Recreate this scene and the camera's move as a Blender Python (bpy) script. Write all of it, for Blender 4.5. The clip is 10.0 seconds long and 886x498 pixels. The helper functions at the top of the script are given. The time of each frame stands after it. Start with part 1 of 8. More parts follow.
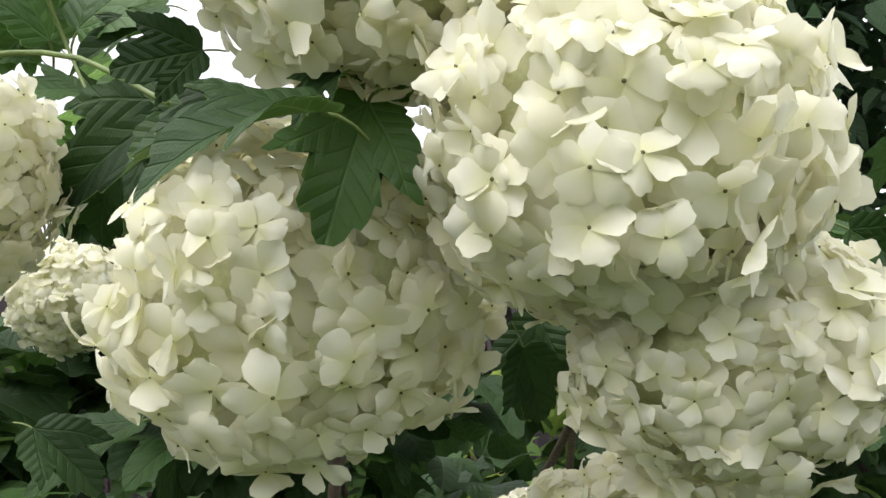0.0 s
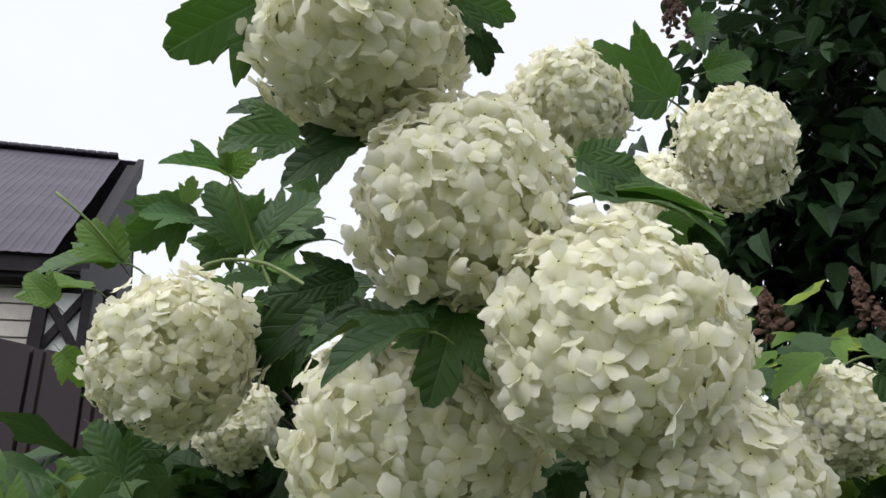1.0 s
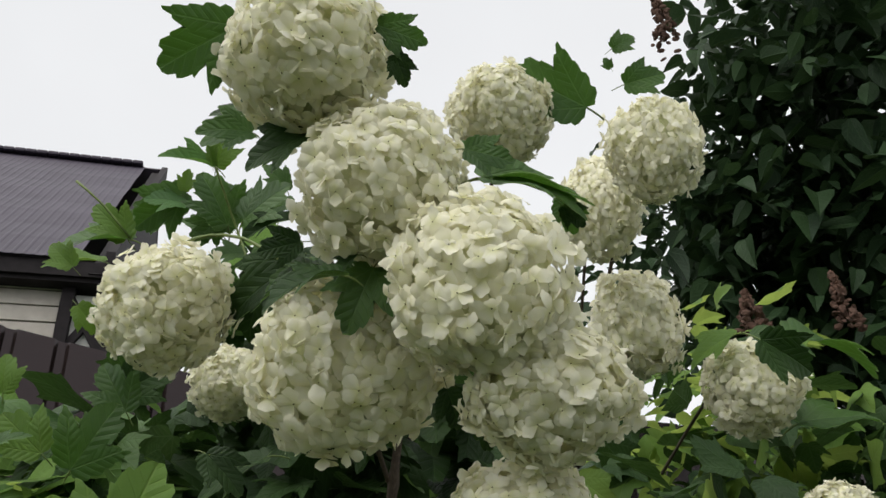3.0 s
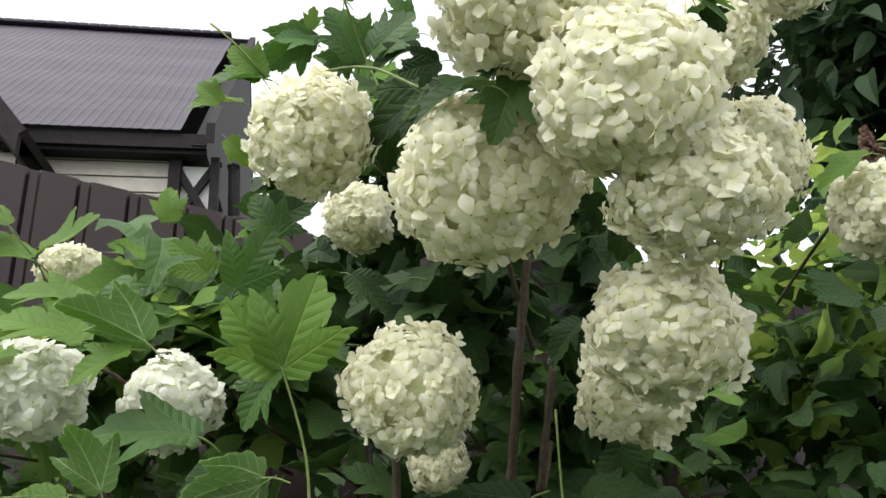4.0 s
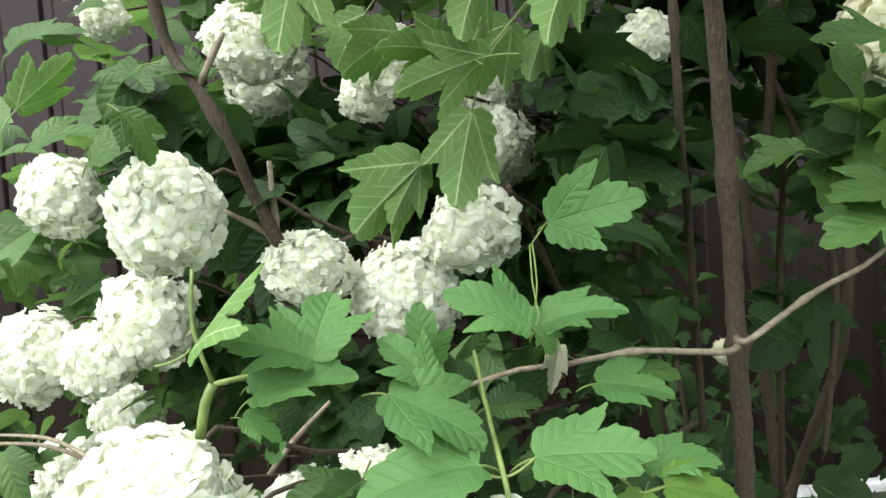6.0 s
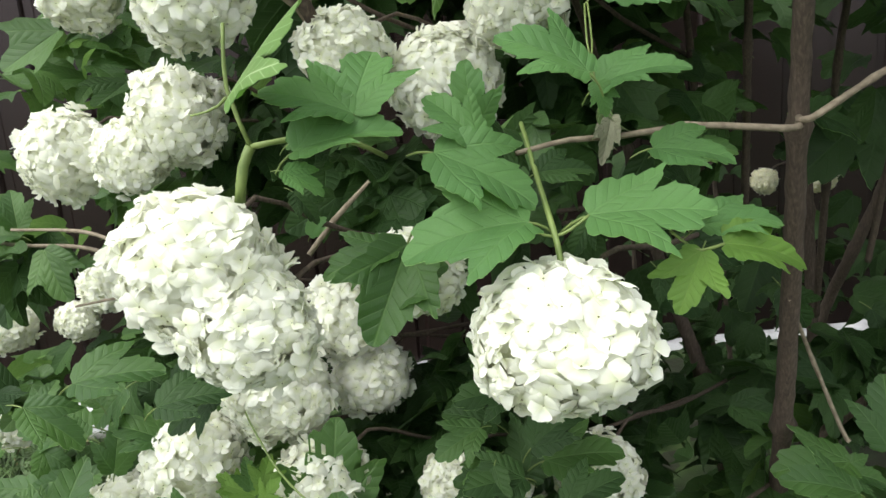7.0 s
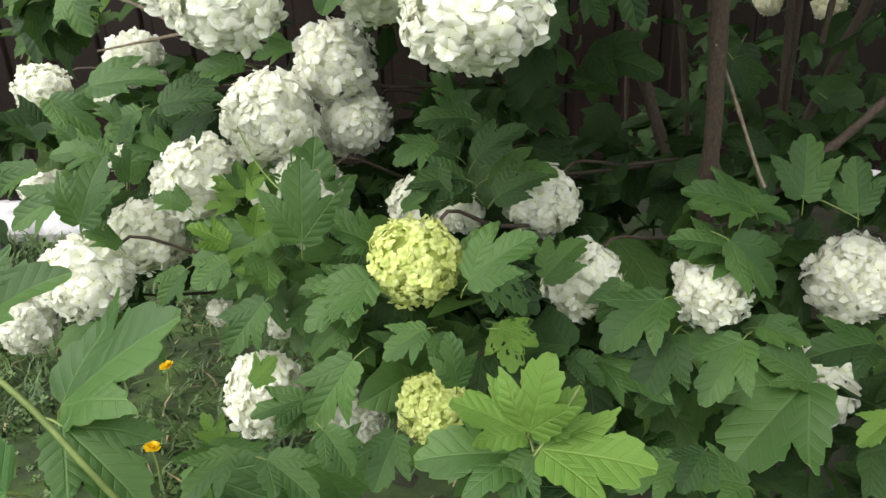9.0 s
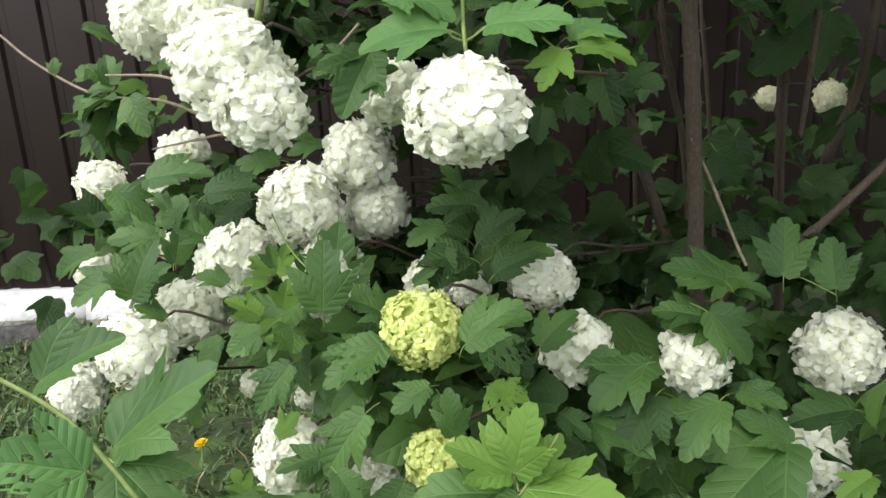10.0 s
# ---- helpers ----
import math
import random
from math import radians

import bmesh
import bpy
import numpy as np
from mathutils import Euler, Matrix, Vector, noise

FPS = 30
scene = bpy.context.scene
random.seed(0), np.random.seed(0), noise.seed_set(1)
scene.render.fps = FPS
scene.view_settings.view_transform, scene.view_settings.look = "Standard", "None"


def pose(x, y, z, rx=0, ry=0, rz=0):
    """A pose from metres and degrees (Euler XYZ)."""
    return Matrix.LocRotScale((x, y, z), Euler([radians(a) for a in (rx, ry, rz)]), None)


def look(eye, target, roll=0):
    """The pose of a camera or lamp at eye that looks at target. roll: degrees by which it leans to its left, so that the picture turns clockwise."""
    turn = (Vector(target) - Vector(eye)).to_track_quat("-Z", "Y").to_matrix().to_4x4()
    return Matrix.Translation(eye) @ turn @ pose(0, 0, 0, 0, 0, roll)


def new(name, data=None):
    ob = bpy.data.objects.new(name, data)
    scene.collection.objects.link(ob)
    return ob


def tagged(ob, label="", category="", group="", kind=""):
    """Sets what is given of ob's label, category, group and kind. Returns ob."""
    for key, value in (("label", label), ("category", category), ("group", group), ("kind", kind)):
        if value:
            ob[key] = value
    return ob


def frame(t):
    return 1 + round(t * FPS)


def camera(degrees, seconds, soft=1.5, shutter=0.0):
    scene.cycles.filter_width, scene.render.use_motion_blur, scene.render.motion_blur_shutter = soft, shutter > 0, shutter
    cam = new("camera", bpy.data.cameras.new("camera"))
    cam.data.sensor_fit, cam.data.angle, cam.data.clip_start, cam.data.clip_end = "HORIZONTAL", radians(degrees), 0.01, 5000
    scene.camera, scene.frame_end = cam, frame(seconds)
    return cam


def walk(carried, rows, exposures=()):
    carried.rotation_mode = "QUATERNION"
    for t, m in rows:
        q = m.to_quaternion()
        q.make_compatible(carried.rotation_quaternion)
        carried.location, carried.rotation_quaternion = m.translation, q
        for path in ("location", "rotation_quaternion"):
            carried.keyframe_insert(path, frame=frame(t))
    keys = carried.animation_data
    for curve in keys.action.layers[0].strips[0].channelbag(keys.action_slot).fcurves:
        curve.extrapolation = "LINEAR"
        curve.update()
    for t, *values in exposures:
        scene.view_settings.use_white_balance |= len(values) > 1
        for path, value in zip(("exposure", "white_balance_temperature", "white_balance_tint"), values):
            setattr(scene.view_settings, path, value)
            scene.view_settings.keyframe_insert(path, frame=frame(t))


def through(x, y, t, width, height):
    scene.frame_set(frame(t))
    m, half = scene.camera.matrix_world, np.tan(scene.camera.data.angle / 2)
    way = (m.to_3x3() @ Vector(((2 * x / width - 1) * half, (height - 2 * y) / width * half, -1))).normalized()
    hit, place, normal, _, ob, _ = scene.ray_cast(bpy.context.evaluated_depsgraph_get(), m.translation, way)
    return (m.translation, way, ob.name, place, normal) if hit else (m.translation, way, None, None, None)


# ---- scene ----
cam = camera(59.0, 10.0)
PATH = [
    (0.0, 0.0000, 0.0000, 1.2000, 109.98, 7.64, 2.77),
    (0.5, 0.0122, -0.0518, 1.1957, 113.83, 6.26, 7.51),
    (1.0, 0.0220, -0.0983, 1.1775, 119.19, 4.71, 10.89),
    (1.5, 0.0394, -0.1143, 1.1579, 121.06, 3.74, 11.92),
    (2.0, 0.0658, -0.1339, 1.1371, 121.91, 3.47, 11.75),
    (2.2, 0.0769, -0.1449, 1.1313, 122.00, 3.33, 11.51),
    (3.3, 0.0733, -0.1554, 1.1082, 118.08, 3.56, 12.68),
    (3.5, 0.0636, -0.1560, 1.1021, 116.24, 3.17, 13.88),
    (4.0, 0.0510, -0.1656, 1.0877, 110.46, 2.32, 18.63),
    (4.5, 0.0372, -0.1774, 1.0712, 105.45, 2.27, 23.48),
    (5.0, 0.0180, -0.1862, 1.0352, 100.20, 2.80, 26.81),
    (5.5, 0.0043, -0.1785, 0.9846, 94.31, 3.36, 28.96),
    (6.0, -0.0248, -0.1599, 0.9366, 86.28, 4.02, 30.65),
    (6.2, -0.0331, -0.1540, 0.9225, 83.25, 4.16, 31.33),
    (7.3, -0.0440, -0.1564, 0.8745, 74.41, 3.75, 32.69),
    (7.5, -0.0415, -0.1573, 0.8616, 73.32, 3.48, 32.96),
    (8.0, -0.0229, -0.1740, 0.8315, 68.84, 3.00, 33.35),
    (8.5, 0.0041, -0.1954, 0.8240, 66.28, 2.27, 34.15),
    (9.0, 0.0619, -0.2190, 0.8126, 66.45, 1.88, 35.90),
    (9.5, 0.0983, -0.2463, 0.8154, 69.26, 2.37, 37.51),
    (10.0, 0.1245, -0.2634, 0.8251, 73.18, 2.82, 38.34),
]
walk(cam, [(t, pose(*p)) for t, *p in PATH], [
    (0.0, 0.70, 6450, 11.5),
    (0.5, 0.46, 6250, 12.5),
    (1.0, 0.06, 6250, 12.5),
    (2.0, -0.24, 6450, 10.5),
    (3.5, 0.16, 6650, 8.8),
    (4.0, 0.62, 6550, 8.8),
    (4.5, 1.03, 6550, 7.0),
    (5.0, 1.26, 6850, 4.4),
    (5.5, 1.34, 6750, 3.6),
    (6.0, 1.29, 6500, 1.2),
    (7.5, 0.70, 6600, 6.6),
    (8.5, 0.70, 6720, 7.0),
    (9.0, 0.86, 6720, 7.2),
    (10.0, 0.96, 6600, 6.0),
])

# ---- light ----
world = bpy.data.worlds.new("overcast_sky")
scene.world = world
world.use_nodes = True
wn, wl = world.node_tree.nodes, world.node_tree.links
wn.clear()
w_out = wn.new("ShaderNodeOutputWorld")
w_bg = wn.new("ShaderNodeBackground")
w_sky = wn.new("ShaderNodeTexSky")
w_sky.sky_type, w_sky.sun_disc = "NISHITA", False
w_sky.sun_elevation, w_sky.sun_rotation = radians(56), radians(205)
w_sky.air_density, w_sky.dust_density = 1.0, 4.0
w_hsv = wn.new("ShaderNodeHueSaturation")
w_hsv.inputs["Saturation"].default_value = 0.10
w_noise = wn.new("ShaderNodeTexNoise")
w_noise.inputs["Scale"].default_value, w_noise.inputs["Detail"].default_value = 1.6, 5.0
w_ramp = wn.new("ShaderNodeMapRange")
w_ramp.inputs["To Min"].default_value, w_ramp.inputs["To Max"].default_value = 0.86, 1.12
w_mix = wn.new("ShaderNodeMix")
w_mix.data_type, w_mix.blend_type = "RGBA", "MIX"
w_mix.inputs["Factor"].default_value = 0.72
w_mix.inputs["B"].default_value = (7.6, 7.75, 8.1, 1)
w_mul = wn.new("ShaderNodeVectorMath")
w_mul.operation = "SCALE"
wl.new(w_sky.outputs["Color"], w_hsv.inputs["Color"])
wl.new(w_hsv.outputs["Color"], w_mix.inputs["A"])
wl.new(w_noise.outputs["Fac"], w_ramp.inputs["Value"])
wl.new(w_mix.outputs["Result"], w_mul.inputs[0])
wl.new(w_ramp.outputs["Result"], w_mul.inputs["Scale"])
wl.new(w_mul.outputs["Vector"], w_bg.inputs["Color"])
wl.new(w_bg.outputs["Background"], w_out.inputs["Surface"])
w_bg.inputs["Strength"].default_value = 0.15

sun = new("sun", bpy.data.lights.new("sun", "SUN"))
sun.data.energy, sun.data.angle, sun.data.color = 2.2, radians(70), (1.0, 0.975, 0.94)
sun.matrix_world = look((-1.3, -2.15, 4.5), (-0.2, 0.2, 0.6))


# ---- materials ----
def material(name, rough=0.6, metal=0.0):
    m = bpy.data.materials.new(name)
    m.use_nodes = True
    n = m.node_tree.nodes
    b = n["Principled BSDF"]
    b.inputs["Roughness"].default_value, b.inputs["Metallic"].default_value = rough, metal
    return m, n, m.node_tree.links, b


def noise_node(n, l, scale, detail=4.0, coord="Object", stretch=None):
    c = n.new("ShaderNodeTexCoord")
    t = n.new("ShaderNodeTexNoise")
    t.inputs["Scale"].default_value, t.inputs["Detail"].default_value = scale, detail
    if stretch:
        mp = n.new("ShaderNodeMapping")
        mp.inputs["Scale"].default_value = stretch
        l.new(c.outputs[coord], mp.inputs["Vector"])
        l.new(mp.outputs["Vector"], t.inputs["Vector"])
    else:
        l.new(c.outputs[coord], t.inputs["Vector"])
    return t.outputs["Fac"]


def ramp_node(n, l, value, stops):
    r = n.new("ShaderNodeValToRGB")
    while len(r.color_ramp.elements) < len(stops):
        r.color_ramp.elements.new(0.5)
    for e, (p, c) in zip(r.color_ramp.elements, stops):
        e.position, e.color = p, (*c, 1)
    l.new(value, r.inputs["Fac"])
    return r.outputs["Color"]


def mix_node(n, l, fac, a, b, blend="MIX"):
    m = n.new("ShaderNodeMix")
    m.data_type, m.blend_type = "RGBA", blend
    for key, v in (("Factor", fac), ("A", a), ("B", b)):
        if isinstance(v, bpy.types.NodeSocket):
            l.new(v, m.inputs[key])
        elif key == "Factor":
            m.inputs[key].default_value = v
        else:
            m.inputs[key].default_value = (*v, 1)
    return m.outputs["Result"]


def math_node(n, l, op, a, b=0.0):
    m = n.new("ShaderNodeMath")
    m.operation = op
    for i, v in enumerate((a, b)):
        if isinstance(v, bpy.types.NodeSocket):
            l.new(v, m.inputs[i])
        else:
            m.inputs[i].default_value = v
    return m.outputs[0]


def bump_node(n, l, bsdf, height, strength, distance):
    b = n.new("ShaderNodeBump")
    b.inputs["Strength"].default_value, b.inputs["Distance"].default_value = strength, distance
    l.new(height, b.inputs["Height"])
    l.new(b.outputs["Normal"], bsdf.inputs["Normal"])
    return b.outputs["Normal"]


def thin(m, n, l, bsdf, colour, share):
    """Lets light through a thin petal or leaf."""
    t = n.new("ShaderNodeBsdfTranslucent")
    l.new(colour, t.inputs["Color"])
    x = n.new("ShaderNodeMixShader")
    x.inputs["Fac"].default_value = share
    l.new(bsdf.outputs["BSDF"], x.inputs[1])
    l.new(t.outputs["BSDF"], x.inputs[2])
    l.new(x.outputs["Shader"], n["Material Output"].inputs["Surface"])


def random_value(n, l):
    o = n.new("ShaderNodeObjectInfo")
    g = n.new("ShaderNodeNewGeometry")
    return math_node(n, l, "FRACT", math_node(n, l, "ADD", o.outputs["Random"], g.outputs["Random Per Island"]))


def petal_material(name, low, high, base):
    """low, high: the range of the petal's colour; base: the tint near its foot."""
    m, n, l, b = material(name, 0.55)
    r = random_value(n, l)
    c = ramp_node(n, l, r, [(0.0, low), (1.0, high)])
    uv = n.new("ShaderNodeTexCoord")
    s = n.new("ShaderNodeSeparateXYZ")
    l.new(uv.outputs["UV"], s.inputs["Vector"])
    foot = n.new("ShaderNodeMapRange")
    foot.inputs["From Min"].default_value, foot.inputs["From Max"].default_value = 0.10, 0.55
    foot.inputs["To Min"].default_value, foot.inputs["To Max"].default_value = 0.75, 0.0
    l.new(s.outputs["Y"], foot.inputs["Value"])
    c = mix_node(n, l, foot.outputs["Result"], c, base)
    blot = noise_node(n, l, 90, 3)
    c = mix_node(n, l, 0.10, c, ramp_node(n, l, blot, [(0.35, (0.62, 0.60, 0.42)), (0.65, (1, 1, 1))]), "MULTIPLY")
    l.new(c, b.inputs["Base Color"])
    veins = n.new("ShaderNodeTexWave")
    veins.inputs["Scale"].default_value, veins.inputs["Distortion"].default_value = 5.0, 2.0
    l.new(uv.outputs["UV"], veins.inputs["Vector"])
    bump_node(n, l, b, veins.outputs["Fac"], 0.05, 0.0002)
    b.inputs["Specular IOR Level"].default_value = 0.3
    thin(m, n, l, b, c, 0.42)
    return m


PETAL_CREAM = petal_material("petal_cream", (0.90, 0.875, 0.70), (0.935, 0.92, 0.80), (0.80, 0.80, 0.50))
PETAL_WHITE = petal_material("petal_white", (0.90, 0.905, 0.81), (0.94, 0.945, 0.89), (0.82, 0.85, 0.62))
PETAL_LIME = petal_material("petal_lime", (0.68, 0.74, 0.27), (0.80, 0.83, 0.40), (0.54, 0.66, 0.17))
PETAL_YELLOW = petal_material("petal_yellow", (0.82, 0.56, 0.02), (0.86, 0.64, 0.03), (0.78, 0.48, 0.01))


def plain(name, stops, scale=30.0, rough=0.7, bump=0.3, depth=0.002, stretch=None, metal=0.0, detail=5.0):
    m, n, l, b = material(name, rough, metal)
    f = noise_node(n, l, scale, detail, stretch=stretch)
    c = ramp_node(n, l, f, stops)
    big = noise_node(n, l, scale * 0.13, 2)
    c = mix_node(n, l, 0.5, c, ramp_node(n, l, big, [(0.3, (0.72, 0.72, 0.72)), (0.7, (1, 1, 1))]), "MULTIPLY")
    l.new(c, b.inputs["Base Color"])
    bump_node(n, l, b, f, bump, depth)
    return m


FLORET_EYE = plain("floret_eye", [(0.3, (0.09, 0.085, 0.025)), (0.7, (0.20, 0.19, 0.06))], 300, 0.7)
# filler balls in heads; their greener tone paints the shade between petals
HEAD_CORE = plain("head_core", [(0.3, (0.60, 0.63, 0.36)), (0.7, (0.72, 0.74, 0.48))], 40, 0.8, 0.1, 0.001)
WHITE_CORE = plain("white_core", [(0.3, (0.70, 0.72, 0.52)), (0.7, (0.80, 0.82, 0.64))], 40, 0.8, 0.1, 0.001)
LIME_CORE = plain("lime_core", [(0.3, (0.36, 0.43, 0.10)), (0.7, (0.48, 0.55, 0.16))], 40, 0.8, 0.1, 0.001)


def leaf_material(name, dark, light, vein, vein_share, share, through, rough=0.5, veins=1.0, gloss=0.36):
    """through: the colour of the light that comes through the leaf."""
    m, n, l, b = material(name, rough)
    r = random_value(n, l)
    c = ramp_node(n, l, r, [(0.0, dark), (1.0, light)])
    blot = noise_node(n, l, 55, 4)
    c = mix_node(n, l, 0.35, c, ramp_node(n, l, blot, [(0.3, (0.62, 0.66, 0.55)), (0.7, (1.0, 1.0, 1.0))]), "MULTIPLY")
    uv = n.new("ShaderNodeTexCoord")
    s = n.new("ShaderNodeSeparateXYZ")
    l.new(uv.outputs["UV"], s.inputs["Vector"])
    ax = math_node(n, l, "ABSOLUTE", s.outputs["X"])
    y = s.outputs["Y"]

    def line(d, w):
        k = n.new("ShaderNodeMapRange")
        k.inputs["From Min"].default_value, k.inputs["From Max"].default_value = w * 0.3, w
        k.inputs["To Min"].default_value, k.inputs["To Max"].default_value = 1.0, 0.0
        l.new(d, k.inputs["Value"])
        return k.outputs["Result"]

    def rib(p, q, often, width):
        """Side veins that leave a main vein: p along it, q away from it. Gives the lines and the soft bulge between them."""
        c1 = math_node(n, l, "FRACT", math_node(n, l, "MULTIPLY", math_node(n, l, "SUBTRACT", p, math_node(n, l, "MULTIPLY", q, 0.95)), often))
        d = math_node(n, l, "ABSOLUTE", math_node(n, l, "SUBTRACT", c1, 0.5))
        return line(d, width), d

    along = math_node(n, l, "ADD", math_node(n, l, "MULTIPLY", ax, 0.60), math_node(n, l, "MULTIPLY", y, 0.80))
    off = math_node(n, l, "ABSOLUTE", math_node(n, l, "SUBTRACT", math_node(n, l, "MULTIPLY", ax, 0.80), math_node(n, l, "MULTIPLY", y, 0.60)))
    mid, side = line(ax, 0.018), line(off, 0.015)
    ribs = [rib(y, ax, 7.0, 0.075), rib(along, off, 8.0, 0.085)]
    where = math_node(n, l, "GREATER_THAN", ax, math_node(n, l, "MULTIPLY", y, 0.333))
    sec, bulge = [math_node(n, l, "ADD", math_node(n, l, "MULTIPLY", ribs[0][k], math_node(n, l, "SUBTRACT", 1.0, where)), math_node(n, l, "MULTIPLY", ribs[1][k], where)) for k in (0, 1)]
    c2 = math_node(n, l, "FRACT", math_node(n, l, "MULTIPLY", math_node(n, l, "ADD", y, math_node(n, l, "MULTIPLY", ax, 2.2)), 17.0))
    ter = math_node(n, l, "MULTIPLY", line(math_node(n, l, "ABSOLUTE", math_node(n, l, "SUBTRACT", c2, 0.5)), 0.10), 0.14)
    v = math_node(n, l, "MAXIMUM", math_node(n, l, "MAXIMUM", mid, side), math_node(n, l, "MAXIMUM", math_node(n, l, "MULTIPLY", sec, 0.62), ter))
    c = mix_node(n, l, math_node(n, l, "MULTIPLY", v, vein_share), c, vein)
    l.new(c, b.inputs["Base Color"])
    h = math_node(n, l, "ADD", math_node(n, l, "MULTIPLY", v, -veins), math_node(n, l, "MULTIPLY", blot, 0.4))
    h = math_node(n, l, "ADD", h, math_node(n, l, "MULTIPLY", bulge, 1.4 * veins))
    bump_node(n, l, b, h, 0.75, 0.0007)
    b.inputs["Specular IOR Level"].default_value = gloss
    tint = mix_node(n, l, 0.75, c, through)
    thin(m, n, l, b, tint, share)
    return m


LEAF_TOP = leaf_material("leaf_top", (0.044, 0.104, 0.028), (0.098, 0.196, 0.048), (0.17, 0.28, 0.10), 0.42, 0.44, (0.19, 0.325, 0.080), 0.45, gloss=0.44)
LEAF_UNDER = leaf_material("leaf_under", (0.175, 0.30, 0.105), (0.235, 0.375, 0.125), (0.62, 0.76, 0.42), 0.92, 0.55, (0.62, 0.84, 0.36), 0.65, -0.6)
# fresh light green leaves; part of the light from above is in the colour
LEAF_FRESH_LIT = leaf_material("leaf_fresh_lit", (0.096, 0.212, 0.072), (0.155, 0.312, 0.104), (0.23, 0.38, 0.155), 0.28, 0.48, (0.26, 0.42, 0.12))
LEAF_YOUNG = leaf_material("leaf_young", (0.116, 0.225, 0.045), (0.182, 0.325, 0.064), (0.28, 0.38, 0.12), 0.30, 0.50, (0.40, 0.50, 0.11))
LEAF_DRY = leaf_material("leaf_dry", (0.19, 0.20, 0.14), (0.27, 0.27, 0.19), (0.33, 0.32, 0.24), 0.4, 0.25, (0.25, 0.25, 0.15), 0.8)
# darker copy of the leaf for inner leaves: their shade is in the colour
LEAF_SHADED = leaf_material("leaf_shaded", (0.018, 0.044, 0.013), (0.042, 0.090, 0.023), (0.08, 0.15, 0.05), 0.3, 0.25, (0.06, 0.12, 0.025), gloss=0.24)
LEAF_LILAC = leaf_material("leaf_lilac", (0.015, 0.036, 0.016), (0.037, 0.075, 0.028), (0.07, 0.13, 0.055), 0.3, 0.20, (0.05, 0.09, 0.03), gloss=0.20)
BARK = plain("bark", [(0.25, (0.034, 0.023, 0.016)), (0.5, (0.064, 0.045, 0.033)), (0.8, (0.125, 0.093, 0.070))], 700, 0.85, 0.5, 0.001, (1, 1, 0.16))
TWIG = plain("twig", [(0.3, (0.15, 0.115, 0.08)), (0.7, (0.29, 0.24, 0.18))], 200, 0.8, 0.5, 0.001)
STALK = plain("stalk", [(0.3, (0.11, 0.16, 0.04)), (0.7, (0.19, 0.25, 0.07))], 120, 0.55, 0.2, 0.0005)
PANICLE = plain("panicle", [(0.3, (0.055, 0.030, 0.020)), (0.7, (0.12, 0.060, 0.040))], 200, 0.9, 0.5, 0.002)
FENCE = plain("fence_paint", [(0.3, (0.0102, 0.0062, 0.0054)), (0.7, (0.0155, 0.0095, 0.0084))], 9, 0.27, 0.12, 0.002)
FENCE.node_tree.nodes["Principled BSDF"].inputs["Specular IOR Level"].default_value = 0.45
FENCE.node_tree.nodes["Principled BSDF"].inputs["Specular Tint"].default_value = (1.0, 0.86, 0.90, 1)
CONCRETE = plain("concrete", [(0.25, (0.10, 0.10, 0.09)), (0.5, (0.24, 0.24, 0.22)), (0.75, (0.42, 0.42, 0.40))], 28, 0.9, 0.7, 0.006)
WHITEWASH = plain("whitewash", [(0.25, (0.36, 0.35, 0.36)), (0.5, (0.56, 0.55, 0.57)), (0.75, (0.68, 0.67, 0.69))], 24, 0.9, 0.6, 0.005)
STONE = plain("broken_stone", [(0.3, (0.030, 0.029, 0.028)), (0.6, (0.075, 0.072, 0.068)), (0.8, (0.14, 0.135, 0.13))], 60, 0.95, 0.9, 0.006)
# bare soil below the shrub, with the shrub's shade darkened into its colour
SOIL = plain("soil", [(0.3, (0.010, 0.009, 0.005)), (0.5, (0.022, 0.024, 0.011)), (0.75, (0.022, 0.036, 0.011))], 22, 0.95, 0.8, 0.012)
LAWN_SOIL = plain("lawn_soil", [(0.3, (0.015, 0.022, 0.007)), (0.5, (0.028, 0.050, 0.012)), (0.72, (0.050, 0.088, 0.018))], 16, 0.95, 0.8, 0.012)
GRASS = plain("grass", [(0.3, (0.028, 0.062, 0.013)), (0.7, (0.066, 0.122, 0.026))], 14, 0.6, 0.2, 0.001)
STRAW = plain("straw", [(0.3, (0.16, 0.13, 0.06)), (0.7, (0.30, 0.25, 0.13))], 40, 0.8, 0.2, 0.001)
ROOF = plain("roof_metal", [(0.3, (0.050, 0.041, 0.060)), (0.7, (0.068, 0.056, 0.080))], 6, 0.55, 0.15, 0.004)
ROOF.node_tree.nodes["Principled BSDF"].inputs["Specular IOR Level"].default_value = 0.3
TRIM = plain("trim_brown", [(0.3, (0.013, 0.010, 0.012)), (0.7, (0.022, 0.018, 0.020))], 20, 0.7, 0.2, 0.002)
TRIM.node_tree.nodes["Principled BSDF"].inputs["Specular IOR Level"].default_value = 0.2
SIDING = plain("siding", [(0.3, (0.46, 0.42, 0.37)), (0.7, (0.56, 0.52, 0.46))], 12, 0.6, 0.15, 0.003)
PLASTER = plain("plaster_white", [(0.3, (0.62, 0.62, 0.60)), (0.7, (0.74, 0.74, 0.72))], 25, 0.8, 0.3, 0.003)


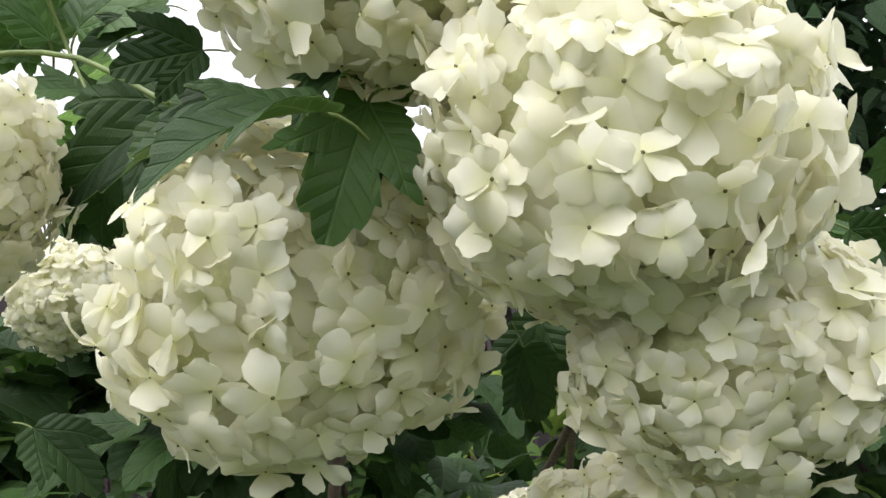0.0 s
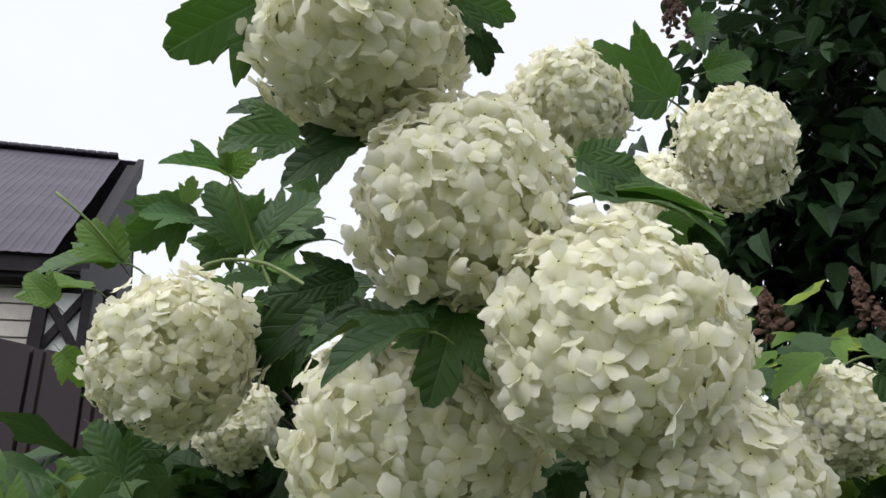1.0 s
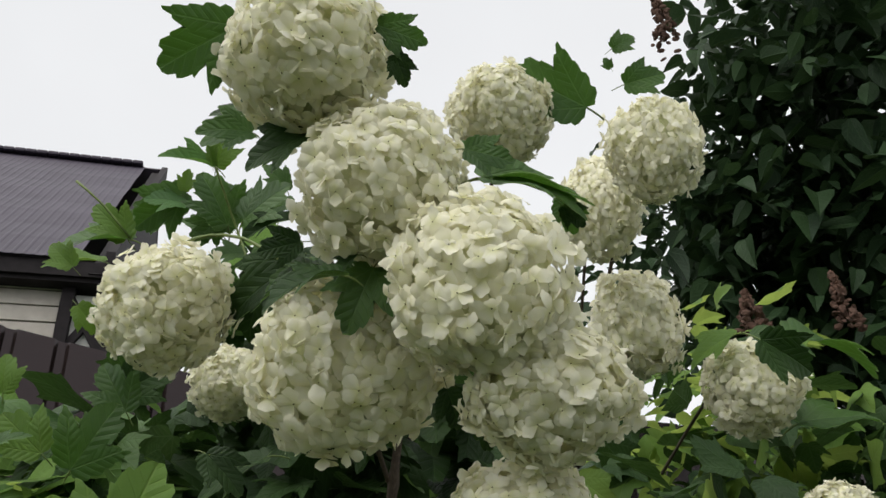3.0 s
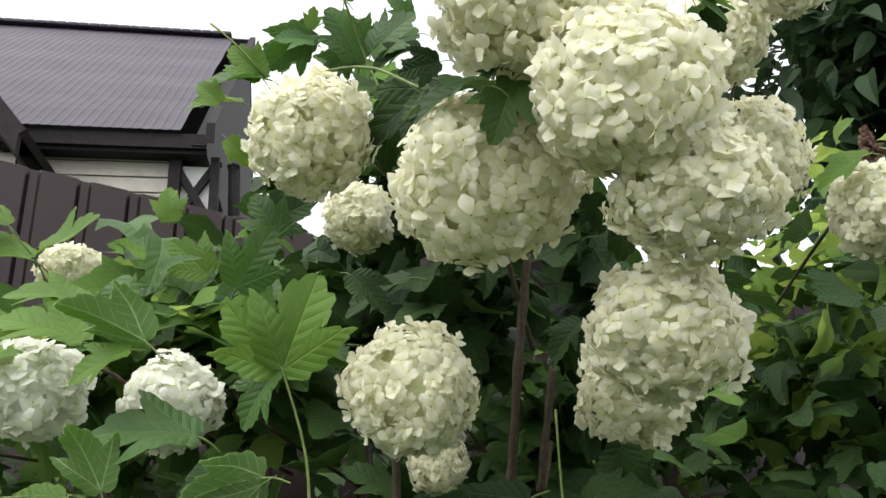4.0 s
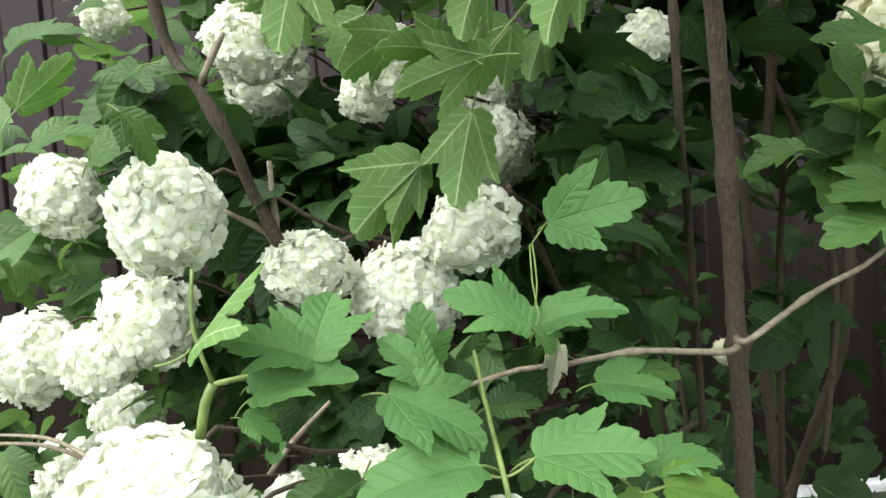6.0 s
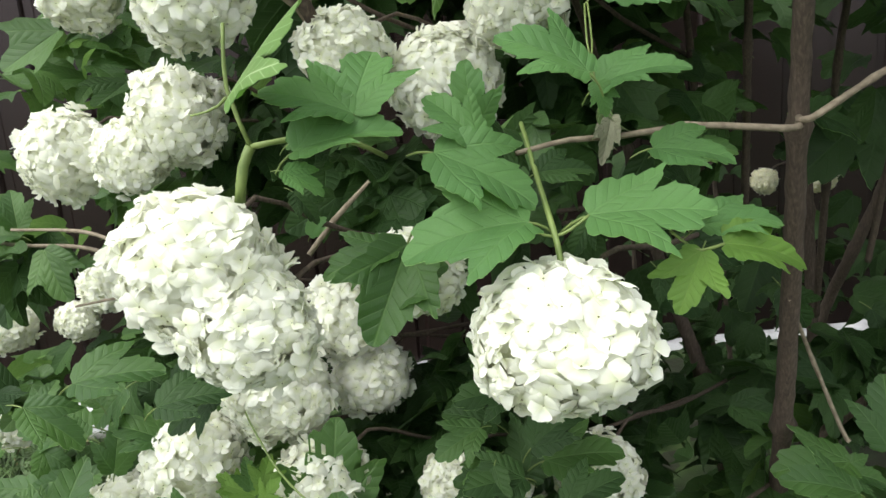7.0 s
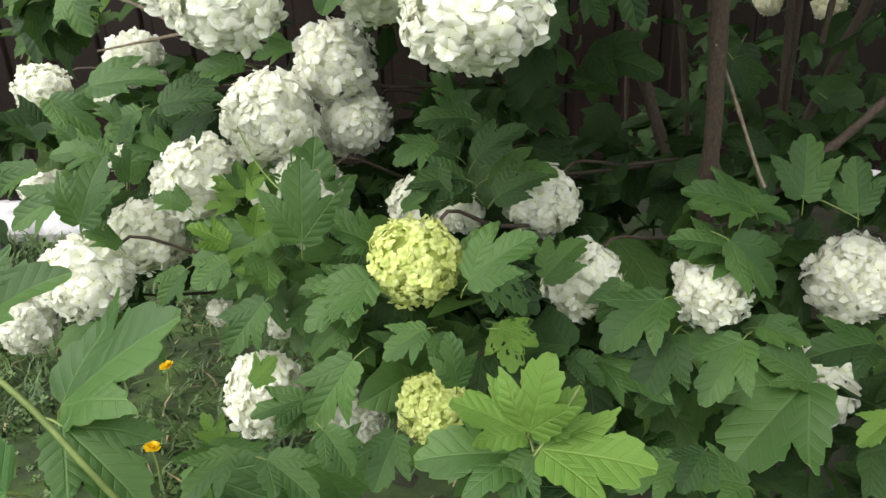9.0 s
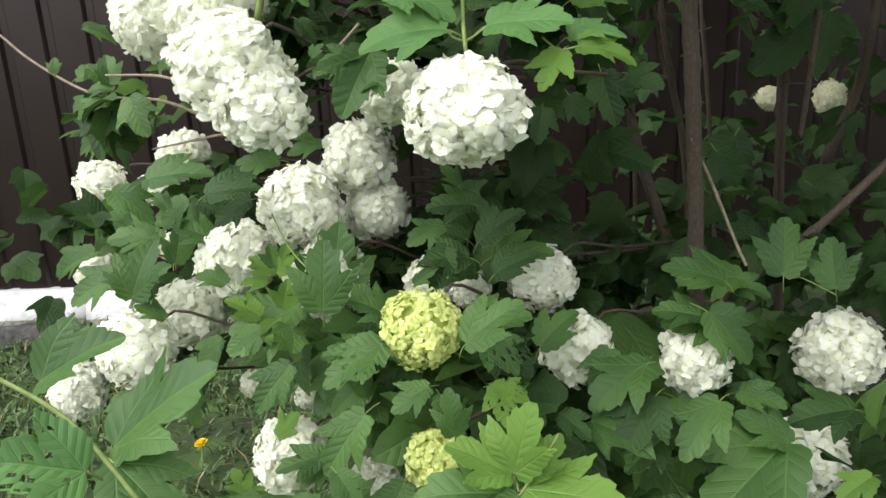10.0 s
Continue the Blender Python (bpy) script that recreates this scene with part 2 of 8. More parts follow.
# ---- kit ----
def mesh_of(name, verts, faces, mats=(), index=None, uv=None, smooth=True):
    me = bpy.data.meshes.new(name)
    me.from_pydata([tuple(v) for v in verts], [], [tuple(f) for f in faces])
    for m in mats:
        me.materials.append(m)
    if index is not None:
        me.polygons.foreach_set("material_index", index)
    if smooth:
        me.polygons.foreach_set("use_smooth", [True] * len(me.polygons))
    if uv is not None:
        layer = me.uv_layers.new(name="UVMap")
        loops = np.zeros(len(me.loops), dtype=np.int32)
        me.loops.foreach_get("vertex_index", loops)
        layer.data.foreach_set("uv", np.asarray(uv, dtype=np.float32)[loops].ravel())
    me.update()
    return me


def child(ob, parent):
    ob.parent = parent
    return ob


def part(name, data, parent, label=""):
    ob = child(new(name, data), parent)
    return tagged(ob, label) if label else ob


def thing(name, label, category, group="", kind="", at=(0, 0, 0)):
    ob = new(name)
    ob.location = at
    ob.empty_display_size = 0.02
    return tagged(ob, label, category, group, kind)


def bake(pieces):
    """One vertex, face, uv and index set out of (verts, faces, uv, index, matrix) pieces."""
    vs, fs, us, ix, base = [], [], [], [], 0
    for v, f, u, i, m in pieces:
        m = np.asarray(m)
        vs.append(v @ m[:3, :3].T + m[:3, 3])
        fs.append([tuple(k + base for k in q) for q in f])
        us.append(u)
        ix.append(i)
        base += len(v)
    return np.concatenate(vs), [q for some in fs for q in some], np.concatenate(us), [k for some in ix for k in some]


def box_bm(bm, size, m, bevel=0.0):
    made = bmesh.ops.create_cube(bm, size=1.0, matrix=m @ Matrix.Diagonal((*size, 1)))
    if bevel:
        edges = {e for v in made["verts"] for e in v.link_edges}
        bmesh.ops.bevel(bm, geom=list(edges), offset=bevel, segments=2, affect="EDGES", profile=0.6)


def box_mesh(name, size, mat, bevel=0.004):
    bm = bmesh.new()
    box_bm(bm, size, Matrix(), bevel)
    me = bpy.data.meshes.new(name)
    bm.to_mesh(me)
    bm.free()
    me.materials.append(mat)
    return me


def tube(name, points, radii, mat, parent, label="", sides=8, step=0.010, rough=0.10, seed=0, knots=()):
    """A round, slightly uneven stem through the points, with radii along it. knots: places 0..1 where it swells."""
    rnd = random.Random(seed + len(points))
    pts = [Vector(p) for p in points]
    path, rad = [], []
    total = sum((b - a).length for a, b in zip(pts, pts[1:]))
    run = 0.0
    for k in range(len(pts) - 1):
        p0, p1, p2, p3 = pts[max(k - 1, 0)], pts[k], pts[k + 1], pts[min(k + 2, len(pts) - 1)]
        seg = (p2 - p1).length
        count = max(2, int(seg / step))
        for i in range(count + (k == len(pts) - 2)):
            s = i / count
            q = 0.5 * ((2 * p1) + (p2 - p0) * s + (2 * p0 - 5 * p1 + 4 * p2 - p3) * s * s + (3 * p1 - p0 - 3 * p2 + p3) * s ** 3)
            f = (run + s * seg) / total
            r = radii[0] + (radii[-1] - radii[0]) * f if len(radii) == 2 else float(np.interp(f, np.linspace(0, 1, len(radii)), radii))
            for kn in knots:
                r *= 1 + 0.45 * math.exp(-((f - kn) * total / 0.006) ** 2)
            path.append(q)
            rad.append(r)
        run += seg
    verts, faces = [], []
    side = Vector((0.37, 0.61, 0.7)).normalized()
    for i, p in enumerate(path):
        d = (path[min(i + 1, len(path) - 1)] - path[max(i - 1, 0)]).normalized()
        side = (side - d * side.dot(d)).normalized()
        up = d.cross(side)
        for k in range(sides):
            a = 2 * math.pi * k / sides
            r = rad[i] * (1 + rnd.uniform(-rough, rough))
            verts.append(p + (side * math.cos(a) + up * math.sin(a)) * r)
    for i in range(len(path) - 1):
        for k in range(sides):
            j = (k + 1) % sides
            faces.append((i * sides + k, i * sides + j, (i + 1) * sides + j, (i + 1) * sides + k))
    faces.append(tuple(range(sides))[::-1])
    faces.append(tuple((len(path) - 1) * sides + k for k in range(sides)))
    return part(name, mesh_of(name, verts, faces, [mat]), parent, label)


# ---- florets and flower heads ----
def petal(width, length, cup, curl, rows, cols, fold=0.0, twist=0.0):
    """A broad, rounded petal of that length along +y. cup bends its sides, fold creases its middle, curl lifts its end."""
    ys = (0, 0.30, 0.60, 0.86, 1.0) if rows == 4 else (0, 0.45, 0.82, 1.0)
    ws = (0.20, 0.67, 1.0, 0.92, 0.58) if rows == 4 else (0.20, 0.82, 1.0, 0.62)
    vs, fs, uv = [], [], []
    for y, share in zip(ys, ws):
        w = width * share
        for k in range(cols + 1):
            x = 2 * k / cols - 1
            z = w * (cup * x * x + fold * abs(x) + twist * x * y) + curl * y * y * length
            vs.append((x * w, (y - 0.21 * x * x * y ** 3) * length, z))
            uv.append((0.5 + 0.5 * x, y))
    for i in range(len(ys) - 1):
        for k in range(cols):
            a = i * (cols + 1) + k
            fs.append((a, a + 1, a + cols + 2, a + cols + 1))
    return np.array(vs), fs, np.array(uv)


def floret_data(seed, rows, cols, petals=5, broad=1.0):
    """A floret of one unit's radius, facing +z: petals and a small eye."""
    rnd = random.Random(seed)
    out = []
    droop, roll = rnd.uniform(-2, 26), rnd.uniform(-0.62, -0.08)
    for i in range(petals):
        bent = rnd.random()
        curl = rnd.gauss(roll, 0.14) if bent < 0.88 else rnd.uniform(0.1, 0.5)
        v, f, u = petal(broad * rnd.uniform(0.40, 0.49), rnd.uniform(0.86, 1.10), rnd.uniform(-0.55, 0.15), curl, rows, cols, rnd.uniform(-0.05, 0.14) if bent < 0.85 else rnd.uniform(0.25, 0.5), rnd.uniform(-0.28, 0.28))
        m = pose(0, 0, 0.02 * (i % 2), droop + rnd.uniform(-12, 14) - (rnd.uniform(10, 40) if bent > 0.9 else 0), rnd.uniform(-20, 20), 360 * i / petals + rnd.uniform(-8, 8)) @ Matrix.Translation((0, 0.04, 0))
        out.append((v, f, u, [0] * len(f), m))
    ring = [(0.055 * math.cos(a), 0.055 * math.sin(a), 0.03) for a in np.linspace(0, 2 * math.pi, 7)[:-1]] + [(0, 0, 0.11)]
    out.append((np.array(ring), [(k, (k + 1) % 6, 6) for k in range(6)], np.full((7, 2), 0.5), [1] * 6, Matrix()))
    return bake(out)


FLORETS = [floret_data(s, 4, 3) for s in range(18)]
FLORETS_BROAD = [floret_data(s, 4, 3, broad=1.24) for s in range(18)]
FLORETS_FAR = [floret_data(s, 3, 2, broad=1.12) for s in range(18)]


def lumpy(d, seed, lump, cleft=None):
    """The head's radius in direction d: broad lobes with small mounds on them. cleft: a direction in which the head is notched."""
    notch = 0.30 * math.exp(-((d - cleft).length / 0.42) ** 2) if cleft else 0.0
    return 1 - notch + lump * noise.noise(d * 1.6 + Vector((seed * 3.1, 0, 0))) + 0.10 * noise.noise(d * 3.6 + Vector((0, seed * 2.3, 0)))


def floret_places(seed, count, scale, lump=0.16, cleft=None):
    """Poses of florets over a lumpy ball of unit radius."""
    rnd = random.Random(seed)
    out = []
    golden = math.pi * (3 - math.sqrt(5))
    inner = int(count * 0.30)
    for n in range(count):
        deep = n < inner
        i, total = (n, inner) if deep else (n - inner, count - inner)
        z = 1 - 2 * (i + 0.5) / total
        a = golden * i + rnd.uniform(-0.20, 0.20)
        z = max(-1, min(1, z + rnd.uniform(-0.05, 0.05)))
        r = math.sqrt(1 - z * z)
        d = Vector((r * math.cos(a), r * math.sin(a), z))
        far = lumpy(d, seed, lump, cleft) + (rnd.uniform(-0.13, -0.08) if deep else rnd.uniform(-0.05, 0.05))
        sway = Vector([noise.noise(d * 3.0 + Vector((seed + 9.0 * k, 0, 0))) for k in range(3)])
        face = (d + sway * 0.45 + Vector([rnd.gauss(0, 0.27) for _ in range(3)])).normalized()
        q = face.to_track_quat("Z", "Y") @ Euler((0, 0, rnd.uniform(0, 6.28))).to_quaternion()
        s = scale * rnd.uniform(0.82, 1.18) * (1.15 if deep else 1.0)
        out.append(Matrix.LocRotScale(d * (far * 0.93), q, (s, s, s)))
    return out


def core_mesh(name, seed, lump, mat=None, cleft=None):
    bm = bmesh.new()
    bmesh.ops.create_icosphere(bm, subdivisions=3, radius=0.72)
    for v in bm.verts:
        d = v.co.normalized()
        v.co *= lumpy(d, seed, lump, cleft)
    me = bpy.data.meshes.new(name)
    bm.to_mesh(me)
    bm.free()
    me.materials.append(mat or HEAD_CORE)
    me.polygons.foreach_set("use_smooth", [True] * len(me.polygons))
    return me


FLORET_MESHES = {}
HEADS = []
HEAD_MESHES = {}


def floret_mesh(i, mat):
    key = (i, mat.name)
    if key not in FLORET_MESHES:
        v, f, u, ix = (FLORETS_BROAD if mat is PETAL_WHITE else FLORETS)[i]
        FLORET_MESHES[key] = mesh_of("floret", v, f, [mat, FLORET_EYE], ix, u)
    return FLORET_MESHES[key]


def head(parent, place, radius, mat=None, near=False, shape=(1, 1, 1), turn=0.0, tilt=0.0, size=0.0, seed=1, count=0, label="", cleft=None):
    """A snowball flower head. near: every floret is a mesh of its own."""
    mat = mat or PETAL_WHITE
    size, count = size or (0.168 if mat.name == "petal_cream" else 0.200 if near else 0.212), count or (300 if near or mat.name == "petal_cream" else 210)
    HEADS.append((*place, radius))
    core = {"petal_lime": LIME_CORE, "petal_white": WHITE_CORE}.get(mat.name, HEAD_CORE)
    text = label or {"petal_lime": "lime-green unripe snowball flower head", "petal_cream": "creamy-white round snowball flower head"}.get(mat.name, "pure white round snowball flower head")
    if near:
        ob = child(new("flower_head", core_mesh("flower_head", seed, 0.16, core, cleft)), parent)
        rnd = random.Random(seed)
        for m in floret_places(seed, count, size, 0.16, cleft):
            fl = child(new("floret", floret_mesh(rnd.randrange(18), mat)), ob)
            fl.matrix_local = m
    else:
        variant = seed % 5
        key = (variant, mat.name, count, size)
        if key not in HEAD_MESHES:
            rnd = random.Random(variant)
            bits = []
            for m in floret_places(variant, count, size):
                v, f, u, ix = FLORETS_FAR[rnd.randrange(18)]
                bits.append((v, f, u, ix, m))
            v, f, u, ix = bake(bits)
            HEAD_MESHES[key] = (mesh_of("bloom", v, f, [mat, FLORET_EYE], ix, u), core_mesh("flower_head", variant, 0.16, core))
        ob = child(new("flower_head", HEAD_MESHES[key][1]), parent)
        tagged(child(new("bloom", HEAD_MESHES[key][0]), ob), kind="stuff")
    ob.matrix_local = Matrix.Translation(place) @ pose(0, 0, 0, tilt, 0, turn) @ Matrix.Diagonal((radius * shape[0], radius * shape[1], radius * shape[2], 1))
    return tagged(ob, text)


# ---- leaves ----
def leaf_data(seed, teeth=10, inner=4, layers=2, lobes=1.0, tooth=0.040, droop=0.25, fold=0.22, wave=0.05, holes=0, deep=0.5):
    """A three-lobed, coarsely toothed leaf of unit length: foot at the origin, tip along +y, upper side +z."""
    rnd = random.Random(seed)
    # outline of one half: x, y and the place on the midrib from which it is filled
    cut = [(0.0, 0.0, 0.0), (0.10, -0.05, 0.02), (0.22, -0.01, 0.06), (0.32, 0.12, 0.11), (0.42, 0.30, 0.17), (0.52, 0.48, 0.24), (0.62, 0.66, 0.30), (0.46, 0.61, 0.36), (0.27, 0.53, 0.42), (0.23, 0.58, 0.48), (0.27, 0.69, 0.58), (0.24, 0.79, 0.70), (0.13, 0.91, 0.86), (0.0, 1.0, 1.0)]
    broad = [(0.0, 0.0, 0.0), (0.13, -0.06, 0.02), (0.29, 0.00, 0.05), (0.40, 0.14, 0.11), (0.47, 0.31, 0.18), (0.52, 0.48, 0.27), (0.56, 0.63, 0.33), (0.46, 0.645, 0.39), (0.36, 0.60, 0.45), (0.325, 0.63, 0.50), (0.31, 0.72, 0.60), (0.25, 0.82, 0.72), (0.12, 0.93, 0.87), (0.0, 1.0, 1.0)]
    key = [tuple(p * deep + q * (1 - deep) for p, q in zip(u, v)) for u, v in zip(cut, broad)]
    kx = np.array([k[0] for k in key]) * np.array([1] * 4 + [lobes] * 4 + [1] * 6)
    ky, km = np.array([k[1] for k in key]), np.array([k[2] for k in key])
    arc = np.concatenate([[0], np.cumsum(np.hypot(np.diff(kx), np.diff(ky)))])
    ts, n = arc / arc[-1], teeth * 3
    vs, fs, uv = [], [], []
    gaps = [(rnd.uniform(-0.42, 0.42), rnd.uniform(0.1, 0.8), rnd.uniform(0.018, 0.045), rnd.uniform(0.6, 1.7)) for _ in range(holes)]
    for side in (-1, 1):
        wob = np.array([rnd.uniform(-0.03, 0.03) for _ in key])
        base, high = len(vs), 1.0
        for i in range(n + 1):
            t = i / n
            x, y, mid = np.interp(t, ts, kx + wob * (kx > 0.02)), np.interp(t, ts, ky + wob * 0.7 * (kx > 0.02)), np.interp(t, ts, km)
            if i % 3 == 0:
                high = rnd.uniform(0.55, 1.35)
            out = tooth * high * (-0.60, 0.55, 0.85)[i % 3] if 3 < i < n else 0.0
            d = math.hypot(x, y - 0.30) + 1e-6
            x, y = x + out * (x / d * 0.8), y + out * ((y - 0.30) / d * 0.7 + 0.32)
            for k in range(inner + 1):
                s = k / inner
                px, py = x * s, mid + (y - mid) * s
                vs.append((side * px, py, 0))
                uv.append((side * px, py))
        for i in range(n):
            for k in range(inner):
                a = base + i * (inner + 1) + k
                q = (a, a + 1, a + inner + 2, a + inner + 1)
                if any(abs(sum(vs[j][0] for j in q) / 4 - hx) < hr and abs(sum(vs[j][1] for j in q) / 4 - hy) < hr * hk for hx, hy, hr, hk in gaps):
                    continue
                fs += [(q[0], q[1], q[2]), (q[0], q[2], q[3])] if side > 0 else [(q[2], q[1], q[0]), (q[3], q[2], q[0])]
    vs = np.array(vs, dtype=float)
    x, y = vs[:, 0].copy(), vs[:, 1].copy()
    ax, ph, skew = np.abs(x), rnd.uniform(0, 6), rnd.uniform(-0.12, 0.12)
    tip = np.maximum(y - 0.55, 0)
    vs[:, 2] = fold * (np.sqrt(ax ** 2 + 0.004) - 0.063) - droop * 0.55 * y ** 2 - droop * 0.9 * tip ** 2 - 0.9 * droop * np.maximum(ax - 0.22, 0) ** 1.5 + skew * x * y
    vs[:, 2] += wave * np.sin(6.5 * y + 2.0 * np.sign(x) + ph) * np.minimum(1, ax * 2.6) ** 1.5
    index = [0] * len(fs)
    if layers == 2:
        low = vs.copy()
        low[:, 2] -= 0.006
        m = len(vs)
        fs = fs + [tuple(k + m for k in q[::-1]) for q in fs]
        index += [1] * len(index)
        vs, uv = np.concatenate([vs, low]), uv + uv
        m = len(vs)
        ring = []
        for j in range(4):
            f = j / 3
            for a in range(5):
                ring.append((0.014 * math.cos(a * 1.2566), 0.03 - 0.30 * f, -0.012 - 0.16 * f * f + 0.014 * math.sin(a * 1.2566)))
        vs, uv = np.concatenate([vs, np.array(ring)]), uv + [(0.3, 0.3)] * len(ring)
        for j in range(3):
            for a in range(5):
                b = (a + 1) % 5
                fs.append((m + j * 5 + a, m + j * 5 + b, m + j * 5 + 5 + b, m + j * 5 + 5 + a))
                index.append(2)
    return vs, fs, np.array(uv), index


LEAF_SHAPES = [leaf_data(s, inner=12 if h else 4, droop=d, fold=f, wave=w, lobes=b, holes=h, deep=e) for s, d, f, w, b, h, e in (
    (1, 0.28, 0.26, 0.06, 0.98, 0, 0.58), (2, 0.45, 0.34, 0.06, 0.95, 0, 0.50), (3, 0.20, 0.20, 0.06, 1.0, 0, 0.62), (4, 0.60, 0.50, 0.06, 0.85, 0, 0.75),
    (5, 0.30, 0.55, 0.06, 0.9, 0, 0.8), (6, -0.10, 0.25, 0.05, 1.0, 0, 0.7), (7, 0.25, 0.15, 0.06, 1.1, 0, 0.9), (8, 0.25, 0.2, 0.06, 1.0, 12, 0.4), (9, 0.45, 0.30, 0.07, 0.95, 0, 0.85))]
LEAF_FAR = [leaf_data(s, 5, 2, 1, tooth=0.05, droop=d, fold=f, deep=e) for s, d, f, e in ((11, 0.2, 0.2, 0.3), (12, 0.5, 0.3, 0.6), (13, 0.0, 0.35, 0.8), (14, 0.35, 0.1, 0.2), (15, 0.7, 0.4, 0.5), (16, 0.4, 0.2, 0.9))]


def oval_data(seed, droop, fold):
    """A plain heart-shaped lilac leaf of unit length."""
    vs, fs, uv = [], [], []
    prof = [(0.0, 0.0), (0.26, 0.06), (0.36, 0.25), (0.33, 0.48), (0.19, 0.75), (0.0, 1.0)]
    for side in (-1, 1):
        b = len(vs)
        for x, y in prof:
            for s in (0.0, 1.0):
                vs.append((side * x * s, y if s else max(0.0, y - 0.04), fold * x * s - droop * y * y))
                uv.append((side * x * s, y))
        for i in range(len(prof) - 1):
            q = (b + 2 * i, b + 2 * i + 1, b + 2 * i + 3, b + 2 * i + 2)
            fs.append(q if side > 0 else q[::-1])
    return np.array(vs), fs, np.array(uv), [0] * len(fs)


OVALS = [oval_data(1, 0.2, 0.25), oval_data(2, 0.5, 0.4), oval_data(3, 0.05, 0.15)]
LEAF_MESHES = {}


def leaf_mesh(shape, mat):
    key = (shape, mat.name)
    if key not in LEAF_MESHES:
        v, f, u, ix = LEAF_SHAPES[shape]
        LEAF_MESHES[key] = mesh_of("leaf", v, f, [mat, LEAF_UNDER, STALK], ix, u)
    return LEAF_MESHES[key]


def frame_of(foot, tip, normal, width=1.0):
    foot, tip = Vector(foot), Vector(tip)
    y = tip - foot
    size = y.length
    y = y / size
    z = Vector(normal)
    z = (z - y * z.dot(y)).normalized()
    x = y.cross(z)
    m = Matrix((x * size * width, y * size, z * size)).transposed().to_4x4()
    m.translation = foot
    return m


def leaf(parent, foot, tip, normal, shape=0, mat=None, width=1.0, label=""):
    ob = child(new("leaf", leaf_mesh(shape, mat or LEAF_TOP)), parent)
    ob.matrix_local = frame_of(foot, tip, normal, width)
    return tagged(ob, label) if label else ob


def foliage(name, parent, seed, clumps, mat, shapes=None, label="", keep=None):
    """Many leaves in one mesh. clumps: centre, half-sizes, count, leaf length, way the tips point."""
    rnd = random.Random(seed)
    bits = []
    for (cx, cy, cz), (hx, hy, hz), count, size, way in clumps:
        for _ in range(count):
            for _ in range(5):
                g = [max(-1.05, min(1.05, rnd.gauss(0, 0.5))) for _ in range(3)]
                p = Vector((cx + g[0] * hx, cy + g[1] * hy, cz + g[2] * hz))
                if not keep or keep(p):
                    break
            else:
                continue
            d = (Vector(way) + Vector((rnd.gauss(0, 0.7), rnd.gauss(0, 0.7), rnd.gauss(0, 0.35)))).normalized()
            up = (Vector((0, 0, 1)) + Vector([rnd.gauss(0, 0.45) for _ in range(3)])).normalized()
            v, f, u, ix = (shapes or LEAF_FAR)[rnd.randrange(len(shapes or LEAF_FAR))]
            bits.append((v, f, u, [0] * len(f), frame_of(p, p + d * size * rnd.uniform(0.6, 1.25), up, rnd.uniform(0.7, 1.0))))
    if not bits:
        return None
    v, f, u, ix = bake(bits)
    return tagged(part(name, mesh_of(name, v, f, [mat], None, u), parent, label), kind="stuff")


# ---- ground ----
FX, FY = Vector((0.804, 0.595, 0)), Vector((-0.595, 0.804, 0))
FENCE_FOOT = Vector((-2.1, 0.62, 0))


def soil_rise(x, y):
    """The soil's bank along the fence."""
    d = Vector((x, y, 0)) - FENCE_FOOT
    return (0.055 + 0.058 * max(0.0, min(1.0, (d.dot(FX) - 0.75) / 0.3))) * max(0.0, 1 - max(0.0, abs(d.dot(FY)) - 0.25) / 0.7)


def ground_mesh():
    n, vs, fs = 120, [], []
    grid = np.sign(np.linspace(-1, 1, n)) * np.abs(np.linspace(-1, 1, n)) ** 3 * 300
    for y in grid:
        for x in grid:
            near = math.exp(-((x + 0.6) ** 2 + (y - 0.4) ** 2) / 4)
            bank = soil_rise(x - 0.6, y + 0.4)
            vs.append((x - 0.6, y + 0.4, bank + near * 0.02 * noise.noise(Vector((x * 3, y * 3, 0)))))
    for i in range(n - 1):
        for k in range(n - 1):
            a = i * n + k
            fs.append((a, a + 1, a + n + 1, a + n))
    return mesh_of("ground", vs, fs, [LAWN_SOIL])


ground = tagged(new("ground", ground_mesh()), "short worn lawn over dark soil", "ground", kind="structure")


def on_fence(s, d, z):
    """A place by the fence: s along it, d behind its face, z up."""
    return FENCE_FOOT + FX * s + FY * d + Vector((0, 0, z))


def fence_turn(s, d, z):
    return Matrix.Translation(on_fence(s, d, z)) @ Matrix.Rotation(math.atan2(FX.y, FX.x), 4, "Z")


def fence_top(s):
    return 2.0 - 0.17 * max(-2.0, min(s - 0.7, 0.9))


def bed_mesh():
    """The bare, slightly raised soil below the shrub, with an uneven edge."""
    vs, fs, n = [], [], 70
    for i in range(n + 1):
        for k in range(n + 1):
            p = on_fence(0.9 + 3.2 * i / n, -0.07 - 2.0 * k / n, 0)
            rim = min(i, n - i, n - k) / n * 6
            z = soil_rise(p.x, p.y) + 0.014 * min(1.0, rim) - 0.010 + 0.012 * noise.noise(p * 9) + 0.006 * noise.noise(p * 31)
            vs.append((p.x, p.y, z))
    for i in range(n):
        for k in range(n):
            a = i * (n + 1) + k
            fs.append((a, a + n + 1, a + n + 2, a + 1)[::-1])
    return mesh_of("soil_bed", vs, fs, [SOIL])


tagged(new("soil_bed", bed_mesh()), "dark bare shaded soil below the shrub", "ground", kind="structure")


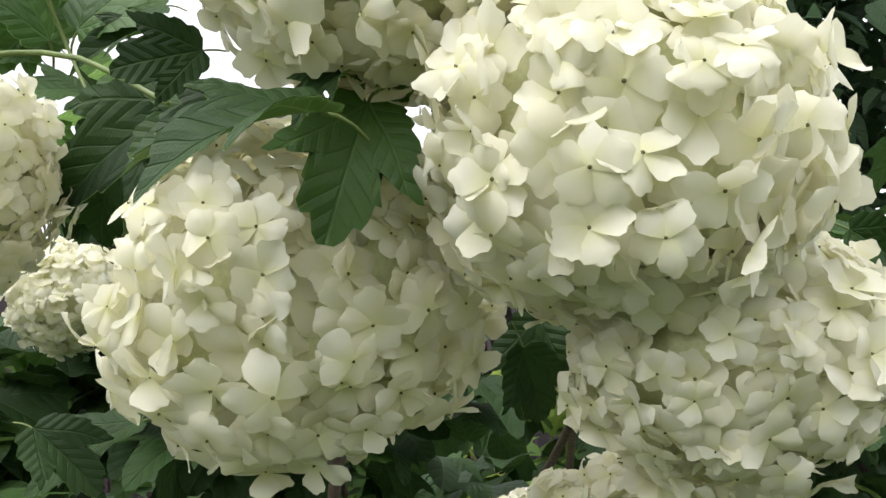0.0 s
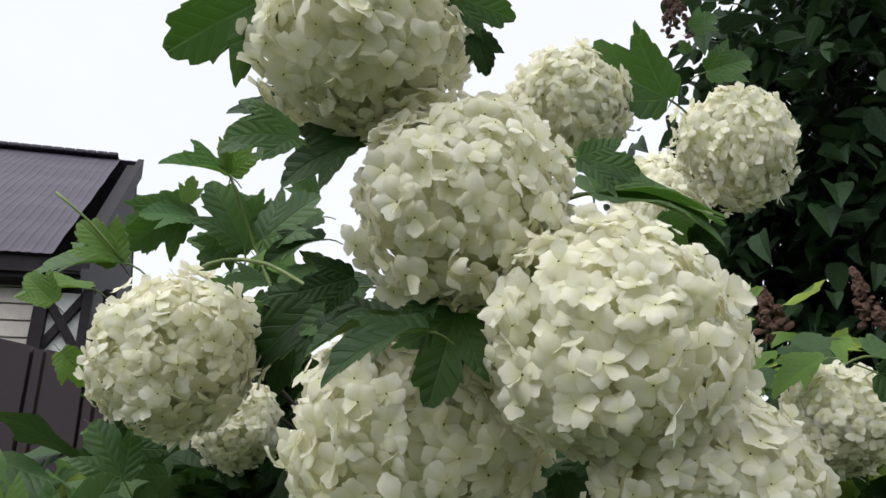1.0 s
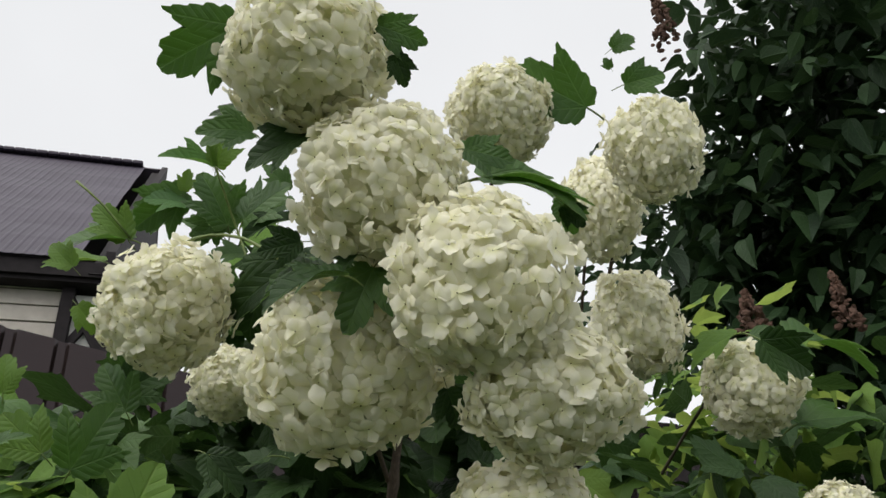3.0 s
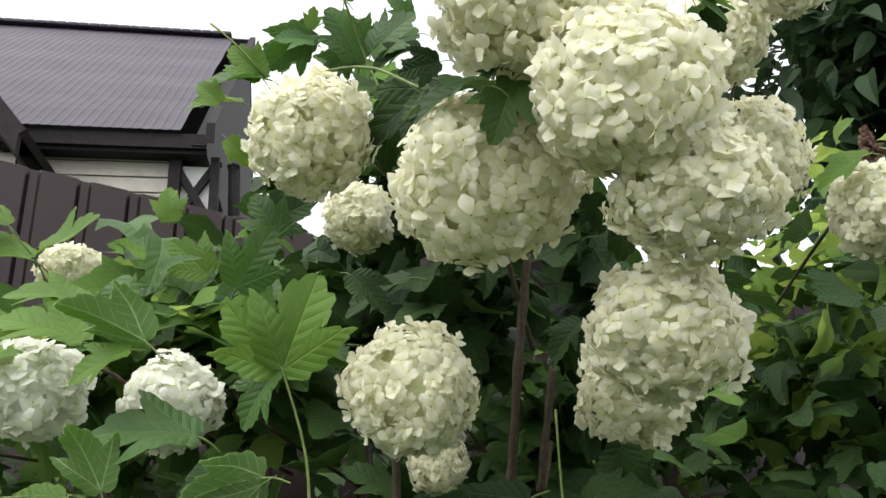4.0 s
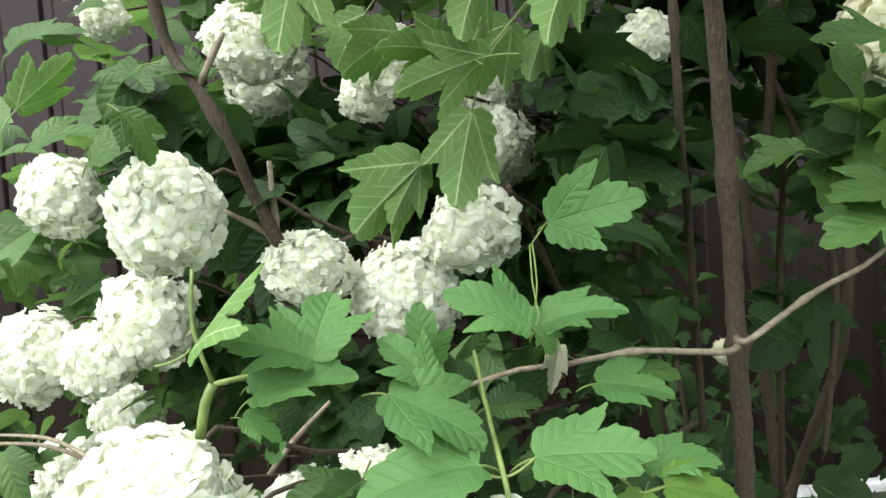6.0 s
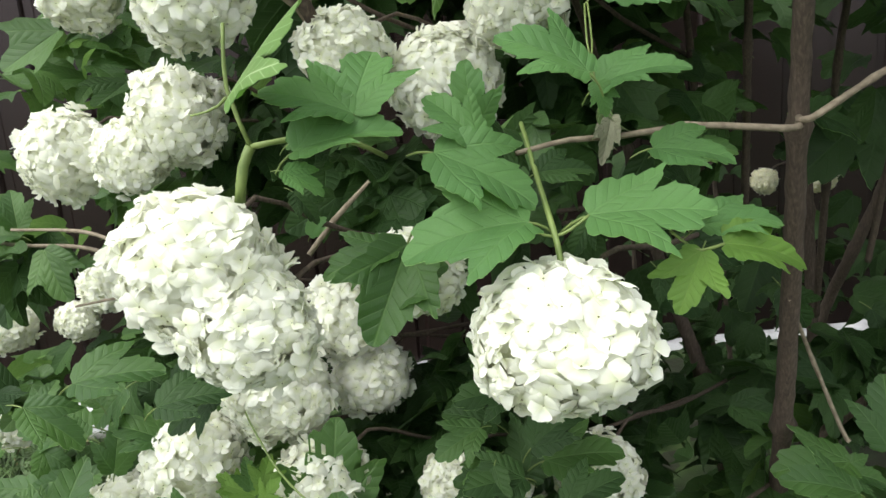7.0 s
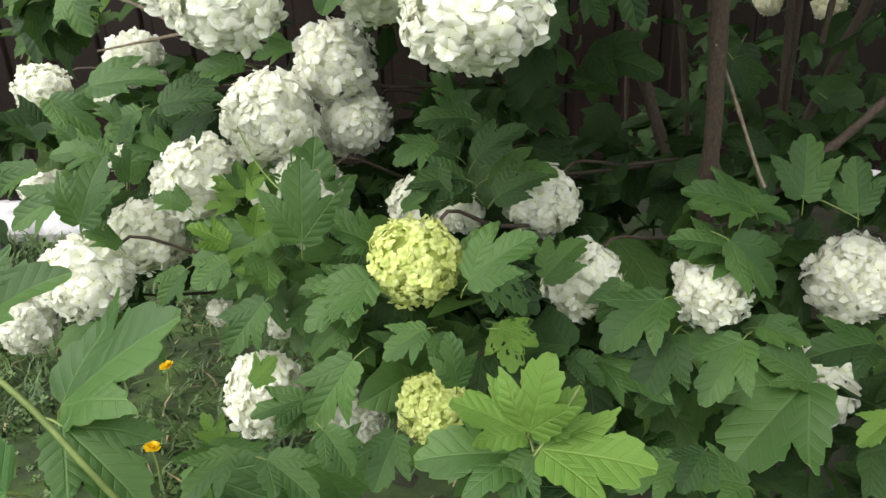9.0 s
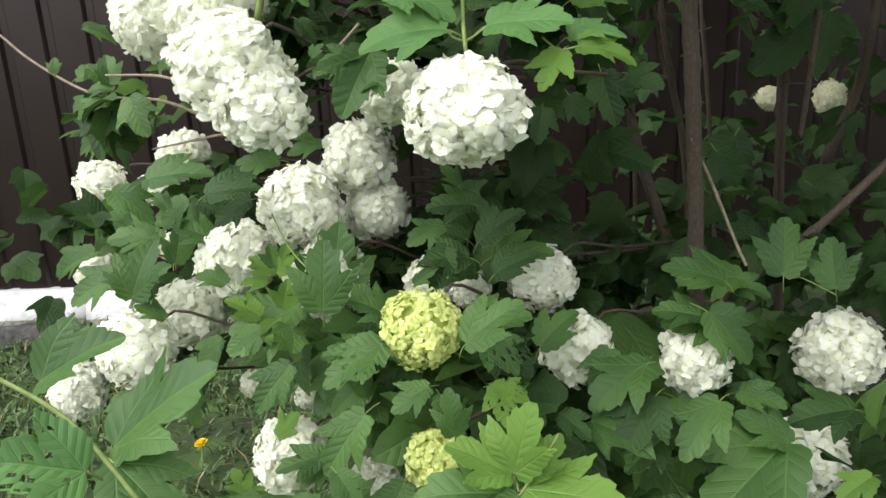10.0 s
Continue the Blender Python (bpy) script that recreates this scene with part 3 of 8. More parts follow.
def sheet_mesh(s0, count, pitch=0.115, low=0.14):
    """A profiled steel sheet with narrow grooves at every pitch, 0.6 mm steel with folded edges."""
    prof = []
    for i in range(count):
        a = i * pitch
        prof += [(a, 0.0), (a + pitch - 0.034, 0.0), (a + pitch - 0.026, 0.010), (a + pitch - 0.008, 0.010)]
    prof.append((count * pitch, 0.0))
    vs, fs, m = [], [], len(prof)
    for back in (0, 1):
        for k in (0, 1):
            for x, d in prof:
                s = s0 + x
                vs.append(on_fence(s, d + back * 0.002, (fence_top(s)) if k else low))
    for i in range(m - 1):
        fs.append((i, i + 1, m + i + 1, m + i))
        fs.append((2 * m + i + 1, 2 * m + i, 3 * m + i, 3 * m + i + 1))
        fs.append((m + i, m + i + 1, 3 * m + i + 1, 3 * m + i))
    return mesh_of("sheet", vs, fs, [FENCE], smooth=False)


fence = thing("fence", "dark brown profiled steel garden fence on a concrete base", "fence", kind="structure")
for k in range(-6, 9):
    part("sheet", sheet_mesh(k * 1.15 - 0.025, 10), fence)
for k in range(-3, 6):
    post = part("post", box_mesh("post", (0.06, 0.04, 1.55), TRIM), fence)
    post.matrix_world = fence_turn(k * 2.3 + 1.1, 0.04, 0.85)


def rough_block(size, seed, cuts=14, depth=0.016, mats=None):
    """A cast block with a lumpy, chipped skin, whitewashed on top and bare below."""
    bm = bmesh.new()
    bmesh.ops.create_cube(bm, size=1.0, matrix=Matrix.Diagonal((*size, 1)))
    long = [e for e in bm.edges if abs((e.verts[0].co - e.verts[1].co).x) > 0.5 * size[0]]
    short = [e for e in bm.edges if e not in long]
    bmesh.ops.subdivide_edges(bm, edges=short, cuts=3, use_grid_fill=True)
    long = [e for e in bm.edges if abs((e.verts[0].co - e.verts[1].co).x) > 0.5 * size[0]]
    bmesh.ops.subdivide_edges(bm, edges=long, cuts=cuts, use_grid_fill=True)
    far = Vector((seed * 7.3, 2.1, 0.7))
    for v in bm.verts:
        r = Vector((v.co.x / size[0], v.co.y / size[1], v.co.z / size[2]))
        corner = max(0.0, abs(r.y) + abs(r.z) - 0.72)
        push = v.co.normalized() if abs(r.x) < 0.49 else Vector((0, r.y, r.z))
        v.co += push * depth * (noise.noise(v.co * 9 + far) + 0.6 * noise.noise(v.co * 26 + far)) - Vector((0, r.y, r.z)) * corner * 0.09
    bm.normal_update()
    for f in bm.faces:
        f.smooth = True
        f.material_index = int(f.normal.z < 0.35 and f.calc_center_median().z < size[2] * 0.22 + 0.02 * noise.noise(f.calc_center_median() * 14 + far))
    me = bpy.data.meshes.new("concrete_block")
    bm.to_mesh(me)
    bm.free()
    for m in mats or (WHITEWASH, CONCRETE):
        me.materials.append(m)
    return me


base = thing("fence_base", "whitewashed rough concrete strip under the fence", "kerb", kind="structure")
for k in range(-5, 9):
    rnd = random.Random(k)
    b = part("concrete_block", rough_block((1.04, 0.17, 0.25), k), base)
    b.matrix_world = fence_turn(k * 1.05 - 0.34, (0.01 if k < 2 else 0.055) + rnd.uniform(-0.01, 0.01), 0.005 + rnd.uniform(-0.01, 0.008))

# ---- the house over the fence ----
HX, HY = Vector((0.885, 0.466, 0)), Vector((-0.466, 0.885, 0))


def house_at(u, v, z):
    """u along its front, v away from the garden."""
    return HX * u + HY * v + Vector((0, 0, z))


def house_turn(u, v, z, rx=0.0, ry=0.0):
    return Matrix.Translation(house_at(u, v, z)) @ Matrix.Rotation(math.atan2(HX.y, HX.x), 4, "Z") @ pose(0, 0, 0, rx, ry)


def slab(name, corners, thick, mat):
    """A plate under four corners."""
    c = [Vector(p) for p in corners]
    n = (c[1] - c[0]).cross(c[3] - c[0]).normalized()
    vs = c + [p - n * thick for p in c]
    fs = [(0, 1, 2, 3), (7, 6, 5, 4), (0, 4, 5, 1), (1, 5, 6, 2), (2, 6, 7, 3), (3, 7, 4, 0)]
    return mesh_of(name, vs, fs, [mat], smooth=False)


def tin_roof(u0, u1, v0, z0, v1, z1, pitch=0.066):
    """A ribbed metal roof that climbs from the eave (v0, z0) to the ridge (v1, z1)."""
    vs, fs = [], []
    prof = []
    u = u0
    while u < u1 - 1e-6:
        prof += [(u, 0.0), (u + pitch * 0.55, 0.0), (u + pitch * 0.68, 0.003), (u + pitch * 0.87, 0.003)]
        u += pitch
    prof.append((u1, 0.0))
    m = len(prof)
    steps = 9
    for k in range(steps + 1):
        f = k / steps
        for a, h in prof:
            vs.append(house_at(a, v0 + (v1 - v0) * f - 0.7 * h, z0 + (z1 - z0) * f + 0.7 * h + (0.015 if k % 2 else 0)))
    for k in range(steps):
        for i in range(m - 1):
            a = k * m + i
            fs.append((a, a + 1, a + m + 1, a + m))
    return mesh_of("roof", vs, fs, [ROOF], smooth=False)


house = thing("house", "house with a purple-brown metal roof and beige siding", "house")
EAVE, RIDGE, UE = 3.83, 6.45, -0.78
part("roof", tin_roof(-9.0, UE - 0.2, 4.84, EAVE, 7.47, RIDGE), house, "ribbed purple-brown metal roof")
part("back_roof", slab("back_roof", [house_at(UE, 7.47, RIDGE), house_at(-9, 7.47, RIDGE), house_at(-9, 10.4, EAVE), house_at(UE, 10.4, EAVE)], 0.04, ROOF), house)
for i in range(76):
    k = part("ridge_cap", RIDGE_CAP if i else box_mesh("ridge_cap", (0.108, 0.16, 0.045), ROOF, 0.018), house)
    RIDGE_CAP = k.data
    k.matrix_world = house_turn(UE - 0.25 - 0.107 * i, 7.45, RIDGE + 0.012)
part("fascia", slab("fascia", [house_at(-9, 4.87, EAVE - 0.01), house_at(UE, 4.87, EAVE - 0.01), house_at(UE, 4.87, EAVE - 0.12), house_at(-9, 4.87, EAVE - 0.12)], -0.03, TRIM), house)
part("soffit", slab("soffit", [house_at(-9, 4.90, EAVE - 0.12), house_at(UE, 4.90, EAVE - 0.12), house_at(UE, 5.10, EAVE - 0.12), house_at(-9, 5.10, EAVE - 0.12)], 0.03, TRIM), house)
part("verge_board", slab("verge_board", [house_at(UE, 4.79, EAVE + 0.04), house_at(UE, 7.47, RIDGE + 0.04), house_at(UE, 7.47, RIDGE - 0.20), house_at(UE, 4.79, EAVE - 0.12)], 0.06, TRIM), house, "dark brown verge board")
# plain triangle in dark trim colour, standing for the gable's shaded side
part("gable", mesh_of("gable", [house_at(u, v, z) for u in (UE - 0.005, UE - 0.1) for v, z in ((4.86, EAVE - 0.1), (10.2, EAVE - 0.1), (7.47, RIDGE - 0.05))], [(0, 1, 2), (5, 4, 3), (0, 3, 4, 1), (1, 4, 5, 2), (2, 5, 3, 0)], [TRIM], smooth=False), house, "gable end with its shade coloured dark brown")
part("wall", slab("wall", [house_at(-9, 5.06, 0), house_at(-1.02, 5.06, 0), house_at(-1.02, 5.06, EAVE - 0.13), house_at(-9, 5.06, EAVE - 0.13)], 0.2, SIDING), house)
part("gable_wall", slab("gable_wall", [house_at(-0.84, 5.14, 0), house_at(-0.84, 9.9, 0), house_at(-0.84, 9.9, EAVE), house_at(-0.84, 5.14, EAVE)], 0.15, PLASTER), house)
for i in range(16):
    k = part("siding_board", SIDE_BOARD if i else box_mesh("siding_board", (7.9, 0.018, 0.112), SIDING, 0.005), house)
    SIDE_BOARD = k.data
    k.matrix_world = house_turn(-5.0, 5.040, 1.96 + 0.118 * i, -5)
for u, w in ((-1.00, 0.08), (-0.73, 0.06)):
    k = part("corner_post", box_mesh("corner_post", (w, 0.09, EAVE - 0.13), TRIM), house, "dark brown timber post")
    k.matrix_world = house_turn(u, 5.02, (EAVE - 0.13) / 2)
k = part("panel", box_mesh("panel", (0.28, 0.06, 1.5), PLASTER), house, "white plaster panel")
k.matrix_world = house_turn(-0.87, 5.07, 2.90)
for a in (31, -31):
    k = part("brace", box_mesh("brace", (0.055, 0.05, 0.62), TRIM), house, "crossed dark brown brace")
    k.matrix_world = house_turn(-0.87, 5.02 + 0.01 * (a > 0), 3.42, 0, a)
tube("downpipe", [house_at(-0.62, 5.1, EAVE - 0.15), house_at(-0.60, 5.15, EAVE - 0.5), house_at(-0.60, 5.15, 0.1)], (0.045, 0.045), TRIM, house, "brown round downpipe", step=0.2, rough=0)

# ---- the near wing of the house ----
wing = thing("house_wing", "gabled wing with beige siding and wide dark brown verge boards", "house")
part("verge_board", slab("verge_board", [house_at(-3.75, 4.40, 5.96), house_at(-1.80, 4.40, 3.54), house_at(-1.80, 4.40, 3.36), house_at(-3.75, 4.40, 5.78)], 0.06, TRIM), wing)
part("roof", slab("roof", [house_at(-1.76, 4.34, 3.52), house_at(-1.76, 5.6, 3.52), house_at(-3.8, 5.6, 6.06), house_at(-3.8, 4.34, 6.06)], 0.05, TRIM), wing)
part("soffit", slab("soffit", [house_at(-3.75, 4.42, 5.76), house_at(-3.75, 5.00, 5.76), house_at(-1.82, 5.00, 3.37), house_at(-1.82, 4.42, 3.37)], 0.02, TRIM), wing)
part("wall", slab("wall", [house_at(-6.0, 4.98, 0), house_at(-1.93, 4.98, 0), house_at(-1.93, 4.98, 3.52), house_at(-6.0, 4.98, 8.4)], 0.02, SIDING), wing)
for i in range(22):
    z = 2.2 + 0.118 * i
    k = part("siding_board", WING_BOARD if i else box_mesh("siding_board", (2.4, 0.018, 0.112), SIDING, 0.005), wing)
    WING_BOARD = k.data
    k.matrix_world = house_turn(min(-1.95, -1.95 - (z - 3.52) / 1.24) - 1.2, 4.965, z, -5)
part("window", slab("window", [house_at(-2.62, 4.94, 3.30), house_at(-2.30, 4.94, 3.30), house_at(-2.44, 4.94, 3.72), house_at(-2.62, 4.94, 3.95)], 0.03, TRIM), wing, "dark narrow window")


# ---- the snowball shrub ----
shrub = thing("viburnum_shrub", "snowball viburnum shrub in full bloom before the fence", "shrub")
head(shrub, (-0.034, 0.119, 1.397), 0.0424, PETAL_CREAM, True, (1.06, 1.0, 0.91), 259, -9, seed=1)
head(shrub, (-0.005, 0.143, 1.331), 0.0421, PETAL_CREAM, True, (0.97, 0.97, 0.97), 155, 16, seed=2)
head(shrub, (0.038, 0.145, 1.270), 0.0423, PETAL_CREAM, True, (0.98, 1.0, 0.96), 102, 22, seed=3)
head(shrub, (0.060, 0.175, 1.231), 0.0364, PETAL_CREAM, True, (1.05, 0.98, 0.92), 217, 3, seed=4)
head(shrub, (-0.038, 0.194, 1.264), 0.0472, PETAL_CREAM, True, (1.05, 1.0, 1.0), 0, 0, seed=5, cleft=Vector((0.27, -0.96, 0.11)))
head(shrub, (-0.146, 0.202, 1.316), 0.0375, PETAL_CREAM, True, (1.06, 1.01, 0.94), 321, -1, seed=6)
head(shrub, (-0.194, 0.375, 1.338), 0.0295, PETAL_CREAM, False, (1.02, 1.02, 0.96), 78, 1, seed=7)
head(shrub, (0.048, 0.258, 1.453), 0.0360, PETAL_CREAM, True, (0.96, 1.02, 0.93), 136, 4, seed=8)
head(shrub, (0.153, 0.340, 1.463), 0.0400, PETAL_CREAM, True, (0.86, 0.9, 1.14), 208, 8, seed=9)
head(shrub, (0.112, 0.429, 1.473), 0.0409, PETAL_CREAM, True, (0.82, 0.9, 1.18), 263, -6, seed=10)
head(shrub, (0.130, 0.503, 1.395), 0.0442, PETAL_CREAM, False, (0.88, 0.95, 1.12), 143, -6, seed=11)
head(shrub, (0.207, 0.488, 1.319), 0.0385, PETAL_CREAM, False, (1.0, 1.02, 1.0), 95, -19, seed=12)
head(shrub, (0.039, 0.220, 1.180), 0.0370, PETAL_CREAM, True, (1.05, 1.01, 0.97), 7, -16, seed=13)
head(shrub, (0.011, 0.360, 1.176), 0.0397, PETAL_CREAM, True, (1.01, 0.99, 0.93), 53, -22, seed=14)
head(shrub, (-0.108, 0.260, 1.171), 0.0375, PETAL_CREAM, True, (1.04, 0.99, 1.02), 6, 10, seed=15)
head(shrub, (-0.148, 0.421, 1.144), 0.0242, PETAL_CREAM, False, (1.04, 0.98, 0.92), 293, 16, seed=16)
head(shrub, (-0.346, 0.219, 1.186), 0.0340, PETAL_WHITE, False, (0.99, 0.97, 0.93), 91, 15, seed=17)
head(shrub, (-0.578, 0.473, 1.376), 0.0359, PETAL_CREAM, False, (0.97, 1.0, 0.98), 3, 24, seed=18)
head(shrub, (-0.292, 0.287, 1.184), 0.0321, PETAL_WHITE, False, (1.05, 1.01, 0.98), 224, 6, seed=19)
head(shrub, (-0.482, 0.327, 1.076), 0.0383, PETAL_WHITE, False, (0.97, 1.05, 0.91), 328, -2, seed=20)
head(shrub, (-0.638, 0.261, 1.169), 0.0384, PETAL_WHITE, False, (1.01, 1.03, 0.99), 187, 17, seed=21)
head(shrub, (-0.700, 0.352, 1.136), 0.0244, PETAL_WHITE, False, (0.97, 0.97, 0.92), 20, -1, seed=22)
head(shrub, (-0.430, 0.178, 0.939), 0.0381, PETAL_WHITE, True, (0.98, 0.96, 0.98), 110, 4, seed=23)
head(shrub, (-0.638, 0.245, 0.960), 0.0333, PETAL_WHITE, False, (0.98, 1.02, 1.01), 124, -6, seed=24)
head(shrub, (-0.370, 0.240, 0.897), 0.0281, PETAL_WHITE, False, (0.98, 1.05, 0.92), 314, -8, seed=25)
head(shrub, (-0.334, 0.301, 0.871), 0.0391, PETAL_WHITE, True, (0.97, 0.97, 0.95), 168, -12, seed=26)
head(shrub, (-0.274, 0.297, 0.915), 0.0304, PETAL_WHITE, False, (1.05, 0.96, 0.95), 197, -1, seed=27)
head(shrub, (-0.300, 0.380, 0.977), 0.0285, PETAL_WHITE, False, (0.95, 0.99, 0.95), 258, -5, seed=28)
head(shrub, (-0.642, 0.210, 0.831), 0.0376, PETAL_WHITE, False, (0.98, 1.04, 0.98), 34, -7, seed=29)
head(shrub, (-0.579, 0.224, 0.829), 0.0297, PETAL_WHITE, False, (0.96, 0.98, 1.0), 271, 15, seed=30)
head(shrub, (-0.550, 0.251, 0.855), 0.0395, PETAL_WHITE, False, (0.97, 1.02, 1.0), 256, 10, seed=31)
head(shrub, (-0.673, 0.314, 0.747), 0.0311, PETAL_WHITE, False, (0.99, 1.03, 1.01), 314, 19, seed=32)
head(shrub, (-0.347, 0.089, 0.796), 0.0392, PETAL_WHITE, True, (1.08, 1.0, 0.92), 0, 0, seed=33, size=0.212, count=280, cleft=Vector((0.61, 0.46, 0.64)))
head(shrub, (-0.320, 0.088, 0.768), 0.0316, PETAL_WHITE, True, (1.04, 0.96, 0.94), 47, -11, seed=34, size=0.212, count=280)
head(shrub, (-0.180, 0.140, 0.764), 0.0385, PETAL_WHITE, True, (1.07, 0.96, 0.88), 0, 0, seed=35, size=0.212, count=280)
head(shrub, (-0.299, 0.202, 0.766), 0.0276, PETAL_WHITE, False, (1.02, 1.01, 0.94), 18, -21, seed=36)
head(shrub, (-0.455, 0.316, 0.684), 0.0379, PETAL_WHITE, False, (1.05, 0.95, 1.02), 270, 2, seed=37)
head(shrub, (-0.445, 0.325, 0.628), 0.0344, PETAL_WHITE, False, (1.05, 1.04, 0.96), 55, 3, seed=38)
head(shrub, (-0.465, 0.240, 0.648), 0.0410, PETAL_WHITE, True, (1.06, 1.01, 1.01), 326, 17, seed=39)
head(shrub, (-0.525, 0.198, 0.595), 0.0396, PETAL_WHITE, False, (1.02, 1.01, 0.98), 344, 16, seed=40)
head(shrub, (-0.415, 0.221, 0.585), 0.0384, PETAL_WHITE, False, (1.04, 0.96, 0.93), 95, -12, seed=41)
head(shrub, (-0.622, 0.194, 0.515), 0.0420, PETAL_WHITE, False, (1.02, 0.99, 0.9), 192, -7, seed=42)
head(shrub, (-0.545, 0.088, 0.534), 0.0391, PETAL_WHITE, False, (0.99, 0.96, 0.93), 103, 24, seed=43)
head(shrub, (-0.740, 0.109, 0.425), 0.0335, PETAL_WHITE, False, (0.96, 1.05, 1.02), 42, 2, seed=44)
head(shrub, (-1.060, 0.344, 0.591), 0.0396, PETAL_WHITE, False, (0.98, 1.05, 1.01), 226, -4, seed=45)
head(shrub, (-0.966, 0.439, 0.628), 0.0406, PETAL_WHITE, False, (1.04, 0.99, 0.97), 41, 2, seed=46)
head(shrub, (-0.999, 0.404, 0.580), 0.0284, PETAL_WHITE, False, (1.04, 0.98, 0.94), 355, -24, seed=47)
head(shrub, (-1.061, 0.316, 0.457), 0.0362, PETAL_WHITE, False, (0.98, 1.06, 0.95), 184, 16, seed=48)
head(shrub, (-1.059, 0.445, 0.464), 0.0243, PETAL_WHITE, False, (1.05, 1.02, 0.95), 171, 7, seed=49)
head(shrub, (-0.237, 0.149, 0.598), 0.0315, PETAL_LIME, True, (1.01, 0.96, 0.96), 190, -1, seed=50, size=0.150, count=280)
head(shrub, (-0.208, 0.126, 0.507), 0.0257, PETAL_LIME, False, (0.97, 0.97, 0.96), 12, -14, seed=51, size=0.150, count=280)
head(shrub, (-0.343, 0.288, 0.572), 0.0268, PETAL_WHITE, False, (0.96, 1.0, 0.99), 168, -13, seed=52)
head(shrub, (-0.305, 0.300, 0.572), 0.0203, PETAL_WHITE, False, (0.98, 1.06, 0.98), 172, 8, seed=53)
head(shrub, (-0.245, 0.334, 0.581), 0.0315, PETAL_WHITE, False, (1.05, 1.01, 0.91), 28, -2, seed=54)
head(shrub, (-0.182, 0.287, 0.543), 0.0314, PETAL_WHITE, False, (1.03, 0.97, 0.96), 335, 20, seed=55)
head(shrub, (-0.092, 0.327, 0.540), 0.0279, PETAL_WHITE, False, (1.06, 1.04, 0.97), 23, 13, seed=56)
head(shrub, (-0.024, 0.533, 0.483), 0.0411, PETAL_WHITE, False, (1.04, 0.99, 1.01), 54, 17, seed=57)
head(shrub, (-0.036, 0.479, 0.389), 0.0394, PETAL_WHITE, False, (1.02, 1.03, 0.99), 96, 5, seed=58)
head(shrub, (-0.410, 0.148, 0.431), 0.0357, PETAL_WHITE, False, (1.04, 0.99, 1.01), 314, -17, seed=59)
head(shrub, (-0.390, 0.238, 0.361), 0.0287, PETAL_WHITE, False, (1.01, 1.05, 0.9), 39, -10, seed=60)
head(shrub, (-0.230, 1.320, 0.640), 0.0310, PETAL_CREAM, False, (0.97, 1.04, 1.01), 12, -23, seed=61)
head(shrub, (-0.286, 1.146, 0.657), 0.0220, PETAL_CREAM, False, (0.97, 1.0, 0.94), 318, -20, seed=62)
head(shrub, (-0.588, 0.245, 0.417), 0.0163, PETAL_WHITE, False, (1.05, 0.97, 0.97), 81, 5, seed=63)
head(shrub, (-0.520, 0.269, 0.410), 0.0163, PETAL_WHITE, False, (1.05, 1.05, 0.92), 284, -17, seed=64)
# next four heads: cream instead of white also stands in for their shade
head(shrub, (-0.032, 0.450, 1.026), 0.0350, PETAL_CREAM, False, (1.04, 0.98, 0.97), 150, -3, seed=65)
head(shrub, (0.022, 0.435, 1.024), 0.0334, PETAL_CREAM, False, (1.03, 1.06, 0.94), 344, -15, seed=66)
head(shrub, (0.006, 0.528, 1.075), 0.0281, PETAL_CREAM, False, (1.02, 1.0, 0.99), 226, -2, seed=67)
head(shrub, (0.010, 0.487, 1.063), 0.0321, PETAL_CREAM, False, (1.04, 1.02, 0.95), 110, 20, seed=68)
head(shrub, (-0.352, 0.325, 1.040), 0.0273, PETAL_WHITE, False, (1.05, 0.95, 1.01), 24, -24, seed=69)
head(shrub, (-0.557, 0.422, 1.063), 0.0424, PETAL_WHITE, False, (0.96, 0.98, 0.93), 81, 11, seed=70)
head(shrub, (-0.387, 0.344, 1.020), 0.0208, PETAL_WHITE, False, (1.02, 0.96, 1.01), 172, -6, seed=71)
head(shrub, (-0.196, 0.570, 1.174), 0.0276, PETAL_WHITE, False, (1.03, 1.03, 0.96), 53, -16, seed=72)
head(shrub, (-0.187, 0.420, 1.042), 0.0212, PETAL_WHITE, False, (0.97, 1.03, 0.95), 163, -25, seed=73)
head(shrub, (-0.345, 0.484, 1.033), 0.0305, PETAL_WHITE, False, (1.02, 0.97, 0.98), 35, 16, seed=74)
head(shrub, (-0.317, 0.420, 0.973), 0.0340, PETAL_WHITE, False, (1.02, 1.04, 0.93), 232, 19, seed=75)
head(shrub, (0.335, 0.833, 1.265), 0.0444, PETAL_CREAM, False, (1.01, 1.01, 0.93), 347, 4, seed=76)


# ---- stems, twigs and shoots ----
tube("branch", [(-0.112, 0.280, 1.050), (-0.115, 0.316, 0.940), (-0.120, 0.350, 0.840), (-0.127, 0.394, 0.711), (-0.139, 0.449, 0.550), (-0.150, 0.493, 0.420), (-0.173, 0.568, 0.200), (-0.201, 0.643, -0.020)], (0.0052, 0.0100), BARK, shrub, seed=1, knots=(0.105, 0.205, 0.42, 0.66))
tube("branch", [(-0.193, 0.206, 1.093), (-0.175, 0.219, 1.083), (-0.155, 0.226, 1.070), (-0.134, 0.244, 1.055), (-0.117, 0.255, 1.045), (-0.112, 0.281, 1.045), (-0.113, 0.290, 1.015)], (0.0021, 0.0046), TWIG, shrub, seed=2, knots=(0.105, 0.205, 0.42, 0.66))
tube("shoot", [(-0.165, 0.198, 1.197), (-0.160, 0.202, 1.177), (-0.150, 0.212, 1.131), (-0.150, 0.218, 1.081), (-0.151, 0.219, 1.069)], (0.0006, 0.0010), STALK, shrub, seed=3, knots=())
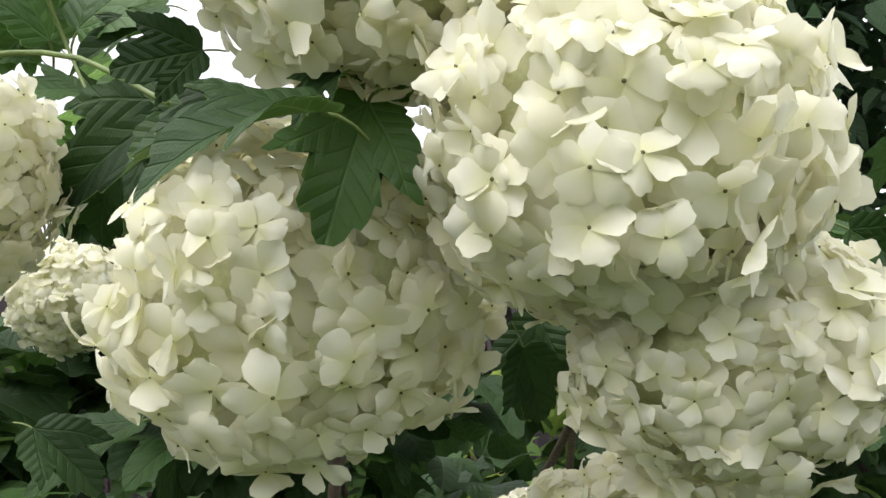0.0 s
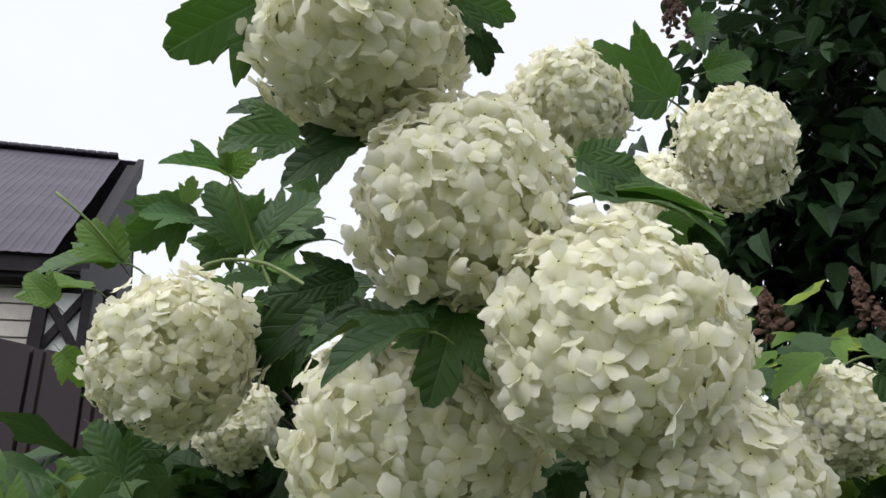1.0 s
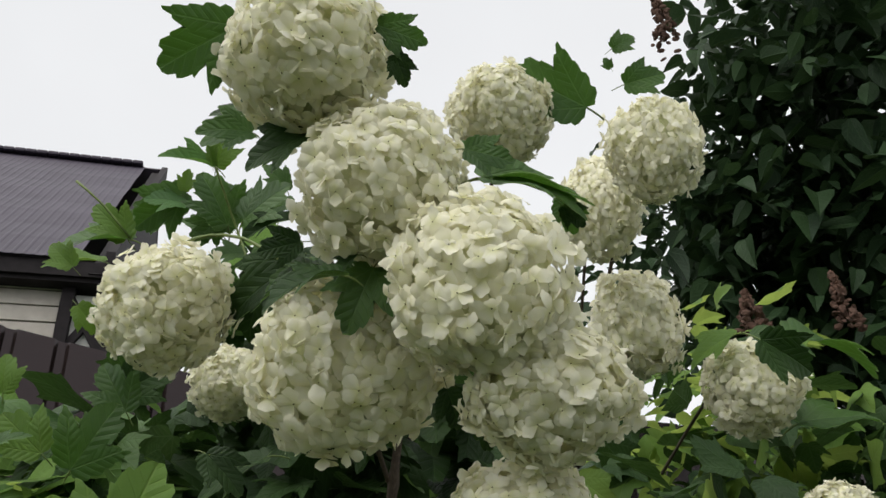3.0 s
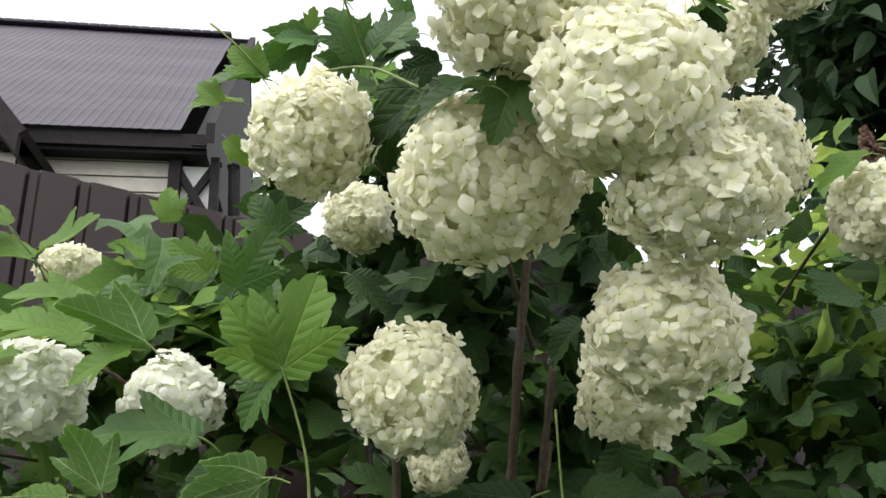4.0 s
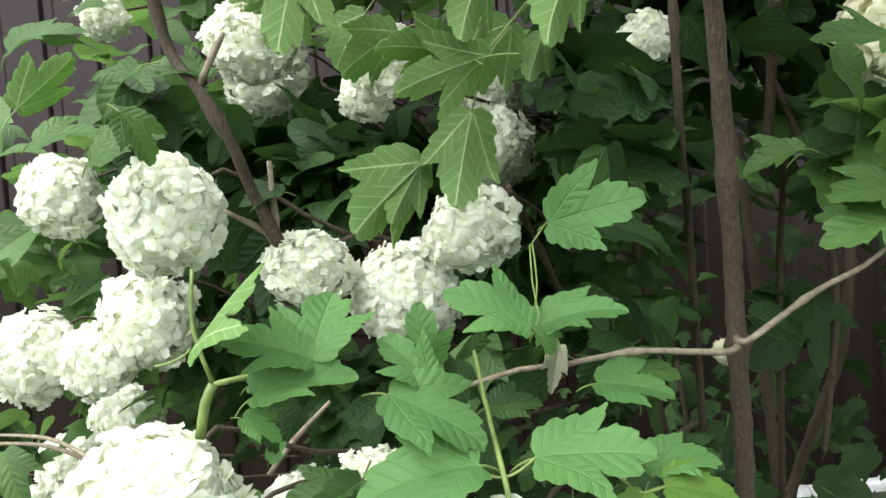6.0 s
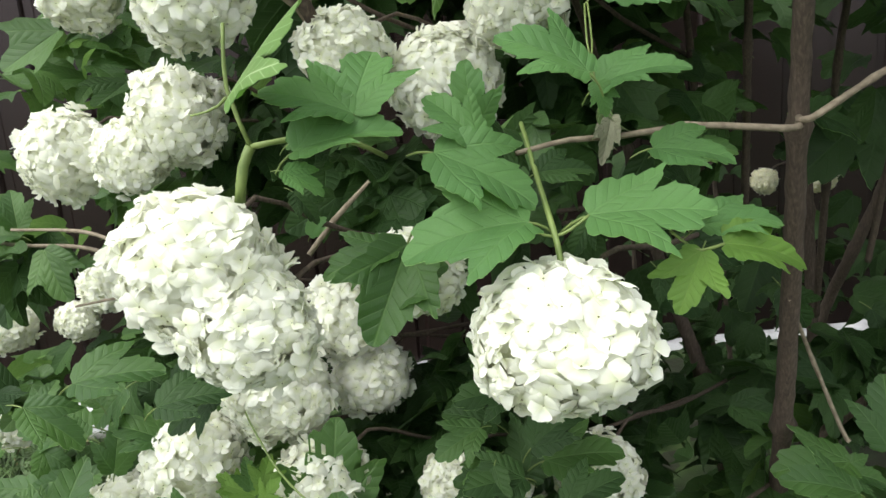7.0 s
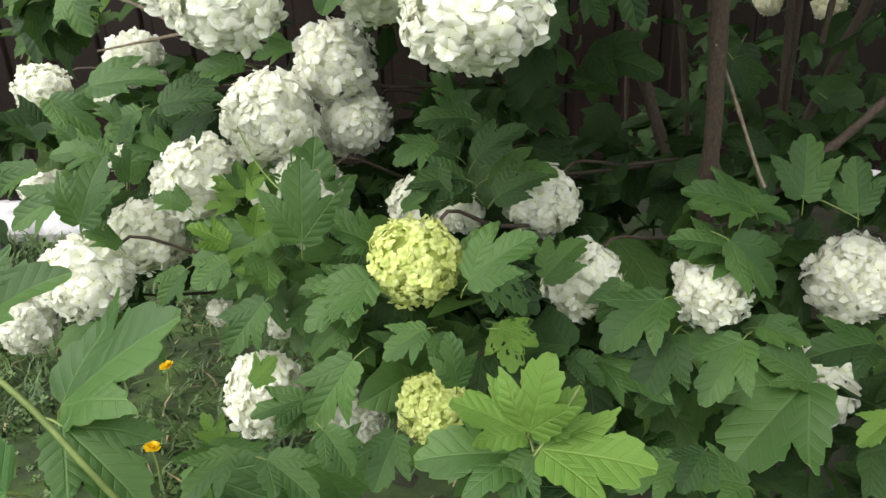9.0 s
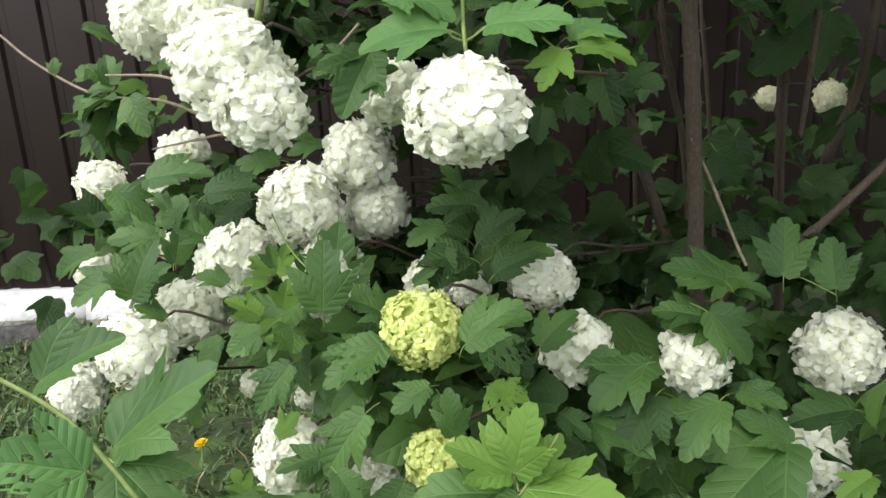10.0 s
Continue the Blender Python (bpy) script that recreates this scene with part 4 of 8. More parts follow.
tube("shoot", [(-0.273, 0.115, 1.066), (-0.262, 0.129, 1.065), (-0.224, 0.161, 1.070), (-0.190, 0.191, 1.067), (-0.156, 0.216, 1.068)], (0.00068, 0.00136), STALK, shrub, seed=4, knots=())
tube("shoot", [(-0.263, 0.131, 1.070), (-0.264, 0.129, 1.065)], (0.00061, 0.00088), STALK, shrub, seed=5, knots=())
tube("shoot", [(-0.201, 0.185, 1.004), (-0.176, 0.201, 1.035), (-0.157, 0.215, 1.056), (-0.151, 0.219, 1.067)], (0.00054, 0.00082), STALK, shrub, seed=6, knots=())
tube("shoot", [(-0.296, 0.110, 1.118), (-0.271, 0.133, 1.115), (-0.247, 0.152, 1.116), (-0.226, 0.170, 1.108)], (0.00054, 0.00075), STALK, shrub, seed=7, knots=())
tube("twig", [(-0.039, 0.435, 0.883), (-0.051, 0.410, 0.874), (-0.078, 0.375, 0.861), (-0.110, 0.325, 0.839), (-0.120, 0.350, 0.838)], (0.0016, 0.0023), TWIG, shrub, seed=8, knots=(0.5,))
tube("twig", [(-0.225, 0.191, 0.838), (-0.209, 0.219, 0.841), (-0.191, 0.241, 0.840), (-0.173, 0.264, 0.841), (-0.155, 0.280, 0.841), (-0.118, 0.314, 0.835), (-0.120, 0.350, 0.835)], (0.0014, 0.0023), TWIG, shrub, seed=9, knots=(0.5,))
tube("twig", [(-0.127, 0.388, 0.712), (-0.118, 0.420, 0.665), (-0.096, 0.439, 0.599), (-0.090, 0.440, 0.589)], (0.0012, 0.0017), TWIG, shrub, seed=10, knots=(0.5,))
tube("branch", [(-0.340, 0.665, 0.789), (-0.306, 0.651, 0.683), (-0.287, 0.641, 0.633), (-0.254, 0.632, 0.559), (-0.231, 0.624, 0.491), (-0.221, 0.642, 0.411)], (0.0060, 0.0085), BARK, shrub, seed=11, knots=(0.105, 0.205, 0.42, 0.66))
tube("branch", [(-0.344, 0.793, 0.885), (-0.330, 0.782, 0.827), (-0.318, 0.772, 0.776), (-0.303, 0.771, 0.709), (-0.289, 0.780, 0.632), (-0.271, 0.772, 0.506)], (0.0042, 0.0052), BARK, shrub, seed=12, knots=(0.105, 0.205, 0.42, 0.66))
tube("twig", [(0.032, 0.699, 0.723), (-0.017, 0.633, 0.655), (-0.070, 0.590, 0.587), (-0.101, 0.566, 0.554), (-0.151, 0.546, 0.503), (-0.190, 0.539, 0.428)], (0.0042, 0.0052), BARK, shrub, seed=13, knots=(0.5,))
tube("branch", [(-0.208, 0.878, 0.991), (-0.186, 0.829, 0.819), (-0.178, 0.826, 0.691), (-0.165, 0.806, 0.544), (-0.158, 0.821, 0.394), (-0.148, 0.840, 0.247)], (0.0055, 0.0075), BARK, shrub, seed=14, knots=(0.105, 0.205, 0.42, 0.66))
tube("branch", [(-0.086, 0.948, 0.915), (-0.091, 0.893, 0.786), (-0.105, 0.918, 0.705), (-0.133, 0.930, 0.621), (-0.168, 0.971, 0.523), (-0.184, 0.958, 0.453)], (0.0060, 0.0075), BARK, shrub, seed=15, knots=(0.105, 0.205, 0.42, 0.66))
tube("branch", [(-0.327, 0.918, 0.824), (-0.294, 0.883, 0.665), (-0.274, 0.883, 0.450), (-0.250, 0.848, 0.309)], (0.0028, 0.0038), BARK, shrub, seed=16, knots=(0.105, 0.205, 0.42, 0.66))
tube("branch", [(-0.410, 0.872, 0.705), (-0.396, 0.864, 0.484), (-0.379, 0.824, 0.346)], (0.0028, 0.0035), BARK, shrub, seed=17, knots=(0.105, 0.205, 0.42, 0.66))
tube("branch", [(-0.420, 0.144, 1.134), (-0.409, 0.158, 1.093), (-0.405, 0.171, 1.037), (-0.387, 0.174, 1.012), (-0.374, 0.187, 0.974), (-0.379, 0.201, 0.954), (-0.377, 0.234, 0.895), (-0.391, 0.290, 0.822)], (0.0034, 0.0042), BARK, shrub, seed=18, knots=(0.105, 0.205, 0.42, 0.66))
tube("shoot", [(-0.417, 0.086, 1.259), (-0.422, 0.102, 1.229), (-0.430, 0.129, 1.187), (-0.420, 0.144, 1.134)], (0.00163, 0.00272), STALK, shrub, seed=19, knots=())
tube("twig", [(-0.373, 0.185, 1.044), (-0.387, 0.174, 1.012)], (0.0016, 0.0022), TWIG, shrub, seed=20, knots=(0.5,))
tube("twig", [(-0.375, 0.217, 0.968), (-0.379, 0.222, 0.919), (-0.390, 0.226, 0.900)], (0.0017, 0.0023), TWIG, shrub, seed=21, knots=(0.5,))
tube("twig", [(-0.385, 0.185, 0.938), (-0.385, 0.219, 0.922), (-0.383, 0.230, 0.903)], (0.0014, 0.0020), TWIG, shrub, seed=22, knots=(0.5,))
tube("branch", [(-0.137, 0.305, 1.140), (-0.144, 0.329, 1.065), (-0.153, 0.369, 0.955), (-0.175, 0.472, 0.901), (-0.193, 0.563, 0.708)], (0.0024, 0.0035), BARK, shrub, seed=23, knots=(0.105, 0.205, 0.42, 0.66))
tube("branch", [(-0.142, 0.595, 1.043), (-0.123, 0.624, 0.967), (-0.141, 0.697, 0.827), (-0.159, 0.783, 0.567)], (0.0031, 0.0042), BARK, shrub, seed=24, knots=(0.105, 0.205, 0.42, 0.66))
tube("branch", [(-0.122, 0.490, 1.032), (-0.096, 0.523, 0.957), (-0.080, 0.571, 0.843), (-0.098, 0.618, 0.680)], (0.0024, 0.0031), BARK, shrub, seed=25, knots=(0.105, 0.205, 0.42, 0.66))
tube("branch", [(-0.213, 0.430, 0.958), (-0.222, 0.489, 0.878), (-0.231, 0.567, 0.747)], (0.0024, 0.0031), BARK, shrub, seed=26, knots=(0.105, 0.205, 0.42, 0.66))
tube("branch", [(-0.253, 0.311, 0.941), (-0.259, 0.374, 0.890), (-0.265, 0.458, 0.810)], (0.0021, 0.0028), BARK, shrub, seed=27, knots=(0.105, 0.205, 0.42, 0.66))
tube("branch", [(-0.050, 0.344, 1.274), (-0.069, 0.370, 1.200), (-0.089, 0.408, 1.121), (-0.091, 0.421, 1.129), (-0.123, 0.512, 0.937)], (0.0028, 0.0042), BARK, shrub, seed=28, knots=(0.105, 0.205, 0.42, 0.66))
tube("branch", [(-0.053, 0.419, 1.209), (-0.077, 0.457, 1.123), (-0.074, 0.491, 1.160)], (0.0024, 0.0035), BARK, shrub, seed=29, knots=(0.105, 0.205, 0.42, 0.66))
tube("shoot", [(-0.023, 0.247, 1.150), (-0.026, 0.261, 1.097), (-0.026, 0.275, 1.049), (-0.024, 0.296, 0.999), (-0.025, 0.314, 0.917)], (0.0006, 0.0009), STALK, shrub, seed=30, knots=())
tube("shoot", [(-0.236, 0.219, 0.850), (-0.209, 0.180, 0.829), (-0.186, 0.150, 0.806), (-0.183, 0.148, 0.794)], (0.00116, 0.00150), STALK, shrub, seed=31, knots=())
tube("shoot", [(-0.196, 0.144, 0.815), (-0.193, 0.146, 0.810), (-0.188, 0.152, 0.807), (-0.181, 0.155, 0.810), (-0.174, 0.159, 0.816)], (0.0007, 0.0007), STALK, shrub, seed=32, knots=())
tube("shoot", [(-0.144, 0.176, 0.807), (-0.136, 0.176, 0.801), (-0.130, 0.176, 0.799), (-0.122, 0.182, 0.801)], (0.0007, 0.0007), STALK, shrub, seed=33, knots=())
tube("shoot", [(-0.325, 0.110, 0.852), (-0.328, 0.106, 0.843), (-0.331, 0.104, 0.826)], (.0028, .0028), STALK, shrub, seed=34, knots=())
tube("shoot", [(-0.334, 0.111, 0.910), (-0.334, 0.108, 0.880), (-0.325, 0.110, 0.852)], (0.00095, 0.00122), STALK, shrub, seed=35, knots=())
tube("shoot", [(-0.288, 0.168, 0.839), (-0.300, 0.146, 0.852), (-0.312, 0.126, 0.854), (-0.325, 0.110, 0.852)], (0.00122, 0.00163), STALK, shrub, seed=36, knots=())
tube("shoot", [(-0.203, 0.230, 0.908), (-0.196, 0.215, 0.889), (-0.186, 0.200, 0.871)], (0.00048, 0.00048), STALK, shrub, seed=37, knots=())
tube("shoot", [(-0.201, 0.229, 0.908), (-0.193, 0.214, 0.889), (-0.179, 0.175, 0.874)], (0.00048, 0.00048), STALK, shrub, seed=38, knots=())
tube("shoot", [(-0.197, 0.242, 0.920), (-0.203, 0.230, 0.907)], (0.00048, 0.00061), STALK, shrub, seed=39, knots=())
tube("shoot", [(-0.262, 0.152, 0.602), (-0.330, 0.166, 0.598), (-0.396, 0.173, 0.619), (-0.435, 0.185, 0.640), (-0.452, 0.192, 0.652)], (0.0009, 0.0007), STALK, shrub, seed=40, knots=())
tube("shoot", [(-0.343, -0.119, 0.651), (-0.326, -0.110, 0.640), (-0.293, -0.092, 0.616), (-0.254, -0.079, 0.570), (-0.245, -0.063, 0.522)], (0.00136, 0.00177), STALK, shrub, seed=41, knots=())
tube("shoot", [(-0.091, 0.103, 0.578), (-0.102, 0.080, 0.548), (-0.115, 0.057, 0.521), (-0.132, 0.040, 0.485)], (0.00082, 0.00109), STALK, shrub, seed=42, knots=())
tube("shoot", [(-0.114, 0.087, 0.553), (-0.104, 0.077, 0.547)], (0.00054, 0.00068), STALK, shrub, seed=43, knots=())
tube("twig", [(-0.911, 0.144, 0.854), (-0.876, 0.161, 0.825), (-0.830, 0.173, 0.793), (-0.748, 0.197, 0.755), (-0.668, 0.232, 0.746), (-0.585, 0.249, 0.719), (-0.516, 0.245, 0.703)], (0.0012, 0.0023), TWIG, shrub, seed=44, knots=(0.5,))
tube("twig", [(-0.698, 0.227, 0.691), (-0.646, 0.246, 0.701), (-0.575, 0.256, 0.714)], (0.0011, 0.0016), TWIG, shrub, seed=45, knots=(0.5,))
tube("twig", [(-0.647, 0.158, 0.781), (-0.581, 0.177, 0.779), (-0.526, 0.174, 0.770)], (0.0011, 0.0016), TWIG, shrub, seed=46, knots=(0.5,))
tube("twig", [(-0.326, 0.199, 0.820), (-0.348, 0.189, 0.797), (-0.358, 0.176, 0.779)], (0.0012, 0.0017), TWIG, shrub, seed=47, knots=(0.5,))
tube("shoot", [(-0.019, 0.467, 0.565), (-0.050, 0.475, 0.573), (-0.066, 0.464, 0.578)], (0.00054, 0.00068), STALK, shrub, seed=48, knots=())
tube("shoot", [(-0.079, 0.335, 0.558), (-0.088, 0.364, 0.575), (-0.095, 0.413, 0.577)], (0.00054, 0.00068), STALK, shrub, seed=49, knots=())
tube("shoot", [(-0.586, 0.162, 0.581), (-0.599, 0.178, 0.607), (-0.604, 0.197, 0.625)], (0.00061, 0.00082), STALK, shrub, seed=50, knots=())
tube("shoot", [(-0.203, 0.241, 1.393), (-0.216, 0.226, 1.412), (-0.231, 0.214, 1.427)], (0.00068, 0.00082), STALK, shrub, seed=51, knots=())
tube("shoot", [(-0.076, 0.204, 1.332), (-0.110, 0.216, 1.362), (-0.134, 0.219, 1.370), (-0.137, 0.202, 1.357)], (0.00082, 0.00122), STALK, shrub, seed=52, knots=())
tube("shoot", [(-0.109, 0.224, 1.349), (-0.121, 0.227, 1.379), (-0.123, 0.198, 1.405)], (0.00061, 0.00082), STALK, shrub, seed=53, knots=())
tube("shoot", [(-0.590, 0.375, 1.427), (-0.578, 0.389, 1.395), (-0.566, 0.414, 1.369), (-0.569, 0.445, 1.334)], (0.0008, 0.0011), STALK, shrub, seed=55, knots=())

# about the camera's mean place; leaves before the heads are dropped for its view
VIEW_FROM = Vector((0.03, -0.22, 1.0))
# roughly towards the sun; leaves on this side are dropped so heads stay lit
SUNWARD = Vector((-0.27, -0.56, 0.78)).normalized()


def clear_view(p):
    """Keeps inner leaves out of the heads, their camera view and their sunlight."""
    for x, y, z, r in HEADS:
        c = Vector((x, y, z))
        if (p - c).length < r + 0.015:
            return False
        way = Vector((VIEW_FROM.x, VIEW_FROM.y, 0.65 + 0.4 * z)) - c
        s = (p - c).dot(way) / way.length_squared
        if 0 < s and (p - c - way * s).length < 0.030 + r * 0.6:
            return False
        s = (p - c).dot(SUNWARD)
        if 0 < s < 0.28 and (p - c - SUNWARD * s).length < 0.045 + r:
            return False
    return p.y > 0.03 or p.z < 0.55


def stalk(x, y, z, r, seed):
    """A thin stalk from a flower head back into the shrub."""
    rnd = random.Random(seed)
    c = Vector((x, y, z))
    back = Vector((0.10 * (-0.1 - x) + rnd.uniform(-0.02, 0.02), 0.10 + rnd.uniform(0, 0.04), rnd.uniform(-0.02, 0.02)))
    tube("stalk", [c, c + Vector((back.x * 0.3, back.y * 0.35, r * 0.7)), c + back, c + back * 1.9 + Vector((0, 0.04, -0.03))], (0.0013, 0.0020), BARK, shrub, seed=seed, step=0.02)


for i, h in enumerate(HEADS):
    stalk(*h, i)

# ---- leaves that stand out ----
# single leaves behind and between heads take the copy darkened for shade
leaf(shrub, (-0.063, 0.099, 1.408), (-0.100, 0.094, 1.387), (0.40, -0.74, -0.55), 0, LEAF_TOP, 0.92)
leaf(shrub, (0.004, 0.113, 1.404), (0.026, 0.122, 1.395), (0.14, -0.84, -0.52), 2, LEAF_TOP, 0.80)
leaf(shrub, (0.010, 0.122, 1.391), (0.013, 0.130, 1.378), (0.21, -0.84, -0.51), 1, LEAF_SHADED, 0.95)
leaf(shrub, (-0.205, 0.240, 1.393), (-0.222, 0.224, 1.415), (0.54, -0.82, -0.21), 0, LEAF_YOUNG, 0.87)
leaf(shrub, (-0.203, 0.241, 1.393), (-0.246, 0.221, 1.393), (0.29, -0.62, 0.73), 0, LEAF_TOP, 0.87)
leaf(shrub, (-0.235, 0.260, 1.392), (-0.269, 0.242, 1.392), (0.33, -0.60, 0.73), 0, LEAF_YOUNG, 0.81)
leaf(shrub, (-0.171, 0.247, 1.428), (-0.206, 0.245, 1.405), (0.36, -0.83, -0.44), 0, LEAF_TOP, 0.85)
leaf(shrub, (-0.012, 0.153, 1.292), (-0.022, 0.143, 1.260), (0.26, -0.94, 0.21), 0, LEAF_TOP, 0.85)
leaf(shrub, (-0.060, 0.233, 1.351), (-0.100, 0.226, 1.341), (-0.04, -0.73, 0.68), 2, LEAF_SHADED, 0.79)
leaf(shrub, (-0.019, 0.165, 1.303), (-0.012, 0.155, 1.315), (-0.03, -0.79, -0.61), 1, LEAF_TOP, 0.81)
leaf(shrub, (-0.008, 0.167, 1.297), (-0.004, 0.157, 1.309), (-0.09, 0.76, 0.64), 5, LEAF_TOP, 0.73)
leaf(shrub, (-0.033, 0.210, 1.325), (-0.053, 0.207, 1.319), (0.22, -0.94, -0.26), 2, LEAF_SHADED, 0.94)
leaf(shrub, (0.028, 0.254, 1.263), (0.018, 0.255, 1.231), (-0.11, -0.99, 0.00), 0, LEAF_SHADED, 0.88)
leaf(shrub, (0.106, 0.274, 1.460), (0.059, 0.249, 1.486), (0.13, -0.83, -0.54), 0, LEAF_TOP, 0.84)
leaf(shrub, (0.132, 0.280, 1.513), (0.150, 0.278, 1.521), (0.07, -0.91, -0.41), 1, LEAF_TOP, 0.90)
leaf(shrub, (0.137, 0.295, 1.491), (0.169, 0.296, 1.498), (0.11, -0.91, -0.40), 1, LEAF_TOP, 0.85)
leaf(shrub, (0.130, 0.295, 1.508), (0.126, 0.290, 1.515), (-0.04, -0.80, -0.60), 1, LEAF_TOP, 0.90)
leaf(shrub, (0.030, 0.199, 1.387), (0.058, 0.217, 1.386), (0.38, -0.56, 0.73), 3, LEAF_TOP, 0.89)
leaf(shrub, (0.042, 0.161, 1.338), (0.097, 0.184, 1.335), (0.31, -0.62, 0.72), 2, LEAF_TOP, 0.90)
leaf(shrub, (0.079, 0.216, 1.354), (0.084, 0.228, 1.336), (0.06, -0.83, -0.55), 0, LEAF_TOP, 0.86)
leaf(shrub, (0.194, 0.359, 1.310), (0.227, 0.368, 1.286), (0.04, -0.95, -0.30), 3, LEAF_SHADED, 0.92)
leaf(shrub, (0.219, 0.422, 1.330), (0.244, 0.419, 1.323), (0.08, -0.70, 0.71), 1, LEAF_TOP, 0.88)
leaf(shrub, (0.199, 0.452, 1.353), (0.158, 0.452, 1.342), (-0.20, -0.65, 0.73), 1, LEAF_YOUNG, 0.83)
leaf(shrub, (0.255, 0.521, 1.372), (0.332, 0.543, 1.357), (0.31, -0.58, 0.75), 1, LEAF_TOP, 0.92)
leaf(shrub, (0.237, 0.498, 1.290), (0.302, 0.504, 1.297), (-0.03, -0.61, 0.79), 0, LEAF_TOP, 0.83)
leaf(shrub, (-0.016, 0.143, 1.294), (-0.026, 0.135, 1.285), (0.07, -0.79, 0.61), 3, LEAF_SHADED, 0.82)
leaf(shrub, (-0.035, 0.161, 1.299), (-0.072, 0.157, 1.294), (-0.03, -0.69, 0.72), 4, LEAF_SHADED, 0.92)
leaf(shrub, (-0.018, 0.127, 1.276), (-0.048, 0.111, 1.271), (0.23, -0.65, 0.73), 3, LEAF_SHADED, 0.88)
leaf(shrub, (0.015, 0.176, 1.237), (0.018, 0.185, 1.220), (0.21, -0.87, -0.44), 0, LEAF_SHADED, 0.87)
leaf(shrub, (-0.206, 0.206, 1.328), (-0.195, 0.215, 1.313), (0.45, -0.87, -0.19), 1, LEAF_YOUNG, 0.81)
leaf(shrub, (-0.208, 0.198, 1.350), (-0.221, 0.189, 1.365), (0.43, -0.88, -0.21), 1, LEAF_YOUNG, 0.83)
leaf(shrub, (-0.582, 0.386, 1.402), (-0.628, 0.360, 1.422), (0.55, -0.42, 0.72), 2, LEAF_YOUNG, 0.87)
leaf(shrub, (-0.565, 0.403, 1.369), (-0.629, 0.360, 1.382), (0.47, -0.47, 0.75), 1, LEAF_YOUNG, 0.85)
leaf(shrub, (-0.554, 0.405, 1.376), (-0.496, 0.421, 1.406), (-0.10, -0.80, 0.60), 5, LEAF_YOUNG, 0.89)
leaf(shrub, (-0.389, 0.134, 1.235), (-0.360, 0.147, 1.234), (0.25, -0.54, 0.80), 1, LEAF_YOUNG, 0.87)
leaf(shrub, (-0.386, 0.145, 1.205), (-0.350, 0.158, 1.211), (0.09, -0.62, 0.78), 0, LEAF_TOP, 0.91)
leaf(shrub, (-0.375, 0.174, 1.196), (-0.333, 0.188, 1.210), (-0.01, -0.68, 0.73), 0, LEAF_YOUNG, 0.86)
leaf(shrub, (-0.295, 0.197, 1.233), (-0.336, 0.176, 1.244), (0.46, -0.48, 0.75), 0, LEAF_YOUNG, 0.80)
leaf(shrub, (-0.255, 0.220, 1.286), (-0.254, 0.214, 1.309), (0.58, -0.78, -0.25), 1, LEAF_YOUNG, 0.90)
leaf(shrub, (-0.251, 0.211, 1.249), (-0.232, 0.215, 1.262), (-0.17, -0.85, 0.49), 1, LEAF_TOP, 0.87)
leaf(shrub, (-0.193, 0.249, 1.276), (-0.205, 0.236, 1.304), (0.49, -0.85, -0.20), 0, LEAF_TOP, 0.92)
leaf(shrub, (-0.210, 0.231, 1.239), (-0.183, 0.222, 1.269), (0.25, -0.84, -0.48), 0, LEAF_TOP, 0.96)
leaf(shrub, (-0.236, 0.238, 1.253), (-0.256, 0.223, 1.276), (0.53, -0.84, -0.09), 2, LEAF_YOUNG, 0.90)
leaf(shrub, (-0.241, 0.308, 1.313), (-0.206, 0.317, 1.333), (0.36, -0.90, -0.24), 0, LEAF_SHADED, 0.90)
leaf(shrub, (-0.131, 0.315, 1.259), (-0.174, 0.302, 1.241), (-0.05, -0.74, 0.67), 0, LEAF_SHADED, 0.81)
leaf(shrub, (-0.001, 0.349, 1.140), (-0.006, 0.359, 1.100), (0.03, -0.97, -0.24), 0, LEAF_SHADED, 0.88)
leaf(shrub, (-0.064, 0.353, 1.111), (-0.112, 0.340, 1.087), (0.18, -0.97, 0.17), 0, LEAF_SHADED, 0.89)
leaf(shrub, (-0.008, 0.271, 1.202), (-0.027, 0.257, 1.184), (-0.06, -0.75, 0.66), 3, LEAF_SHADED, 0.82)
leaf(shrub, (-0.011, 0.324, 1.096), (-0.035, 0.325, 1.057), (-0.04, -1.00, -0.01), 4, LEAF_SHADED, 0.90)
leaf(shrub, (-0.295, 0.012, 1.197), (-0.267, 0.028, 1.186), (0.53, -0.39, 0.76), 0, LEAF_YOUNG, 0.83)
leaf(shrub, (-0.392, 0.196, 1.286), (-0.417, 0.182, 1.291), (0.43, -0.50, 0.75), 2, LEAF_YOUNG, 0.91)
leaf(shrub, (-0.378, 0.106, 1.201), (-0.341, 0.122, 1.210), (0.13, -0.66, 0.74), 1, LEAF_YOUNG, 0.94)
leaf(shrub, (-0.359, 0.120, 1.180), (-0.328, 0.133, 1.190), (0.09, -0.68, 0.72), 1, LEAF_TOP, 0.85)
leaf(shrub, (-0.347, 0.105, 1.171), (-0.384, 0.085, 1.178), (0.41, -0.47, 0.79), 1, LEAF_YOUNG, 0.88)
leaf(shrub, (-0.317, 0.096, 1.124), (-0.344, 0.066, 1.138), (-0.19, 0.79, 0.58), 6, LEAF_TOP, 0.69)
leaf(shrub, (-0.278, 0.132, 1.127), (-0.300, 0.104, 1.147), (-0.37, 0.72, 0.59), 3, LEAF_TOP, 0.70)
leaf(shrub, (-0.279, 0.114, 1.122), (-0.312, 0.084, 1.102), (0.19, -0.71, 0.68), 2, LEAF_YOUNG, 0.95)
